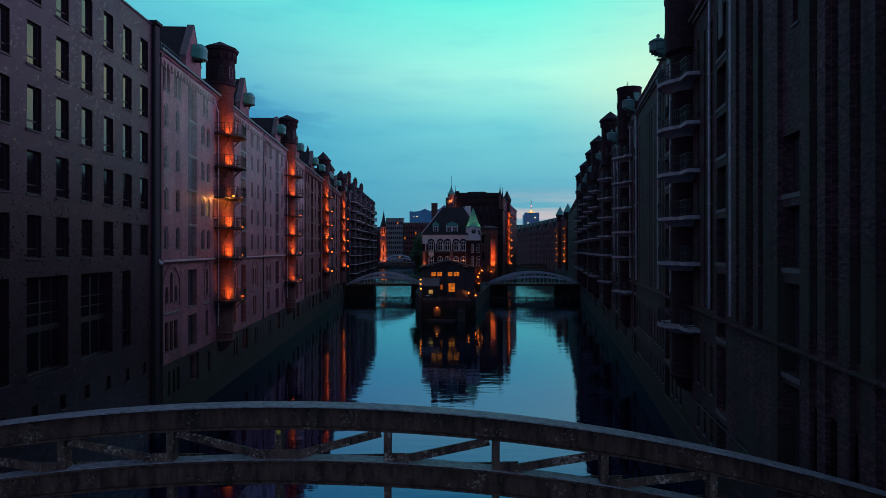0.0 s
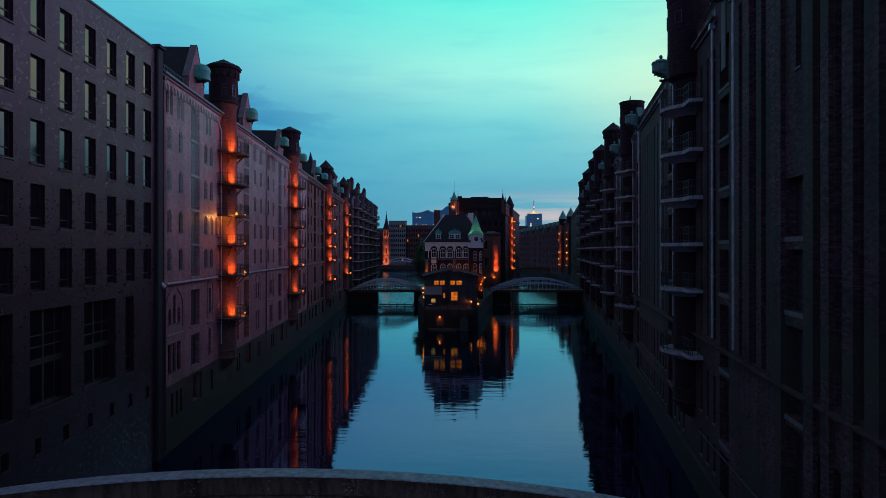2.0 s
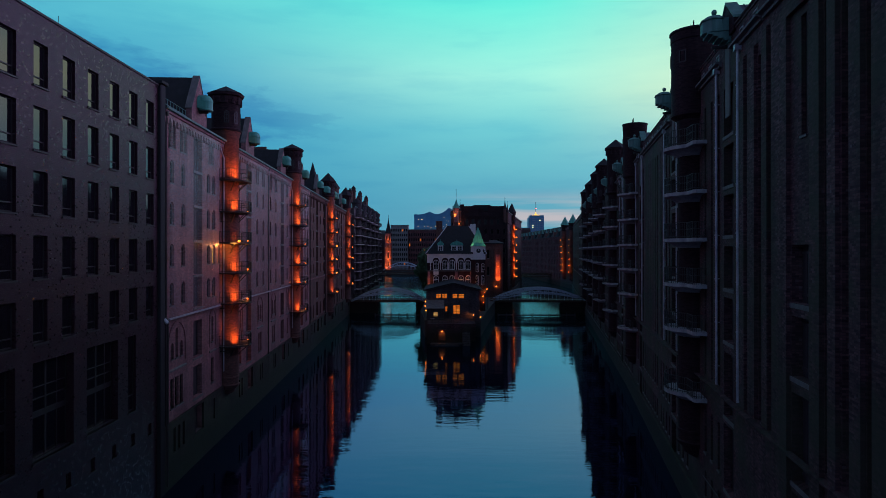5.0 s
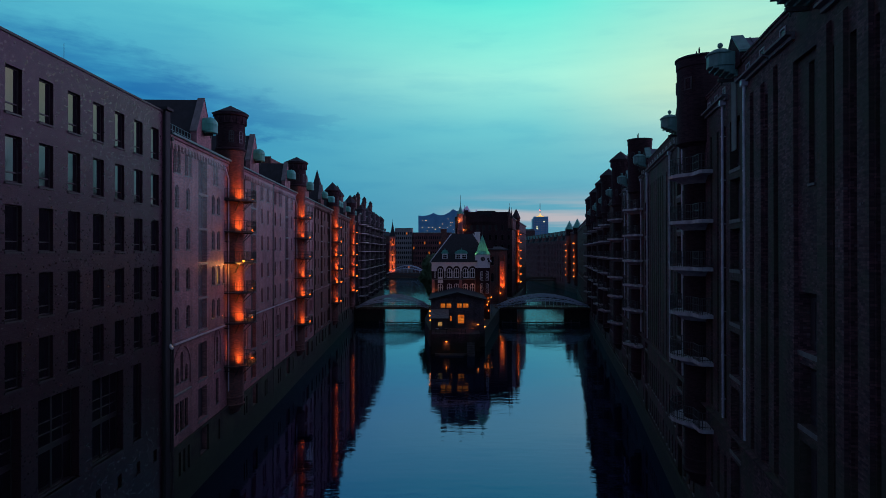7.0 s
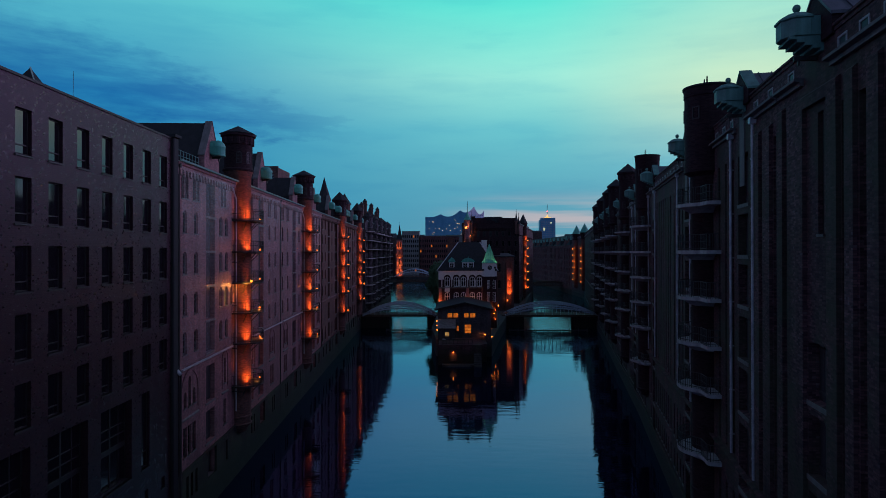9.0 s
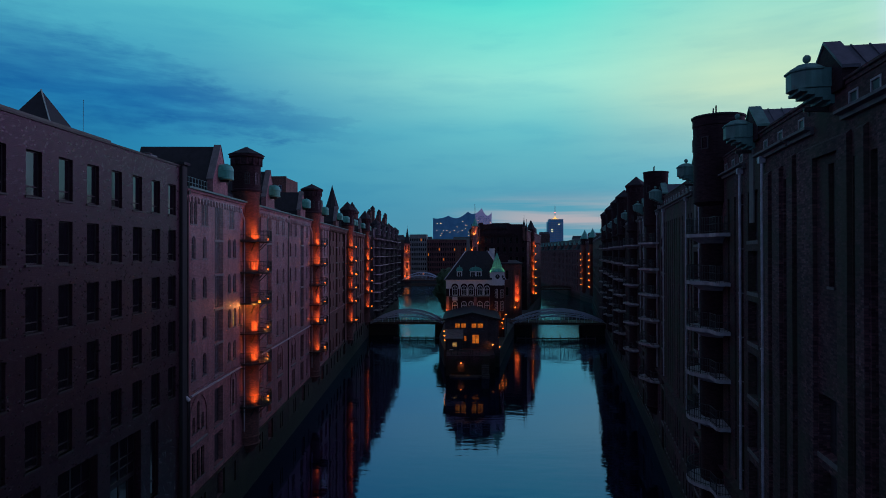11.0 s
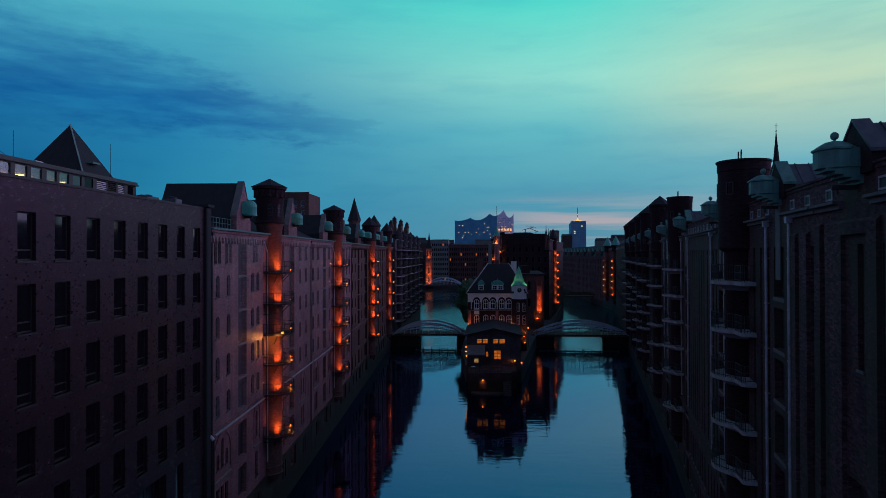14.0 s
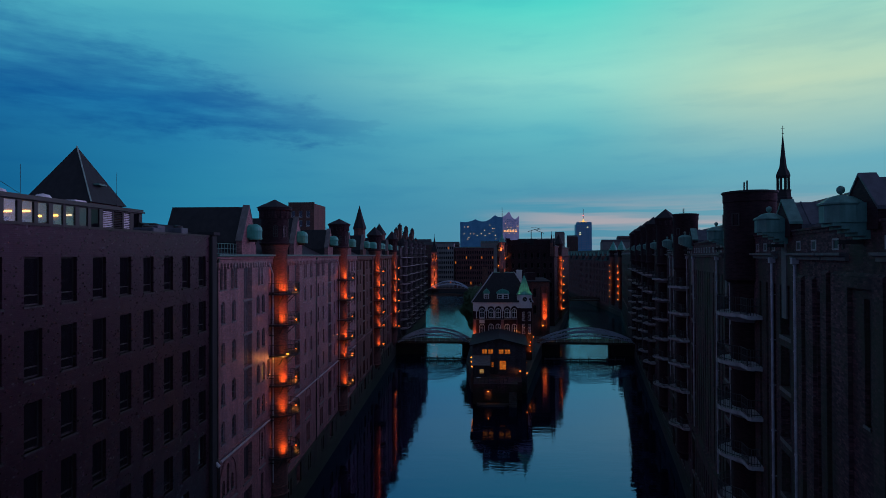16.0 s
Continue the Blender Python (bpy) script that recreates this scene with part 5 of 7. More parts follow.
for x, y, w, d, h in ((-22.6, 40.0, 1.4, 1.2, 0.7), (-21.9, 42.6, 1.0, 0.9, 0.8), (-23.9, 43.0, 1.2, 1.0, 1.0)):
    bm = bmesh.new()
    box(bm, -w / 2, w / 2, -d / 2, d / 2, 0, h)
    bmesh.ops.bevel(bm, geom=bm.edges[:], offset=0.05, segments=1, affect="EDGES")
    ob = solid("air_unit", bm, SHEET, "grey metal air handling unit on a flat roof", "air unit", Matrix.Translation((x, y, 28.75)), "roof air units")
    bm = bmesh.new()
    lathe(bm, [(0.3, 0), (0.32, 0.12), (0.1, 0.18)], 0, 0, 12)
    part("fan_cowl", bm, IRON, ob, "", (0, 0, h))
for x, y, h in ((-27.0, 43.6, 2.6), (-28.5, 36.2, 2.2), (-28.6, 33.6, 2.8)):
    bm = bmesh.new()
    rod(bm, (0, 0, 0), (0, 0, h), 0.016)
    rod(bm, (0, 0, 0), (0, 0, 0.3), 0.04)
    solid("antenna", bm, IRON, "thin metal rooftop antenna rod", "antenna", Matrix.Translation((x, y, 31.02)), "roof antennas")
# the dark rainwater shaft between the modern block and its neighbour
bm = bmesh.new()
box(bm, -20.9, -20.15, 44.22, 44.98, -1.5, 29.1)
bmesh.ops.bevel(bm, geom=bm.edges[:], offset=0.06, segments=1, affect="EDGES")
shaft = solid("rain_shaft", bm, SLATE, "dark metal rainwater shaft between two facades", "pipe shaft")
bm = bmesh.new()
box(bm, -21.2, -20.0, 44.1, 45.1, 29.1, 29.3)
part("shaft_hood", bm, SLATE, shaft)
bm = bmesh.new()
rod(bm, (-20.05, 45.12, 0.5), (-20.05, 45.12, 12.3), 0.07, 8)
rod(bm, (-20.05, 45.12, 12.3), (-20.3, 45.05, 12.8), 0.07, 8)
part("lower_pipe", bm, IRON, shaft)
bm = bmesh.new()
rod(bm, (-20.35, 44.9, 12.6), (-19.95, 44.9, 12.2), 0.13, 10)
part("pipe_elbow", bm, ZINC, shaft, "pale metal elbow at the hem of the netting")
# block with the pyramid roof behind
pyr = thing("pyramid_roof_building", "dark block with a steep pyramid roof and pale ridges", "building", pose(-40.0, 58.0, 0, 0, 0, 4))
bm = bmesh.new()
box(bm, -2.9, 2.9, -2.9, 2.9, 3, 32.6)
part("wall", bm, BRICK_OLD, pyr)
bm = bmesh.new()
a = [bm.verts.new(c) for c in ((-3.2, -3.2, 32.6), (3.2, -3.2, 32.6), (3.2, 3.2, 32.6), (-3.2, 3.2, 32.6))]
tip = bm.verts.new((0, 0, 38.2))
for i in range(4):
    bm.faces.new((a[i], a[(i + 1) % 4], tip))
bm.faces.new(a[::-1])
roof = part("roof", bm, SLATE, pyr)
bm = bmesh.new()
beam(bm, (3.22, -3.22, 32.62), (0, 0, 38.25), 0.12, 0.07)
part("ridge_cap", bm, COPPER_PALE, roof, "pale green copper ridge")
bm = bmesh.new()
prism(bm, [(-1.0, 34.35), (0.3, 34.35), (0.3, 34.5), (-1.0, 34.5)], 1.55, 2.75)
part("skylight", bm, COPPER_DARK, roof, "dull green roof hatch standing open")
# high block and slate spires behind the left warehouses
tall = thing("high_rise", "plain reddish high block behind the warehouse roofs", "building", along((-43.0, 130.0), (-37.5, 130.0))[0])
holes = [(0.6 + 1.6 * i, 1.4 + 1.6 * i, 33.6 + 2.0 * j, 35.0 + 2.0 * j, 0) for i in range(3) for j in range(2)]
bm = bmesh.new()
facade(bm, 5.5, 3, 38.8, holes)
part("wall", bm, BRICK_OLD, tall)
bm = bmesh.new()
box(bm, 0, 5.5, 0.5, 9, 3, 38.5)
part("body", bm, BRICK_OLD, tall)
for h in holes:
    window(tall, h[0], h[2], 0.8, 1.4, 0, 0.2, "transom", FRAME_PALE, GLASS_NEW, sill=False)
for x, y, r, z0, z1 in ((-36.4, 170.0, 1.65, 31.6, 41.2), (-28.6, 157.0, 1.6, 29.6, 35.6)):
    sp = thing("roof_turret", "steep dark slate spire on a warehouse roof", "turret", Matrix.Translation((x, y, 0)), "roof turrets")
    bm = bmesh.new()
    lathe(bm, [(r * 0.95, 27.5), (r * 0.95, z0 + 3.0), (r * 1.08, z0 + 3.1), (r * 1.08, z0 + 3.3)], 0, 0, 8)
    part("drum", bm, BRICK_OLD, sp)
    bm = bmesh.new()
    lathe(bm, [(r * 1.15, z0 + 3.3), (r * 0.55, z0 + 3.3 + (z1 - z0 - 3.3) * 0.5), (0.03, z1)], 0, 0, 8)
    part("spire", bm, SLATE, sp)

terrace_rail = thing("roof_railing", "dark green iron railing along a warehouse eave", "railing")
for i in range(9):
    p = left_at(45.4 + 0.62 * i)
    bm = bmesh.new()
    rod(bm, (p[0] - 0.3, p[1], 27.4), (p[0] - 0.3, p[1], 28.55), 0.03)
    part("post", bm, COPPER_DARK, terrace_rail)
pa, pb = left_at(45.4), left_at(50.4)
for z in (27.75, 28.15, 28.55):
    bm = bmesh.new()
    rod(bm, (pa[0] - 0.3, pa[1], z), (pb[0] - 0.3, pb[1], z), 0.022)
    part("rail", bm, COPPER_DARK, terrace_rail)

# ---- land behind the facades ----
def land(name, pts, z, label):
    bm = bmesh.new()
    a = [bm.verts.new((x, y, z)) for x, y in pts]
    b = [bm.verts.new((x, y, -1.5)) for x, y in pts]
    bm.faces.new(a)
    for i in range(len(pts)):
        j = (i + 1) % len(pts)
        bm.faces.new((a[i], a[j], b[j], b[i]))
    solid(name, bm, ASPHALT, label, "ground", kind="structure")


land("ground_left_bank", [(-21.5, -60), (-22.5, 45), (-26, 120), (-29.5, 181), (-31, 262), (-46, 300), (-62, 440), (-900, 440), (-900, -60)], 3.4, "dark paved land behind the warehouses")
land("ground_right_bank", [(900, -60), (900, 520), (50, 520), (50.2, 490), (56.6, 312), (57.4, 286), (41, 181), (19.6, 60), (12.2, 10), (11, -60)], 3.4, "dark paved land behind the warehouses")
land("ground_spit", [(-4.6, 127.2), (6.6, 127.2), (9.2, 147), (13.5, 178), (20.8, 206), (34.5, 296), (0, 300), (-5.2, 206), (-6.2, 180), (-6.4, 147)], 3.4, "stone-edged island with a brick mansion on it")
land("ground_far", [(-900, 470), (12, 470), (20, 540), (900, 540), (900, 3500), (-900, 3500)], 3.4, "dark city ground reaching to the horizon")

# ---- mansion on the spit ----
P, Q = (-4.8, 147.0), (8.7, 147.0)
castle = thing("brick_mansion", "brick harbour mansion with hipped slate roof and copper-capped turret", "mansion", along(P, Q)[0])
holes = []
for x in (-2.75, -0.65, 1.0, 3.05, 4.7):
    holes.append((x + 4.8 - 0.6, x + 4.8 + 0.6, 12.95, 15.25, 0.6))
    holes.append((x + 4.8 - 0.6, x + 4.8 + 0.6, 9.3, 11.65, 0.6))
    if x != -2.75:
        holes.append((x + 4.8 - 0.45, x + 4.8 + 0.45, 5.2, 7.2, 0.2))
bm = bmesh.new()
facade(bm, 13.5, 0, 16.6, holes)
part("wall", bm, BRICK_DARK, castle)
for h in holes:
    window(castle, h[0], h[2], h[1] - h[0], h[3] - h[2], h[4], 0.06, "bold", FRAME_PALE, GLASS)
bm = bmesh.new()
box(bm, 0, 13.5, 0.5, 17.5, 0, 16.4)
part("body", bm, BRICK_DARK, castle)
bm = bmesh.new()
prism(bm, [(0.0, 16.35), (-0.09, 16.35), (-0.32, 16.45), (-0.32, 16.62), (0.0, 16.62)], -0.15, 10.3)
heads = [(x + 4.8 - 0.80, x + 4.8 + 0.80, 14.55, 15.72, 0.80) for x in (-2.75, -0.65, 1.0, 3.05, 4.7)]
board = bmesh.new()
facade(board, 10.3, 14.55, 16.35, heads, thick=0.085)
bmesh.ops.translate(board, vec=(0, -0.09, 0), verts=board.verts[:])
part("frieze_board", board, PALE, castle, "pale stone frieze with arched heads")
part("frieze", bm, PALE, castle, "pale stone frieze")
for x in (-4.0, -1.7, 0.17, 2.0, 3.87, 5.7):
    bm = bmesh.new()
    box(bm, x + 4.8 - 0.10, x + 4.8 + 0.10, -0.06, 0.0, 12.9, 14.55)
    part("stone_strip", bm, PALE, castle)
for x in (-2.75,):
    bm = bmesh.new()
    box(bm, x + 4.8 - 0.6, x + 4.8 + 0.6, -0.05, 0.0, 11.75, 12.85)
    part("stone_panel", bm, PALE, castle)
# strips added in paler red brick to paint the lamp glow on the dark wall
for x in (0.4, 6.75, 10.35):
    bm = bmesh.new()
    box(bm, x - 0.32, x + 0.32, -0.10, 0.0, 8.95, 12.5)
    part("pilaster", bm, BRICK_RED, castle)
for z in (8.9, 12.75):
    cornice(castle, 0, 10.2, z, STONE, 0.16, 0.2)
bm = bmesh.new()
a = [bm.verts.new(c) for c in ((-0.35, -0.4, 16.62), (13.85, -0.4, 16.62), (13.85, 17.9, 16.62), (-0.35, 17.9, 16.62))]
b = [bm.verts.new(c) for c in ((4.6, 5.0, 23.3), (9.8, 5.0, 23.3), (9.8, 12.5, 23.3), (4.6, 12.5, 23.3))]
for i in range(4):
    bm.faces.new((a[i], a[(i + 1) % 4], b[(i + 1) % 4], b[i]))
bm.faces.new(b)
roof = part("roof", bm, SLATE, castle)
for (x0, y0), (x1, y1) in (((-0.35, -0.4), (4.6, 5.0)), ((13.85, -0.4), (9.8, 5.0)), ((13.85, 17.9), (9.8, 12.5)), ((-0.35, 17.9), (4.6, 12.5))):
    bm = bmesh.new()
    beam(bm, (x0, y0, 16.66), (x1, y1, 23.34), 0.2, 0.1)
    part("hip_cap", bm, ZINC, roof)
for xc, wd in ((3.1, 1.25), (6.9, 2.7)):
    bm = bmesh.new()
    box(bm, xc - wd / 2, xc + wd / 2, 0.25, 3.2, 16.9, 18.6)
    d = part("dormer", bm, PALE, castle, "white dormer with copper cap")
    bm = bmesh.new()
    k = 10
    arc = [(xc - (wd / 2 + 0.2) * math.cos(math.pi * i / k), 18.6 + 0.95 * math.sin(math.pi * i / k)) for i in range(k + 1)]
    f = [bm.verts.new((x, 0.05, z)) for x, z in arc]
    g = [bm.verts.new((x, 3.6, z)) for x, z in arc]
    for i in range(k):
        bm.faces.new((f[i], f[i + 1], g[i + 1], g[i]))
    bm.faces.new(f)
    bm.faces.new((f[0], f[-1], g[-1], g[0]))
    lathe(bm, [(0.1, 19.5), (0.05, 19.75), (0.02, 20.0)], xc, 0.3, 8)
    part("dormer_cap", bm, COPPER, d, "green copper cap", smooth=True)
    n = 1 if wd < 2 else 2
    for i in range(n):
        window(castle, xc - wd / 2 + 0.15 + i * (wd / n), 17.05, wd / n - 0.3, 1.35, 0, 0.19, "cross", FRAME_PALE, GLASS, sill=False)
for x, y, z, w in ((2.7, 8.0, 24.6, 1.5), (6.8, 5.6, 24.2, 0.9), (11.0, 8.5, 23.9, 1.3)):
    bm = bmesh.new()
    box(bm, x - w / 2, x + w / 2, y, y + 0.9, 19.0, z)
    box(bm, x - w / 2 - 0.08, x + w / 2 + 0.08, y - 0.08, y + 0.98, z - 0.25, z - 0.1)
    part("chimney", bm, BRICK_OLD if x < 10 else PALE, castle)
# turret at the corner
bm = bmesh.new()
box(bm, 10.2, 13.5, -0.5, 2.8, 0, 15.3)
turret = part("turret", bm, BRICK_DARK, castle)
bm = bmesh.new()
box(bm, 10.15, 13.55, -0.55, 2.85, 15.3, 18.4)
bmesh.ops.bevel(bm, geom=[e for e in bm.edges if abs(e.verts[0].co.z - e.verts[1].co.z) > 1], offset=0.5, segments=2, affect="EDGES")
part("turret_head", bm, PALE, turret, "pale plastered turret head")
for x in (11.9, 13.1):
    bm = bmesh.new()
    lathe(bm, [(0.52 if x < 12.5 else 0.3, 0), (0.5 if x < 12.5 else 0.28, 0.05)], 0, 0, 24)
    bmesh.ops.transform(bm, matrix=Matrix.Rotation(math.pi / 2, 4, "X"), verts=bm.verts[:])
    bmesh.ops.scale(bm, vec=(1 if x < 12.5 else 0.8, 1, 1), verts=bm.verts[:])
    bmesh.ops.translate(bm, vec=(x, -0.56, 17.35), verts=bm.verts[:])
    clock = part("clock_face", bm, FRAME_DARK, turret, "dark round clock face")
    if x < 12.5:
        bm = bmesh.new()
        beam(bm, (x, -0.63, 17.35), (x, -0.63, 17.72), 0.03, 0.05)
        beam(bm, (x, -0.63, 17.35), (x + 0.22, -0.63, 17.3), 0.03, 0.05)
        part("clock_pointer", bm, PALE, clock)
bm = bmesh.new()
lathe(bm, [(2.55, 18.38), (2.45, 18.55), (1.75, 19.3), (1.0, 21.0), (0.06, 22.9)], 11.85, 1.15, 4, math.pi / 4)
part("turret_spire", bm, COPPER, turret, "pointed green copper spire")
bm = bmesh.new()
rod(bm, (11.85, 1.15, 22.8), (11.85, 1.15, 24.3), 0.05)
lathe(bm, [(0.02, 23.0), (0.14, 23.1), (0.02, 23.2)], 11.85, 1.15, 8)
part("finial", bm, IRON, turret)
for x in (11.3, 12.6):
    for za, hh in ((12.4, 2.1), (9.4, 2.3)):
        window(castle, x, za, 0.62, hh, 0.2, -0.56, "cross", FRAME_PALE, GLASS, sill=False)
# side wing with the lit pilaster
wing = thing("mansion_wing", "low brick range behind the mansion with an orange-lit pilaster", "building", along((9.6, 189.0), (16.6, 191.0))[0])
L = along((9.6, 189.0), (16.6, 191.0))[1]
holes = [(0.7, 1.6, 15.0, 17.6, 0.4), (2.2, 3.1, 15.0, 17.6, 0.4), (0.7, 1.6, 10.0, 12.6, 0.4), (2.2, 3.1, 10.0, 12.6, 0.4)]
bm = bmesh.new()
facade(bm, L, 0, 19.4, holes)
part("wall", bm, BRICK_OLD, wing)
bm = bmesh.new()
box(bm, 0, L, 0.5, 12, 0, 19.2)
part("body", bm, BRICK_OLD, wing)
for h in holes:
    window(wing, h[0], h[2], 0.9, 2.6, 0.4)
bm = bmesh.new()
prism(bm, [(-0.35, 19.4), (12.2, 19.4), (12.2, 19.7), (6, 20.6), (-0.35, 19.7)], -0.2, L + 0.3)
part("roof", bm, SLATE, wing)
bm = bmesh.new()
box(bm, 0.9, 3.6, 2.0, 4.5, 19.4, 22.2)
part("roof_house", bm, BRICK_DARK, wing)
for x in (4.65, 6.55):
    bm = bmesh.new()
    box(bm, x - 0.22, x + 0.22, -0.45, 0.0, 3.4, 17.8)
    part("pilaster", bm, BRICK_OLD, wing)
# paler brick than the wall, so part of the orange glow is painted
bm = bmesh.new()
box(bm, 4.87, 6.33, -0.06, 0.0, 8.2, 16.2)
part("lit_panel", bm, BRICK_RED, wing, "brick panel lit orange from below")


def bulb_at(x, y, z, size=0.14, mat=None, label="small glowing orange wall lamp", group="mansion lamps", reach=0.7, post=0.0):
    bm = bmesh.new()
    lathe(bm, [(0.02, -size), (size * 0.8, -size * 0.5), (size, 0.0), (size * 0.8, size * 0.5), (0.02, size)], 0, 0, 10)
    ob = thing("quay_lamp" if post else "wall_lamp", label, "lamp", Matrix.Translation((x, y, z)), group)
    part("bulb", bm, mat or BULB, ob)
    bm = bmesh.new()
    if post:
        rod(bm, (0.1, 0.1, -post), (0.1, 0.1, size * 1.6), 0.045)
        rod(bm, (0.1, 0.1, size * 1.5), (0, 0, size * 1.2), 0.03)
    else:
        rod(bm, (0, 0, size * 0.9), (0, reach, size * 1.5), 0.03)
    part("post" if post else "bracket", bm, IRON, ob)
    bm = bmesh.new()
    lathe(bm, [(size * 1.3, size * 0.7), (0.05, size * 1.5)], 0, 0, 10)
    part("cap", bm, IRON, ob)
    return ob


for x, y, z, e in ((-4.5, 146.55, 9.3, 130), (2.0, 146.55, 9.2, 70), (5.5, 146.55, 9.3, 170), (8.4, 146.1, 7.6, 120), (8.3, 146.1, 5.4, 90)):
    bulb_at(x, y, z, 0.09, reach=0.5)
    spot_lamp((x, y - 0.1, z - 0.1), (x, y + 0.45, z + 1.1), e * 2.2, (1.0, 0.24, 0.03), 130)

# the upper two lamps are added to carry the glow up the panel
for z, e in ((8.3, 330), (10.6, 150), (12.6, 70)):
    bulb_at(15.15, 190.15, z, 0.07, label="small orange lamp before a brick panel", reach=0.45)
    spot_lamp((15.15, 189.9, z), (15.15, 190.75, z + 1.6), e * 2.2, ORANGE, 110)
bulb_at(14.5, 189.4, 6.6, 0.16, label="small orange lamp on a brick range", reach=1.0)
spot_lamp((14.5, 189.2, 6.6), (14.5, 190.4, 7.0), 160, (1.0, 0.26, 0.04), 120)
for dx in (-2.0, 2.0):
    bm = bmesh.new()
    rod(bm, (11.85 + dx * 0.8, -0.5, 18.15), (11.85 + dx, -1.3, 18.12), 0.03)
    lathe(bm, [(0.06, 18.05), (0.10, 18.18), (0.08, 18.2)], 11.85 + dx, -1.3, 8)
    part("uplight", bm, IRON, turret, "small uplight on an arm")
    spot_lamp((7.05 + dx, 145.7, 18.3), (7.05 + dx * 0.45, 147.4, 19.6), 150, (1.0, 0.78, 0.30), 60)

# ---- terrace house before the mansion ----
P, Q = (-4.3, 127.0), (6.4, 127.0)
house = thing("terrace_house", "low brick tea house with shallow gabled roof and lit windows", "house", along(P, Q)[0])
holes = [(1.9, 2.95, 7.75, 8.7, 0), (3.1, 4.15, 7.75, 8.7, 0), (5.2, 6.25, 7.75, 8.7, 0), (6.4, 7.6, 7.75, 8.7, 0), (5.35, 6.75, 4.6, 6.45, 0), (3.75, 4.25, 5.1, 6.2, 0)]
bm = bmesh.new()
facade(bm, 10.7, 0, 9.35, holes)
part("wall", bm, BRICK_GREY, house)
bm = bmesh.new()
box(bm, 0, 10.7, 0.5, 16.5, 0, 9.35)
part("body", bm, BRICK_GREY, house)
for i, h in enumerate(holes):
    window(house, h[0], h[2], h[1] - h[0], h[3] - h[2], 0, 0.2, "cross", TIMBER, ROOM, sill=False, label="small-paned window lit from inside")
bm = bmesh.new()
k = [(-0.6, 9.3), (5.35, 10.75), (11.3, 9.3)]
f = [bm.verts.new((x, -0.6, z)) for x, z in k] + [bm.verts.new((x, -0.6, z + 0.22)) for x, z in k]
g = [bm.verts.new((x, 17.0, z)) for x, z in k] + [bm.verts.new((x, 17.0, z + 0.22)) for x, z in k]
for s in (f, g):
    bm.faces.new((s[0], s[1], s[4], s[3]))
    bm.faces.new((s[1], s[2], s[5], s[4]))
for i, j in ((0, 1), (1, 2), (3, 4), (4, 5), (0, 3), (2, 5)):
    bm.faces.new((f[i], f[j], g[j], g[i]))
part("roof", bm, SLATE, house)
bm = bmesh.new()
bm.faces.new([bm.verts.new(c) for c in ((0, 0.1, 9.3), (10.7, 0.1, 9.3), (5.35, 0.1, 10.7))])
bm.faces.new([bm.verts.new(c) for c in ((0, 0.3, 9.3), (10.7, 0.3, 9.3), (5.35, 0.3, 10.7))])
part("gable", bm, BRICK_GREY, house)
bm = bmesh.new()
prism(bm, [(-3.6, 6.0), (0.0, 7.35), (0.0, 7.5), (-3.6, 6.15)], 0.0, 3.6)
part("annex_roof", bm, CONCRETE, house, "dull sheet metal lean-to roof")
bm = bmesh.new()
box(bm, 0.15, 3.4, -3.3, 0.0, 3.4, 6.1)
part("annex", bm, TIMBER, house)
bm = bmesh.new()
box(bm, 1.5, 2.3, -3.34, -3.3, 4.5, 5.3)
part("annex_window", bm, ROOM_DIM, house, "dimly lit window")
# terrace in the water
terrace = thing("terrace", "dark brick terrace standing in the canal with a lit niche", "terrace", Matrix.Translation((-3.9, 117.4, 0)))
bm = bmesh.new()
prism(bm, [(0, -1.5), (10.0, -1.5), (10.0, 3.75), (0, 3.75)], 0, 8.2)
part("base", bm, BRICK_SOOT, terrace)
bm = bmesh.new()
box(bm, 8.2, 9.2, 3.6, 10.0, -1.5, 3.4)
part("side_quay", bm, BRICK_SOOT, terrace)
bm = bmesh.new()
box(bm, 0.7, 6.6, -1.9, 0.0, -1.5, 0.28)
bmesh.ops.bevel(bm, geom=[e for e in bm.edges if e.verts[0].co.y < -1 and e.verts[1].co.y < -1 and abs(e.verts[0].co.x - e.verts[1].co.x) < 0.01], offset=0.8, segments=1, affect="EDGES")
part("landing_stage", bm, QUAY, terrace, "low stone landing stage just above the water")
for i in range(13):
    bm = bmesh.new()
    box(bm, 6.61, 8.0, -2.2 + 0.30 * i, -1.9 + 0.30 * i, -0.6, 0.05 + 0.28 * (i + 1))
    part("step", bm, QUAY, terrace, "worn stone step down to the water" if i == 0 else "")
for i in range(10):
    x = 0.1 + 6.2 * i / 9
    bm = bmesh.new()
    rod(bm, (x, 0.1, 3.72), (x, 0.1, 4.75), 0.035)
    part("railing_post", bm, IRON, terrace)
for z in (4.0, 4.25, 4.5, 4.75):
    bm = bmesh.new()
    rod(bm, (0.1, 0.1, z), (6.3, 0.1, z), 0.022 if z < 4.7 else 0.035)
    part("railing_bar", bm, IRON, terrace)
bm = bmesh.new()
facade(bm, 1.5, 0.75, 2.75, [(0.25, 1.25, 0.76, 2.5, 0.0)], thick=0.14)
bmesh.ops.translate(bm, vec=(2.05, -0.14, 0), verts=bm.verts[:])
part("niche_frame", bm, BRICK_OLD, terrace)
bm = bmesh.new()
box(bm, 2.3, 3.3, -0.03, -0.002, 0.77, 2.5)
part("niche", bm, BRICK_RED, terrace)
bulb_at(-1.1, 117.12, 2.45, 0.13, reach=0.25)
spot_lamp((-1.1, 116.95, 2.45), (-1.1, 117.4, 1.5), 60, (1.0, 0.30, 0.05), 110)
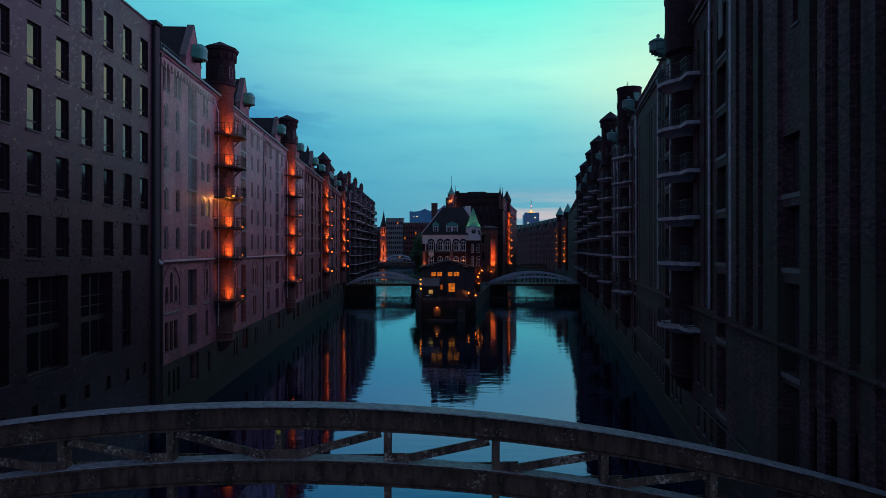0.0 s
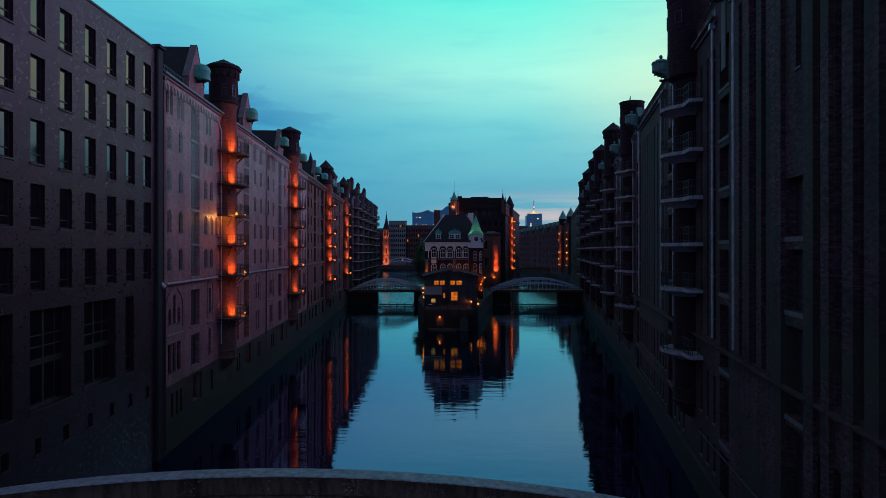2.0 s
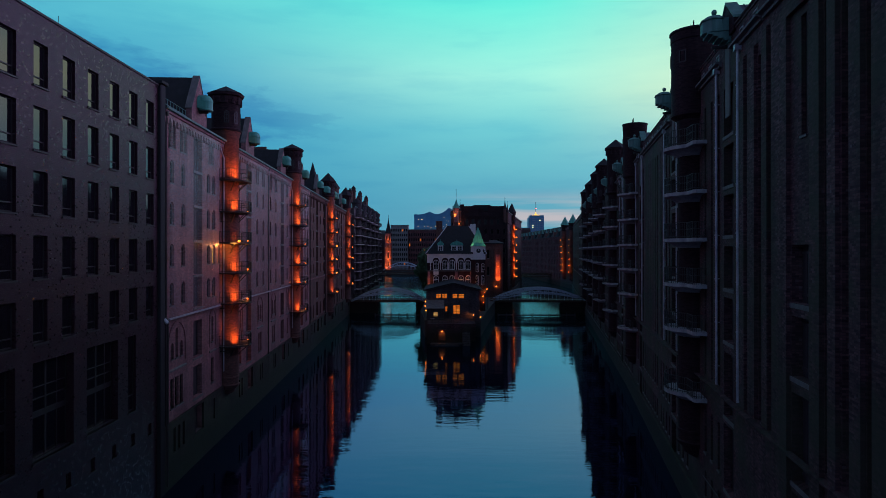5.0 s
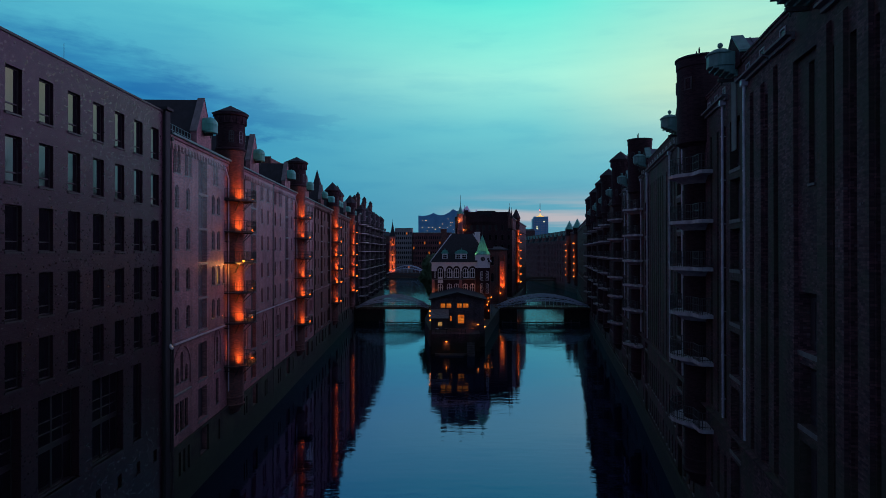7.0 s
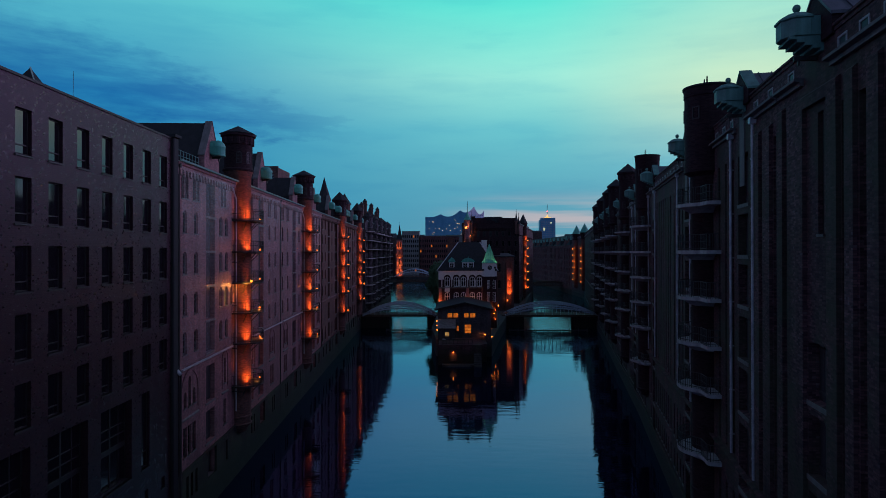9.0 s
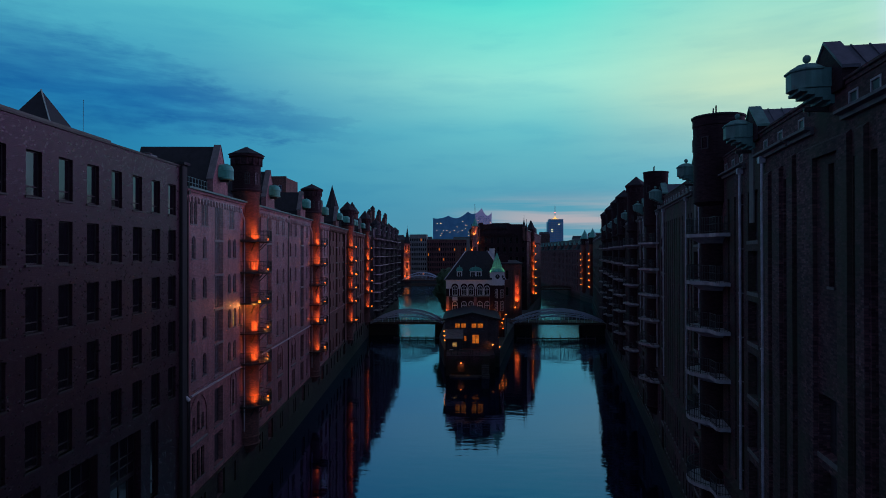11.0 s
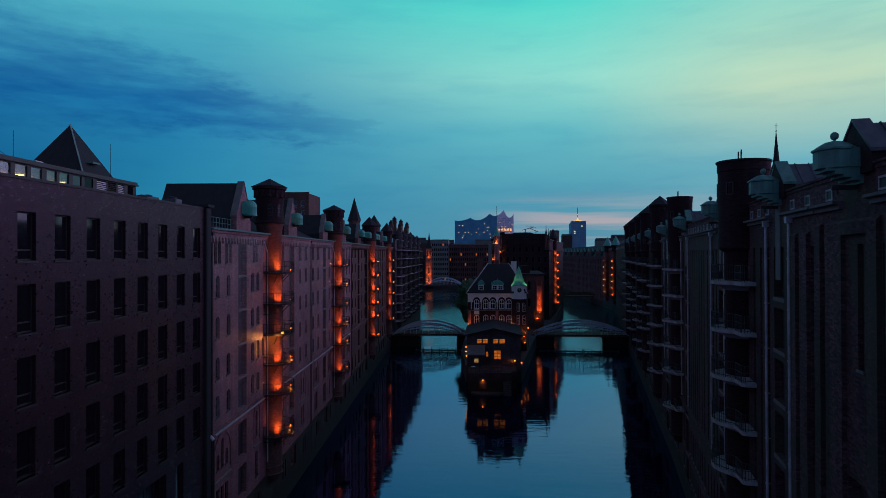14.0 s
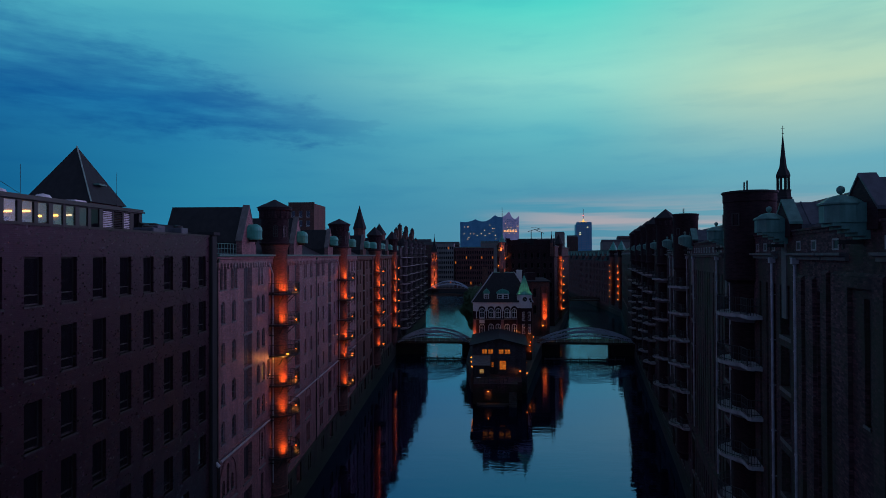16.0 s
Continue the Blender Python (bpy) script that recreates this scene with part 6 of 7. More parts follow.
for i in range(4):
    t = thing("cafe_table", "small dark cafe table on the terrace", "table", Matrix.Translation((-2.9 + 1.8 * i, 119.6 + 0.5 * (i % 2), 3.75)), "terrace tables")
    bm = bmesh.new()
    lathe(bm, [(0.38, 0.70), (0.40, 0.72), (0.40, 0.75), (0.38, 0.76)], 0, 0, 14)
    part("tabletop", bm, PALE if i == 0 else TIMBER, t)
    bm = bmesh.new()
    lathe(bm, [(0.25, 0.0), (0.25, 0.03), (0.04, 0.06), (0.04, 0.7)], 0, 0, 10)
    part("pedestal", bm, IRON, t)
for x, y, z in ((5.15, 126.6, 4.5), (6.55, 127.6, 3.95), (6.9, 139.0, 4.2), (8.05, 145.2, 6.9), (9.35, 151.0, 8.2), (-4.5, 126.3, 7.2), (-4.5, 126.3, 6.3), (-4.4, 126.3, 5.4)):
    if x > 0:
        bulb_at(x, y, z, 0.15, label="small orange quay lamp on a thin post", group="quay lamps", post=z - 3.4)
    else:
        bulb_at(x, y, z, 0.14)
    spot_lamp((x - 0.2, y - 0.1, z + 0.1), (x - 1.2 if x > 0 else x + 0.3, y + 0.5, z - 0.5), 40, (1.0, 0.26, 0.04), 130)


# ---- tree beside the mansion ----
def tree(x, y, base, height, spread, seed, label):
    rnd = random.Random(seed)
    t = thing("tree", label, "tree", Matrix.Translation((x, y, base)))
    bm = bmesh.new()
    lathe(bm, [(0.32, 0), (0.24, 1.0), (0.18, height * 0.45), (0.05, height * 0.85)], 0, 0, 9)
    for i in range(12):
        z = height * (0.25 + 0.05 * i)
        a = i * 2.4
        d = spread * rnd.uniform(0.5, 0.85)
        rod(bm, (0, 0, z), (d * math.cos(a), d * math.sin(a), z + height * 0.16), 0.05, 5)
    part("trunk", bm, BARK, t)
    verts, faces = [], []
    for i in range(11000):
        clump = Vector((rnd.gauss(0, 1), rnd.gauss(0, 1), rnd.gauss(0, 1))).normalized() * rnd.uniform(0.35, 1.0) ** 0.5
        bump = 0.78 + 0.32 * noise.noise(clump * 2.3 + Vector((seed, 0, 0)))
        c = Vector((clump.x * spread * bump, clump.y * spread * bump, height * 0.58 + clump.z * height * 0.46 * bump))
        u = Vector((rnd.uniform(-1, 1), rnd.uniform(-1, 1), rnd.uniform(-1, 1))).normalized() * rnd.uniform(0.16, 0.36)
        v = u.orthogonal() * rnd.uniform(0.5, 0.9)
        k = len(verts)
        verts += [c - u, c + v, c + u, c - v]
        faces.append((k, k + 1, k + 2, k + 3))
    me = bpy.data.meshes.new("crown")
    me.from_pydata([tuple(v) for v in verts], [], faces)
    me.materials.append(LEAF)
    part("crown", me, None, t)


tree(-5.7, 186.0, 3.4, 15.4, 4.6, 3, "tall dark leafy tree beside the brick mansion")
tree(-4.4, 198.0, 3.4, 15.5, 4.0, 8, "dark leafy tree behind the brick mansion")


# ---- arch bridges over the side canals ----
def arch_bridge(x0, x1, y, deck_z, rise, wide, label, panels=12, lattice=True, gap=None):
    paint = PAINT if lattice else STEEL
    b = thing("arch_bridge", label, "bridge", Matrix.Translation((0, y, 0)), "canal arch bridges")
    bm = bmesh.new()
    box(bm, x0, x1, -wide / 2, wide / 2, deck_z - 0.6, deck_z)
    part("deck", bm, STEEL, b)
    L, c = x1 - x0, (x0 + x1) / 2
    top = lambda x: deck_z - 0.3 + rise * (1 - ((x - c) / (L * 0.47)) ** 2)
    inner = lambda x: deck_z - 0.3 + rise * 0.62 * (1 - ((x - c) / (L * 0.47)) ** 2)
    for yy in (-wide / 2, wide / 2):
        for f, name, mat, d in ((top, "arch_rib", paint, 0.5), (inner, "inner_rib", paint, 0.3)):
            bm = bmesh.new()
            n = 28
            xs = [c - L * 0.47 + L * 0.94 * i / n for i in range(n + 1)]
            for xa, xb in zip(xs, xs[1:]):
                beam(bm, (xa, yy, f(xa)), (xb, yy, f(xb)), 0.35, d)
            part(name, bm, mat, b)
        bm = bmesh.new()
        for i in range(1, panels):
            x = c - L * 0.47 + L * 0.94 * i / panels
            beam(bm, (x, yy, deck_z), (x, yy, top(x)), 0.12, 0.12)
            xn = c - L * 0.47 + L * 0.94 * (i + 1) / panels
            if lattice and i < panels - 1:
                beam(bm, (x, yy, inner(x)), (xn, yy, top(xn)), 0.1, 0.1)
        part("lattice", bm, paint, b)
        bm = bmesh.new()
        for z in (deck_z + 0.5, deck_z + 1.0):
            beam(bm, (x0, yy * 1.1, z), (x1, yy * 1.1, z), 0.06, 0.06)
        n = int(L / 1.2)
        for i in range(n + 1):
            x = x0 + L * i / n
            box(bm, x - 0.03, x + 0.03, yy * 1.1 - 0.03, yy * 1.1 + 0.03, deck_z, deck_z + 1.0)
        part("railing", bm, IRON, b)
    gap = gap or (x0 + 0.1 * L, x1 - 0.1 * L)
    for xa, xb in ((x0 - 1.5, gap[0]), (gap[1], x1 + 1.5)):
        bm = bmesh.new()
        box(bm, xa, xb, -wide / 2 + 0.4, wide / 2 - 0.4, -1.5, deck_z - 0.6)
        part("abutment", bm, BRICK_DARK, b)
    return b


arch_bridge(-27.3, -5.9, 178.0, 3.7, 3.2, 7.0, "steel arch bridge with lattice ribs over a side canal", gap=(-19.3, -8.8))
arch_bridge(11.8, 39.5, 178.0, 3.7, 3.4, 7.0, "steel arch bridge with lattice ribs over a side canal", gap=(17.9, 31.9))
arch_bridge(34.0, 63.0, 338.0, 3.9, 1.5, 8.0, "low dark arch bridge far along the canal", lattice=False)
arch_bridge(-44.0, -14.0, 372.0, 4.0, 0.9, 8.0, "flat dark road bridge far along the canal", lattice=False)
arch_bridge(-47.0, -17.0, 455.0, 3.6, 5.6, 8.0, "far pale steel arch bridge with a high rib", panels=10, gap=(-45.0, -18.0))


# timber fender booms in the water before the side bridges
for xa, xb in ((-19.2, -6.5), (13.2, 33.5)):
    boom = thing("fender_boom", "dark timber fender boom on posts in the canal", "fender", Matrix.Translation((xa, 167.0, 0)), "fender booms")
    L = xb - xa
    for z in (0.18,):
        bm = bmesh.new()
        box(bm, 0, L, -0.14, 0.14, z, z + 0.32)
        part("waling", bm, TIMBER, boom)
    n = int(L / 2.1)
    for i in range(n + 1):
        bm = bmesh.new()
        lathe(bm, [(0.15, -1.5), (0.15, 0.78 + 0.10 * (i % 3)), (0.06, 0.9 + 0.10 * (i % 3))], 0, 0, 8)
        part("post", bm, TIMBER, boom, "", (L * i / n, -0.28, 0))


# ---- far blocks ----
def far_block(name, label, p, q, z1, cols, rows, w, h, first, step, brick, deep=18.0, lit=0.0, roof=1.2, roof_mat=None, seed=1, frame_mat=None):
    m, L = along(p, q)
    t = thing(name, label, "building", m)
    rnd = random.Random(seed)
    holes = []
    for i in range(cols):
        for j in range(rows):
            x = L * (i + 0.5) / cols
            holes.append((x - w / 2, x + w / 2, first + step * j, first + step * j + h, 0.0))
    bm = bmesh.new()
    facade(bm, L, -1.5, z1, holes)
    part("wall", bm, brick, t)
    bm = bmesh.new()
    box(bm, 0, L, 0.5, deep, -1.5, z1 - 0.2)
    part("body", bm, brick, t)
    for hh in holes:
        on = rnd.random() < lit
        window(t, hh[0], hh[2], w, h, 0, 0.2, "transom" if w < 2.5 else "cross", frame_mat or FRAME_DARK, ROOM if on else GLASS, sill=False)
    bm = bmesh.new()
    prism(bm, [(-0.2, z1), (deep, z1), (deep * 0.7, z1 + roof), (deep * 0.25, z1 + roof)], -0.2, L + 0.2)
    part("roof", bm, roof_mat or SLATE, t)
    return t, L


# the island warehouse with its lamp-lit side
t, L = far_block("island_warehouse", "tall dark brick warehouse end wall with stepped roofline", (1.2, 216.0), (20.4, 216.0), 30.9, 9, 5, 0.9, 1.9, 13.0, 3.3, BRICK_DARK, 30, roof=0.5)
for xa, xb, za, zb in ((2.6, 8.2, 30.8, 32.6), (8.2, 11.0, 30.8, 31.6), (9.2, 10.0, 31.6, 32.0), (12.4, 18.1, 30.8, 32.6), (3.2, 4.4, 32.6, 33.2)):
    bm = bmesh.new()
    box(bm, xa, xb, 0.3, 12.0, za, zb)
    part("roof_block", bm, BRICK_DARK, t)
bm = bmesh.new()
for i in range(26):
    box(bm, 4.4 + 0.52 * i, 4.65 + 0.52 * i, -0.18, 0.0, 28.3, 29.1)
prism(bm, [(-0.22, 29.1), (0.0, 29.1), (0.0, 29.4), (-0.22, 29.4)], 0, L)
part("dentil_band", bm, BRICK_DARK, t)
for xc, zt, r in ((1.7, 34.9, 1.05), (0.5, 31.8, 0.45), (3.0, 34.0, 0.4), (18.3, 34.6, 0.5), (19.1, 33.4, 0.45)):
    bm = bmesh.new()
    lathe(bm, [(r, 20.0 if r > 1 else 27.0), (r, zt - 3.4), (r * 1.25, zt - 3.3), (r * 1.25, zt - 3.0)], xc, -0.25, 8)
    tw = part("corner_turret", bm, BRICK_RED if r > 1 else BRICK_OLD, t)
    bm = bmesh.new()
    lathe(bm, [(r * 1.3, zt - 3.0), (r * 0.55, zt - 1.6), (0.04, zt)], xc, -0.25, 8)
    rod(bm, (xc, -0.25, zt - 0.1), (xc, -0.25, zt + (3.4 if r > 1 else 0.9)), 0.06)
    part("turret_spire", bm, COPPER if r > 1 else SLATE, tw)
for x, y, z, e in ((2.4, 214.4, 29.6, 260), (4.0, 215.2, 26.5, 130), (1.6, 215.2, 24.0, 110), (3.4, 214.4, 22.0, 80)):
    bulb_at(x, y, z, 0.14, BULB, "bright warm floodlight on a turret", "turret floodlights", reach=0.9)
    spot_lamp((x, y - 0.3, z - 0.5), (x, y + 0.8, z + 0.4), e * 2.0, (1.0, 0.30, 0.05), 120)
FAR_TOWER = dict(LEFT_TOWER, brick=BRICK_OLD, zd=27.0, z1=31.5, apex=35.0, lamps=(330,) * 7, levels=(7.6, 10.5, 13.4, 16.4, 19.3, 22.2, 25.1), door=60)
warehouse("dark brick island warehouse flank with orange-lit landings", (20.5, 216.5), (34.0, 292.0), dict(
    base_left, brick=BRICK_SOOT, rows=ROWS_LEFT[:4], windows=(219, 222, 226, 242, 247), twins=(), hatches=(229,), gables=(), hoods=(), towers=(235.0,), tower=FAR_TOWER, eave=30.5), back=18)
# left bank beyond the bridge
warehouse("dark warehouse with close rows of landings and ornate chimneys", (-27.0, 181.5), (-28.4, 262.0), dict(
    base_left, brick=BRICK_GREY, rows=ROWS_LEFT[:5], windows=tuple(range(184, 262, 5)), twins=(), hatches=(), gables=(), hoods=(), towers=(188, 202, 217, 232, 248), bands=(8.4, 15.5, 21.7), band_mat=BRICK_GREY, eave=30.0,
    tower=dict(LEFT_TOWER, brick=BRICK_GREY, drum=BRICK_GREY, zd=28.0, z1=31.5, apex=33.0, br=6.0, bo=2.1, slab=SLAB, lamps=None, levels=(6.2, 8.8, 11.4, 14.0, 16.6, 19.2, 21.8, 24.4, 27.0))))
for i, y in enumerate((186, 189, 197, 200, 211, 214, 217, 229, 233, 246)):
    bm = bmesh.new()
    z = 33.5 + 1.6 * ((i * 7) % 3)
    box(bm, -0.6, 0.6, -0.6, 0.6, 29.5, z)
    box(bm, -0.75, 0.75, -0.75, 0.75, z - 1.1, z - 0.7)
    ch = solid("chimney", bm, BRICK_OLD, "ornate brick chimney stack on a warehouse roof", "chimney", Matrix.Translation((-29.2 - 0.02 * (y - 186), y, 0)), "warehouse chimneys")
    bm = bmesh.new()
    lathe(bm, [(0.75, z), (0.6, z + 0.35), (0.3, z + 0.6), (0.25, z + 0.9)], 0, 0, 8)
    part("chimney_cap", bm, SLATE, ch)
# right bank beyond the bridge
FAR_RIGHT = dict(FAR_TOWER, door=-50, br=2.1, levels=FAR_TOWER["levels"][:6], zd=26.5, z1=29.5, apex=33.6, r=1.6, rd=1.9, lamps=(420,) * 6, roof_mat=COPPER)
far_rows = ((22.2, 24.2, 1.0, 0), (18.9, 20.9, 1.0, 0), (15.9, 17.7, 1.0, 0), (12.9, 14.7, 1.0, 0), (9.9, 11.5, 1.0, 0))
warehouse("dark brick warehouse row along the far canal", (56.4, 286.0), (38.7, 180.0), dict(
    base_right, rows=far_rows, windows=tuple(range(186, 276, 6)), hatches=(), gables=(), hoods=(), towers=(280.0,), tower=FAR_RIGHT, eave=29.0))
warehouse("dark brick warehouse head with orange-lit landings under copper roofs", (55.6, 312.0), (56.4, 286.3), dict(
    base_right, rows=far_rows, windows=(290.0, 295.0, 308.0), hatches=(), gables=(), hoods=(), towers=(301.5,), tower=FAR_RIGHT, eave=27.0))
t, L = far_block("canal_warehouse_row", "long red brick warehouse row with copper dormers along the canal", (49.0, 490.0), (55.6, 312.2), 24.4, 44, 6, 1.3, 2.5, 3.6, 3.4, BRICK_FAR, 22, roof=5.6)
for i in range(16):
    x = 5.0 + 11.2 * i
    pts = [(x - 1.6, 24.4), (x + 1.6, 24.4), (x + 1.6, 25.6), (x, 27.8), (x - 1.6, 25.6)]
    bm = bmesh.new()
    f = [bm.verts.new((a, -0.15, z)) for a, z in pts]
    g = [bm.verts.new((a, 5.0, z)) for a, z in pts]
    bm.faces.new(f)
    for k in range(5):
        bm.faces.new((f[k], f[(k + 1) % 5], g[(k + 1) % 5], g[k]))
    dormer = part("dormer", bm, SLATE if i % 2 else BRICK_OLD, t)
    bm = bmesh.new()
    lathe(bm, [(1.0, 27.0), (0.5, 28.0), (0.03, 29.2)], x, 0.6, 4, math.pi / 4)
    part("dormer_cap", bm, COPPER_DARK, dormer)
far_block("office_block", "grey far office block with rows of windows", (-43.5, 482.0), (-30.5, 482.0), 36.5, 8, 8, 1.0, 2.0, 6.0, 3.7, CONCRETE, 14, 0.06, 0.6, seed=4)
far_block("brick_block", "long dark brick far block with a few lit windows", (-30.0, 484.0), (0.0, 484.0), 33.0, 18, 7, 0.9, 2.2, 5.0, 3.9, BRICK_FAR, 16, 0.03, 0.8, seed=9)
# the lit clock-tower-like gatehouse
gate = thing("gate_tower", "slim brick tower lit orange with a pointed slate roof", "tower", Matrix.Translation((-43.2, 460.0, 0)))
bm = bmesh.new()
facade(bm, 4.0, 0, 29.6, [(0.55, 1.55, 24.6, 28.4, 0.5), (2.45, 3.45, 24.6, 28.4, 0.5), (1.5, 2.5, 12.0, 16.0, 0.5), (1.5, 2.5, 5.0, 9.0, 0.5)], thick=0.6)
bmesh.ops.translate(bm, vec=(-2.0, -2.2, 0), verts=bm.verts[:])
shaft = part("shaft", bm, BRICK_RED, gate)
bm = bmesh.new()
box(bm, -1.98, 1.98, -1.6, 2.0, 0, 29.6)
part("core", bm, BRICK_DARK, gate)
for z, o in ((10.4, 0.3), (17.2, 0.35), (23.6, 0.45), (29.6, 0.5)):
    bm = bmesh.new()
    box(bm, -2.0 - o, 2.0 + o, -2.2 - o, 2.2, z, z + 0.5)
    part("string_course", bm, BRICK_OLD, shaft)
for x in (-2.3, 2.3):
    bm = bmesh.new()
    box(bm, x - 0.4, x + 0.4, -2.5, -1.6, 0, 21.5)
    lathe(bm, [(0.55, 21.5), (0.03, 24.0)], x, -2.05, 4, math.pi / 4)
    part("buttress", bm, BRICK_OLD, shaft)
bm = bmesh.new()
f = [bm.verts.new((x, -2.75, z)) for x, z in ((-1.9, 17.7), (1.9, 17.7), (0, 22.6))]
g = [bm.verts.new((x, -2.0, z)) for x, z in ((-1.9, 17.7), (1.9, 17.7), (0, 22.6))]
bm.faces.new(f)
for i in range(3):
    bm.faces.new((f[i], f[(i + 1) % 3], g[(i + 1) % 3], g[i]))
part("gable", bm, BRICK_OLD, shaft)
bm = bmesh.new()
lathe(bm, [(3.3, 30.1), (1.5, 34.6), (0.05, 41.2)], 0, 0, 4, math.pi / 4)
rod(bm, (0, 0, 41.0), (0, 0, 43.0), 0.08)
part("spire", bm, SLATE, gate)
bm = bmesh.new()
box(bm, -8, -2.7, 0.0, 9, 0, 20.0)
prism(bm, [(0.0, 20.0), (9.0, 20.0), (4.5, 25.0)], -8, -2.7)
part("side_house", bm, BRICK_DARK, gate)
for x, z in ((-44.6, 3.6), (-41.8, 3.6)):
    bulb_at(x, 457.0, z + 2.5, 0.25, BULB, "orange floodlight at the foot of a slim tower", "tower floodlights", reach=0.9)
for z, e in ((5.0, 1500), (11.0, 900), (17.0, 420), (24.0, 700)):
    bulb_at(-43.2, 456.6, z, 0.16, BULB, "orange floodlight on a slim tower", "tower floodlights", reach=1.7)
    spot_lamp((-43.2, 453.5, z - 1.0), (-43.2, 458.0, z + 1.2), e * 3.0, (1.0, 0.25, 0.03), 70)

# ---- skyline ----
# distant haze is put into this lighter blue base colour
FACET = plain("hazed blue facade glass", (0.05, 0.22, 0.40), (0.10, 0.32, 0.50), 0.4, scale=0.05)
# paler, rosier copy: the reflected dusk glow is painted into the colour
FACET_WARM = plain("facade glass with rosy glow painted in", (0.16, 0.24, 0.36), (0.30, 0.34, 0.44), 0.35, scale=0.05)
hall = thing("concert_hall", "distant glass concert hall with a wave-shaped roof", "building", Matrix.Translation((0, 2000.0, 0)))


PEAKS = ((-106, 133), (-57, 141), (4, 154), (49, 167), (82, 156))


def crest(x):
    for (xa, za), (xb, zb) in zip(PEAKS, PEAKS[1:]):
        if x <= xb:
            f = (x - xa) / (xb - xa)
            return za + (zb - za) * f - (22 if xa > -100 else 7) * 4 * f * (1 - f) * (0.8 if xb > 60 else 0.6)
    return PEAKS[-1][1]


for name, x0, x1, y0, y1 in (("east_face", -106.0, 28.5, 0.0, 0.0), ("north_face", 28.5, 82.0, 0.0, 60.0)):
    bm = bmesh.new()
    n = 30
    up = [(x0 + (x1 - x0) * i / n, y0 + (y1 - y0) * i / n, crest(x0 + (x1 - x0) * i / n)) for i in range(n + 1)]
    for (xa, ya, za), (xb, yb, zb) in zip(up, up[1:]):
        bm.faces.new([bm.verts.new(c) for c in ((xa, ya, 0), (xb, yb, 0), (xb, yb, zb), (xa, ya, za))])
        bm.faces.new([bm.verts.new(c) for c in ((xa, ya, za), (xb, yb, zb), (xb, yb + 70, zb - 14), (xa, ya + 70, za - 14))])
    part(name, bm, FACET if name == "east_face" else FACET_WARM, hall)
rnd = random.Random(5)
def pane_box(w, h):
    """A thin pane, w by h, standing just before a far facade."""
    bm = bmesh.new()
    box(bm, -w / 2, w / 2, -0.6, -0.2, -h / 2, h / 2)
    return bm


pane = mesh_of("lit_window", pane_box(2.4, 1.8), glow_material("far lit window", (1.0, 0.62, 0.25), 1.1))
for i in range(20):
    part("lit_window", pane, None, hall, "", (rnd.uniform(-95, 10), 0, 78 + 5.5 * rnd.randrange(9)))
for i in range(16):
    part("lit_window", pane, None, hall, "", (34 + 3.0 * i, 2 + 3.3 * i, 96 + 6.0 * rnd.randrange(6)))
strip = mesh_of("lit_band", pane_box(8.4, 4.6), glow_material("far foyer light", (1.0, 0.42, 0.16), 1.3))
for i in range(5):
    part("lit_band", strip, None, hall, "warm lit foyer windows", (34.5 + 9.4 * i, 4.5 + 10.5 * i, 103.0 + 0.6 * (i % 2))).rotation_euler = (0, 0, math.atan2(60.0, 53.5))
for i in range(9):
    for j in range(6):
        if (i * 5 + j * 3) % 4:
            bm = bmesh.new()
            box(bm, 32.0 + 5.4 * i, 34.2 + 5.4 * i, -0.9 + 6.05 * i + 3.6, 6.05 * i + 3.7, 110.0 + 5.6 * j, 112.6 + 5.6 * j)
            if 115.0 + 5.6 * j < crest(33.0 + 5.4 * i):
                part("window", bm, FACET, hall)
            else:
                bm.free()
bm = bmesh.new()
rod(bm, (27.0, 10, 140), (27.0, 10, 178), 0.7)
part("roof_mast", bm, IRON, hall)
tv = thing("office_tower", "distant office tower with a lit crown and mast", "tower", Matrix.Translation((281.0, 2000.0, 0)))
bm = bmesh.new()
box(bm, -24, 24, 0, 40, 0, 122)
box(bm, -20, 24, 2, 38, 122, 129)
part("shaft", bm, FACET, tv)
for i in range(6):
    for j in range(14):
        bm = bmesh.new()
        box(bm, -21.5 + 7.4 * i, -16.5 + 7.4 * i, -0.5, -0.1, 44.0 + 5.6 * j, 47.2 + 5.6 * j)
        lit = (i, j) in ((1, 9), (4, 12), (1, 8))
        part("window", bm, glow_material("pale tower light", (0.75, 0.80, 0.45), 0.8) if lit else FACET_WARM, tv, "window lit from inside" if lit else "")
bm = bmesh.new()
box(bm, -11, 11, 5, 30, 129, 130.6)
lathe(bm, [(5.5, 130.6), (4.5, 133), (2.0, 134), (0.9, 140)], 0, 15, 10)
part("crown", bm, glow_material("lit tower crown", (1.0, 0.55, 0.12), 1.2), tv, "lit golden crown")
bm = bmesh.new()
rod(bm, (0, 15, 141), (0, 15, 172), 0.9)
part("mast", bm, IRON, tv)
bm = bmesh.new()
lathe(bm, [(0.3, 149), (1.6, 150.5), (0.3, 152)], 0, 15, 8)
part("beacon", bm, glow_material("red beacon", (1.0, 0.08, 0.08), 6.0), tv, "red beacon light")
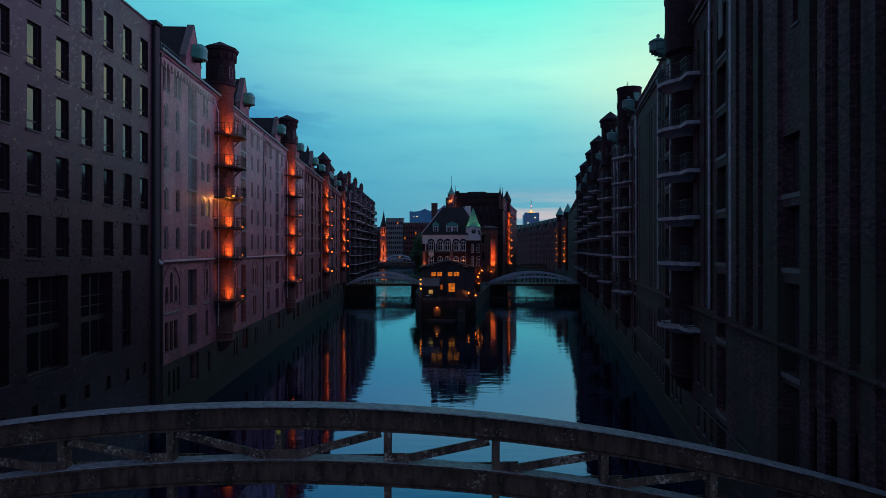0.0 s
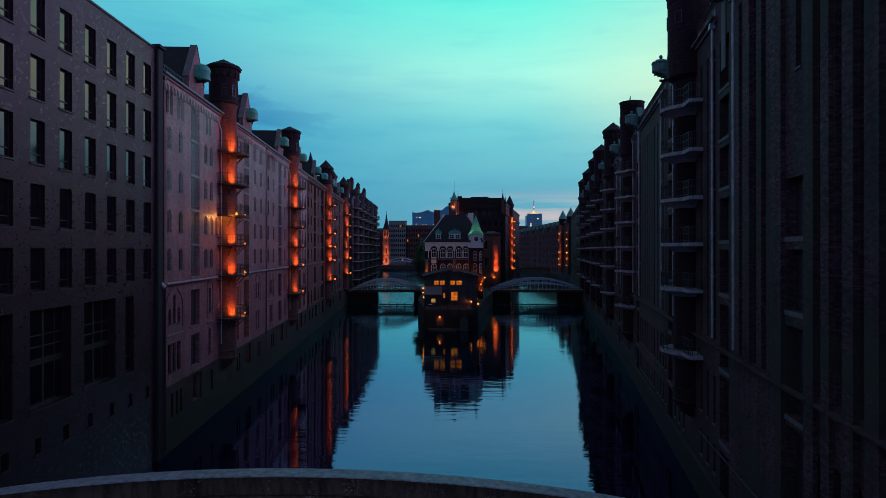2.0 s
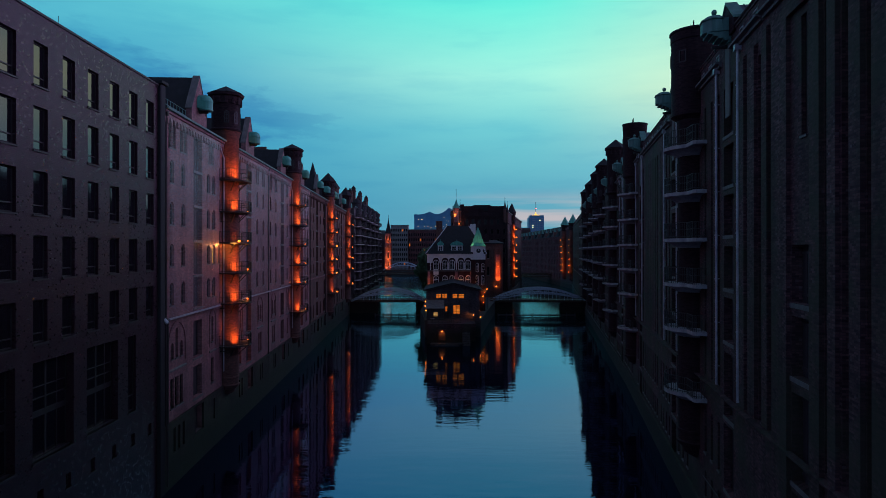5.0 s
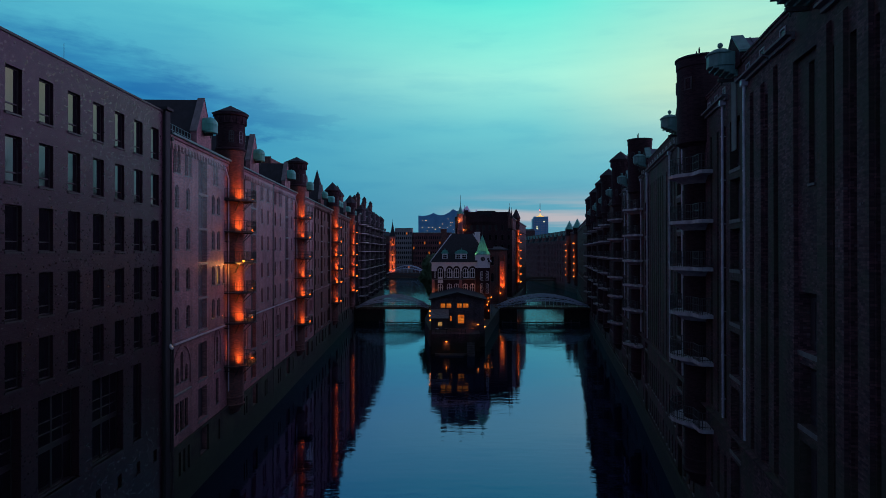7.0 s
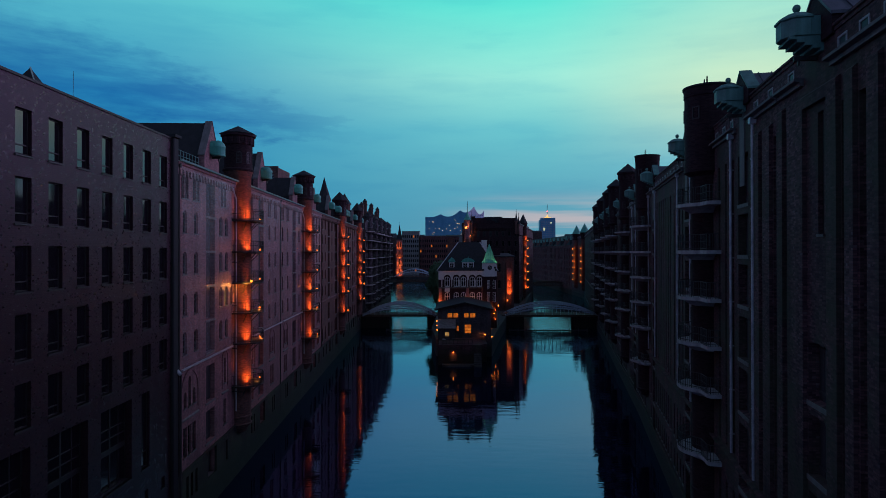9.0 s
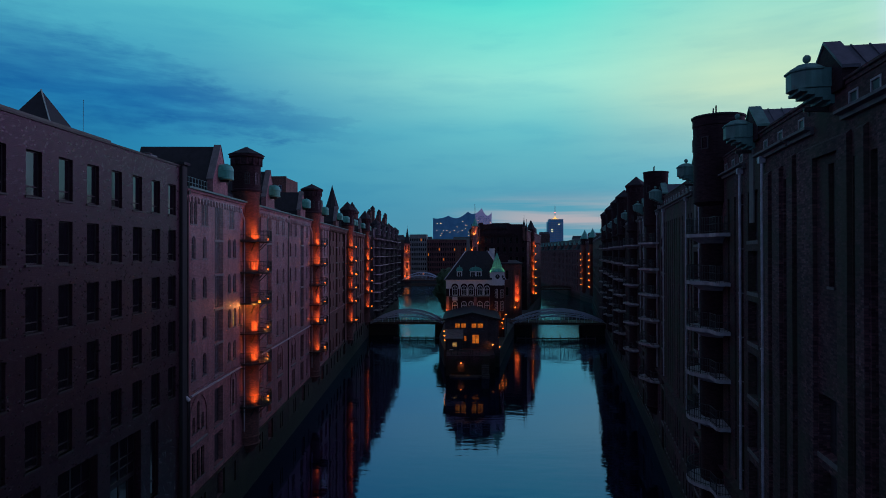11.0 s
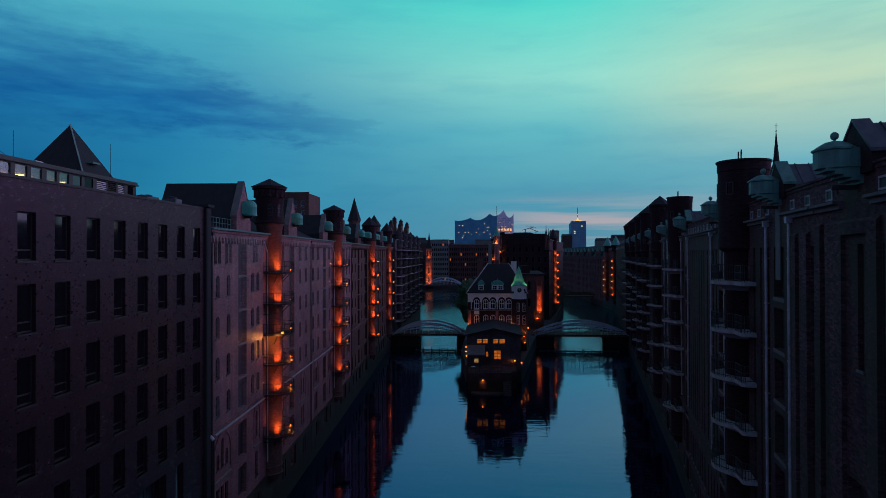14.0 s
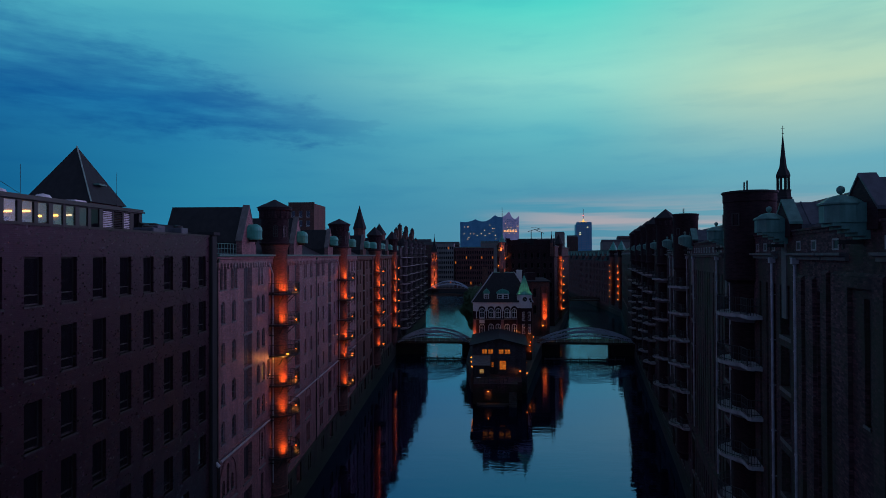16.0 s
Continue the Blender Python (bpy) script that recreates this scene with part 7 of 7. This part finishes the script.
for k, (x, y, w, h) in enumerate(((156, 1500, 20, 78), (210, 1700, 26, 74), (120, 1500, 60, 60), (330, 1600, 40, 70), (430, 1700, 70, 66), (-180, 1500, 60, 60), (20, 1200, 90, 50), (-90, 1000, 70, 44), (260, 1300, 80, 52))):
    t = thing("city_block", "distant dark city block against the dusk sky", "building", Matrix.Translation((x, y, 0)), "distant city blocks")
    bm = bmesh.new()
    box(bm, -w / 2, w / 2, 0, 30, 0, h)
    part("body", bm, BRICK_SOOT if k % 2 else STONE, t)
    bm = bmesh.new()
    prism(bm, [(0, h), (30, h), (15, h + 4 + k % 3)], -w / 2, w / 2)
    part("roof", bm, SLATE, t)
for x, y, h, lean in ((-232, 1500, 78, 16), (-205, 1500, 74, -14), (88, 1500, 84, 20), (112, 1500, 80, -14)):
    t = thing("harbour_crane", "distant slewing crane with a thin jib", "crane", Matrix.Translation((x, y, 0)), "distant cranes")
    bm = bmesh.new()
    beam(bm, (0, 0, 0), (0, 0, h), 1.6, 1.6)
    part("mast", bm, IRON, t)
    bm = bmesh.new()
    beam(bm, (-lean * 0.4, 0, h - 2), (lean, 0, h + 6), 1.2, 1.2)
    beam(bm, (0, 0, h + 8), (lean, 0, h + 6), 0.5, 0.5)
    part("jib", bm, IRON, t)
# church spire beyond the right roofs
church = thing("church_steeple", "slender dark church steeple with an open lantern", "steeple", Matrix.Translation((198.0, 450.0, 0)))
bm = bmesh.new()
box(bm, -7, 7, -7, 7, 3, 62)
part("tower", bm, BRICK_OLD, church)
bm = bmesh.new()
lathe(bm, [(5.9, 60), (5.9, 66), (5.2, 66.4), (4.9, 70), (5.3, 70.3), (5.3, 71.3)], 0, 0, 8)
part("dome", bm, SLATE, church)
bm = bmesh.new()
for i in range(8):
    a = 2 * math.pi * i / 8
    beam(bm, (3.6 * math.cos(a), 3.6 * math.sin(a), 71.0), (3.6 * math.cos(a), 3.6 * math.sin(a), 80.0), 1.2, 1.2)
part("lantern_posts", bm, SLATE, church)
bm = bmesh.new()
lathe(bm, [(4.6, 79.8), (4.8, 81), (4.2, 83.0), (2.6, 86.5), (2.1, 90), (1.2, 99), (0.25, 109)], 0, 0, 8)
part("spire", bm, SLATE, church)
bm = bmesh.new()
rod(bm, (0, 0, 108.5), (0, 0, 115.5), 0.2)
lathe(bm, [(0.05, 109.3), (0.7, 110), (0.05, 110.7)], 0, 0, 8)
beam(bm, (-1.1, 0, 113.6), (1.1, 0, 113.6), 0.2, 0.2)
part("cross", bm, IRON, church)

# the one bright lamp before the first stair tower
bulb_at(-19.55, 59.0, 18.25, 0.14, BULB_WARM, "bright yellow work lamp on an iron landing", "work lamps", reach=0.8)
point_lamp((-19.75, 58.4, 17.9), 105, (1.0, 0.36, 0.06), 0.15)
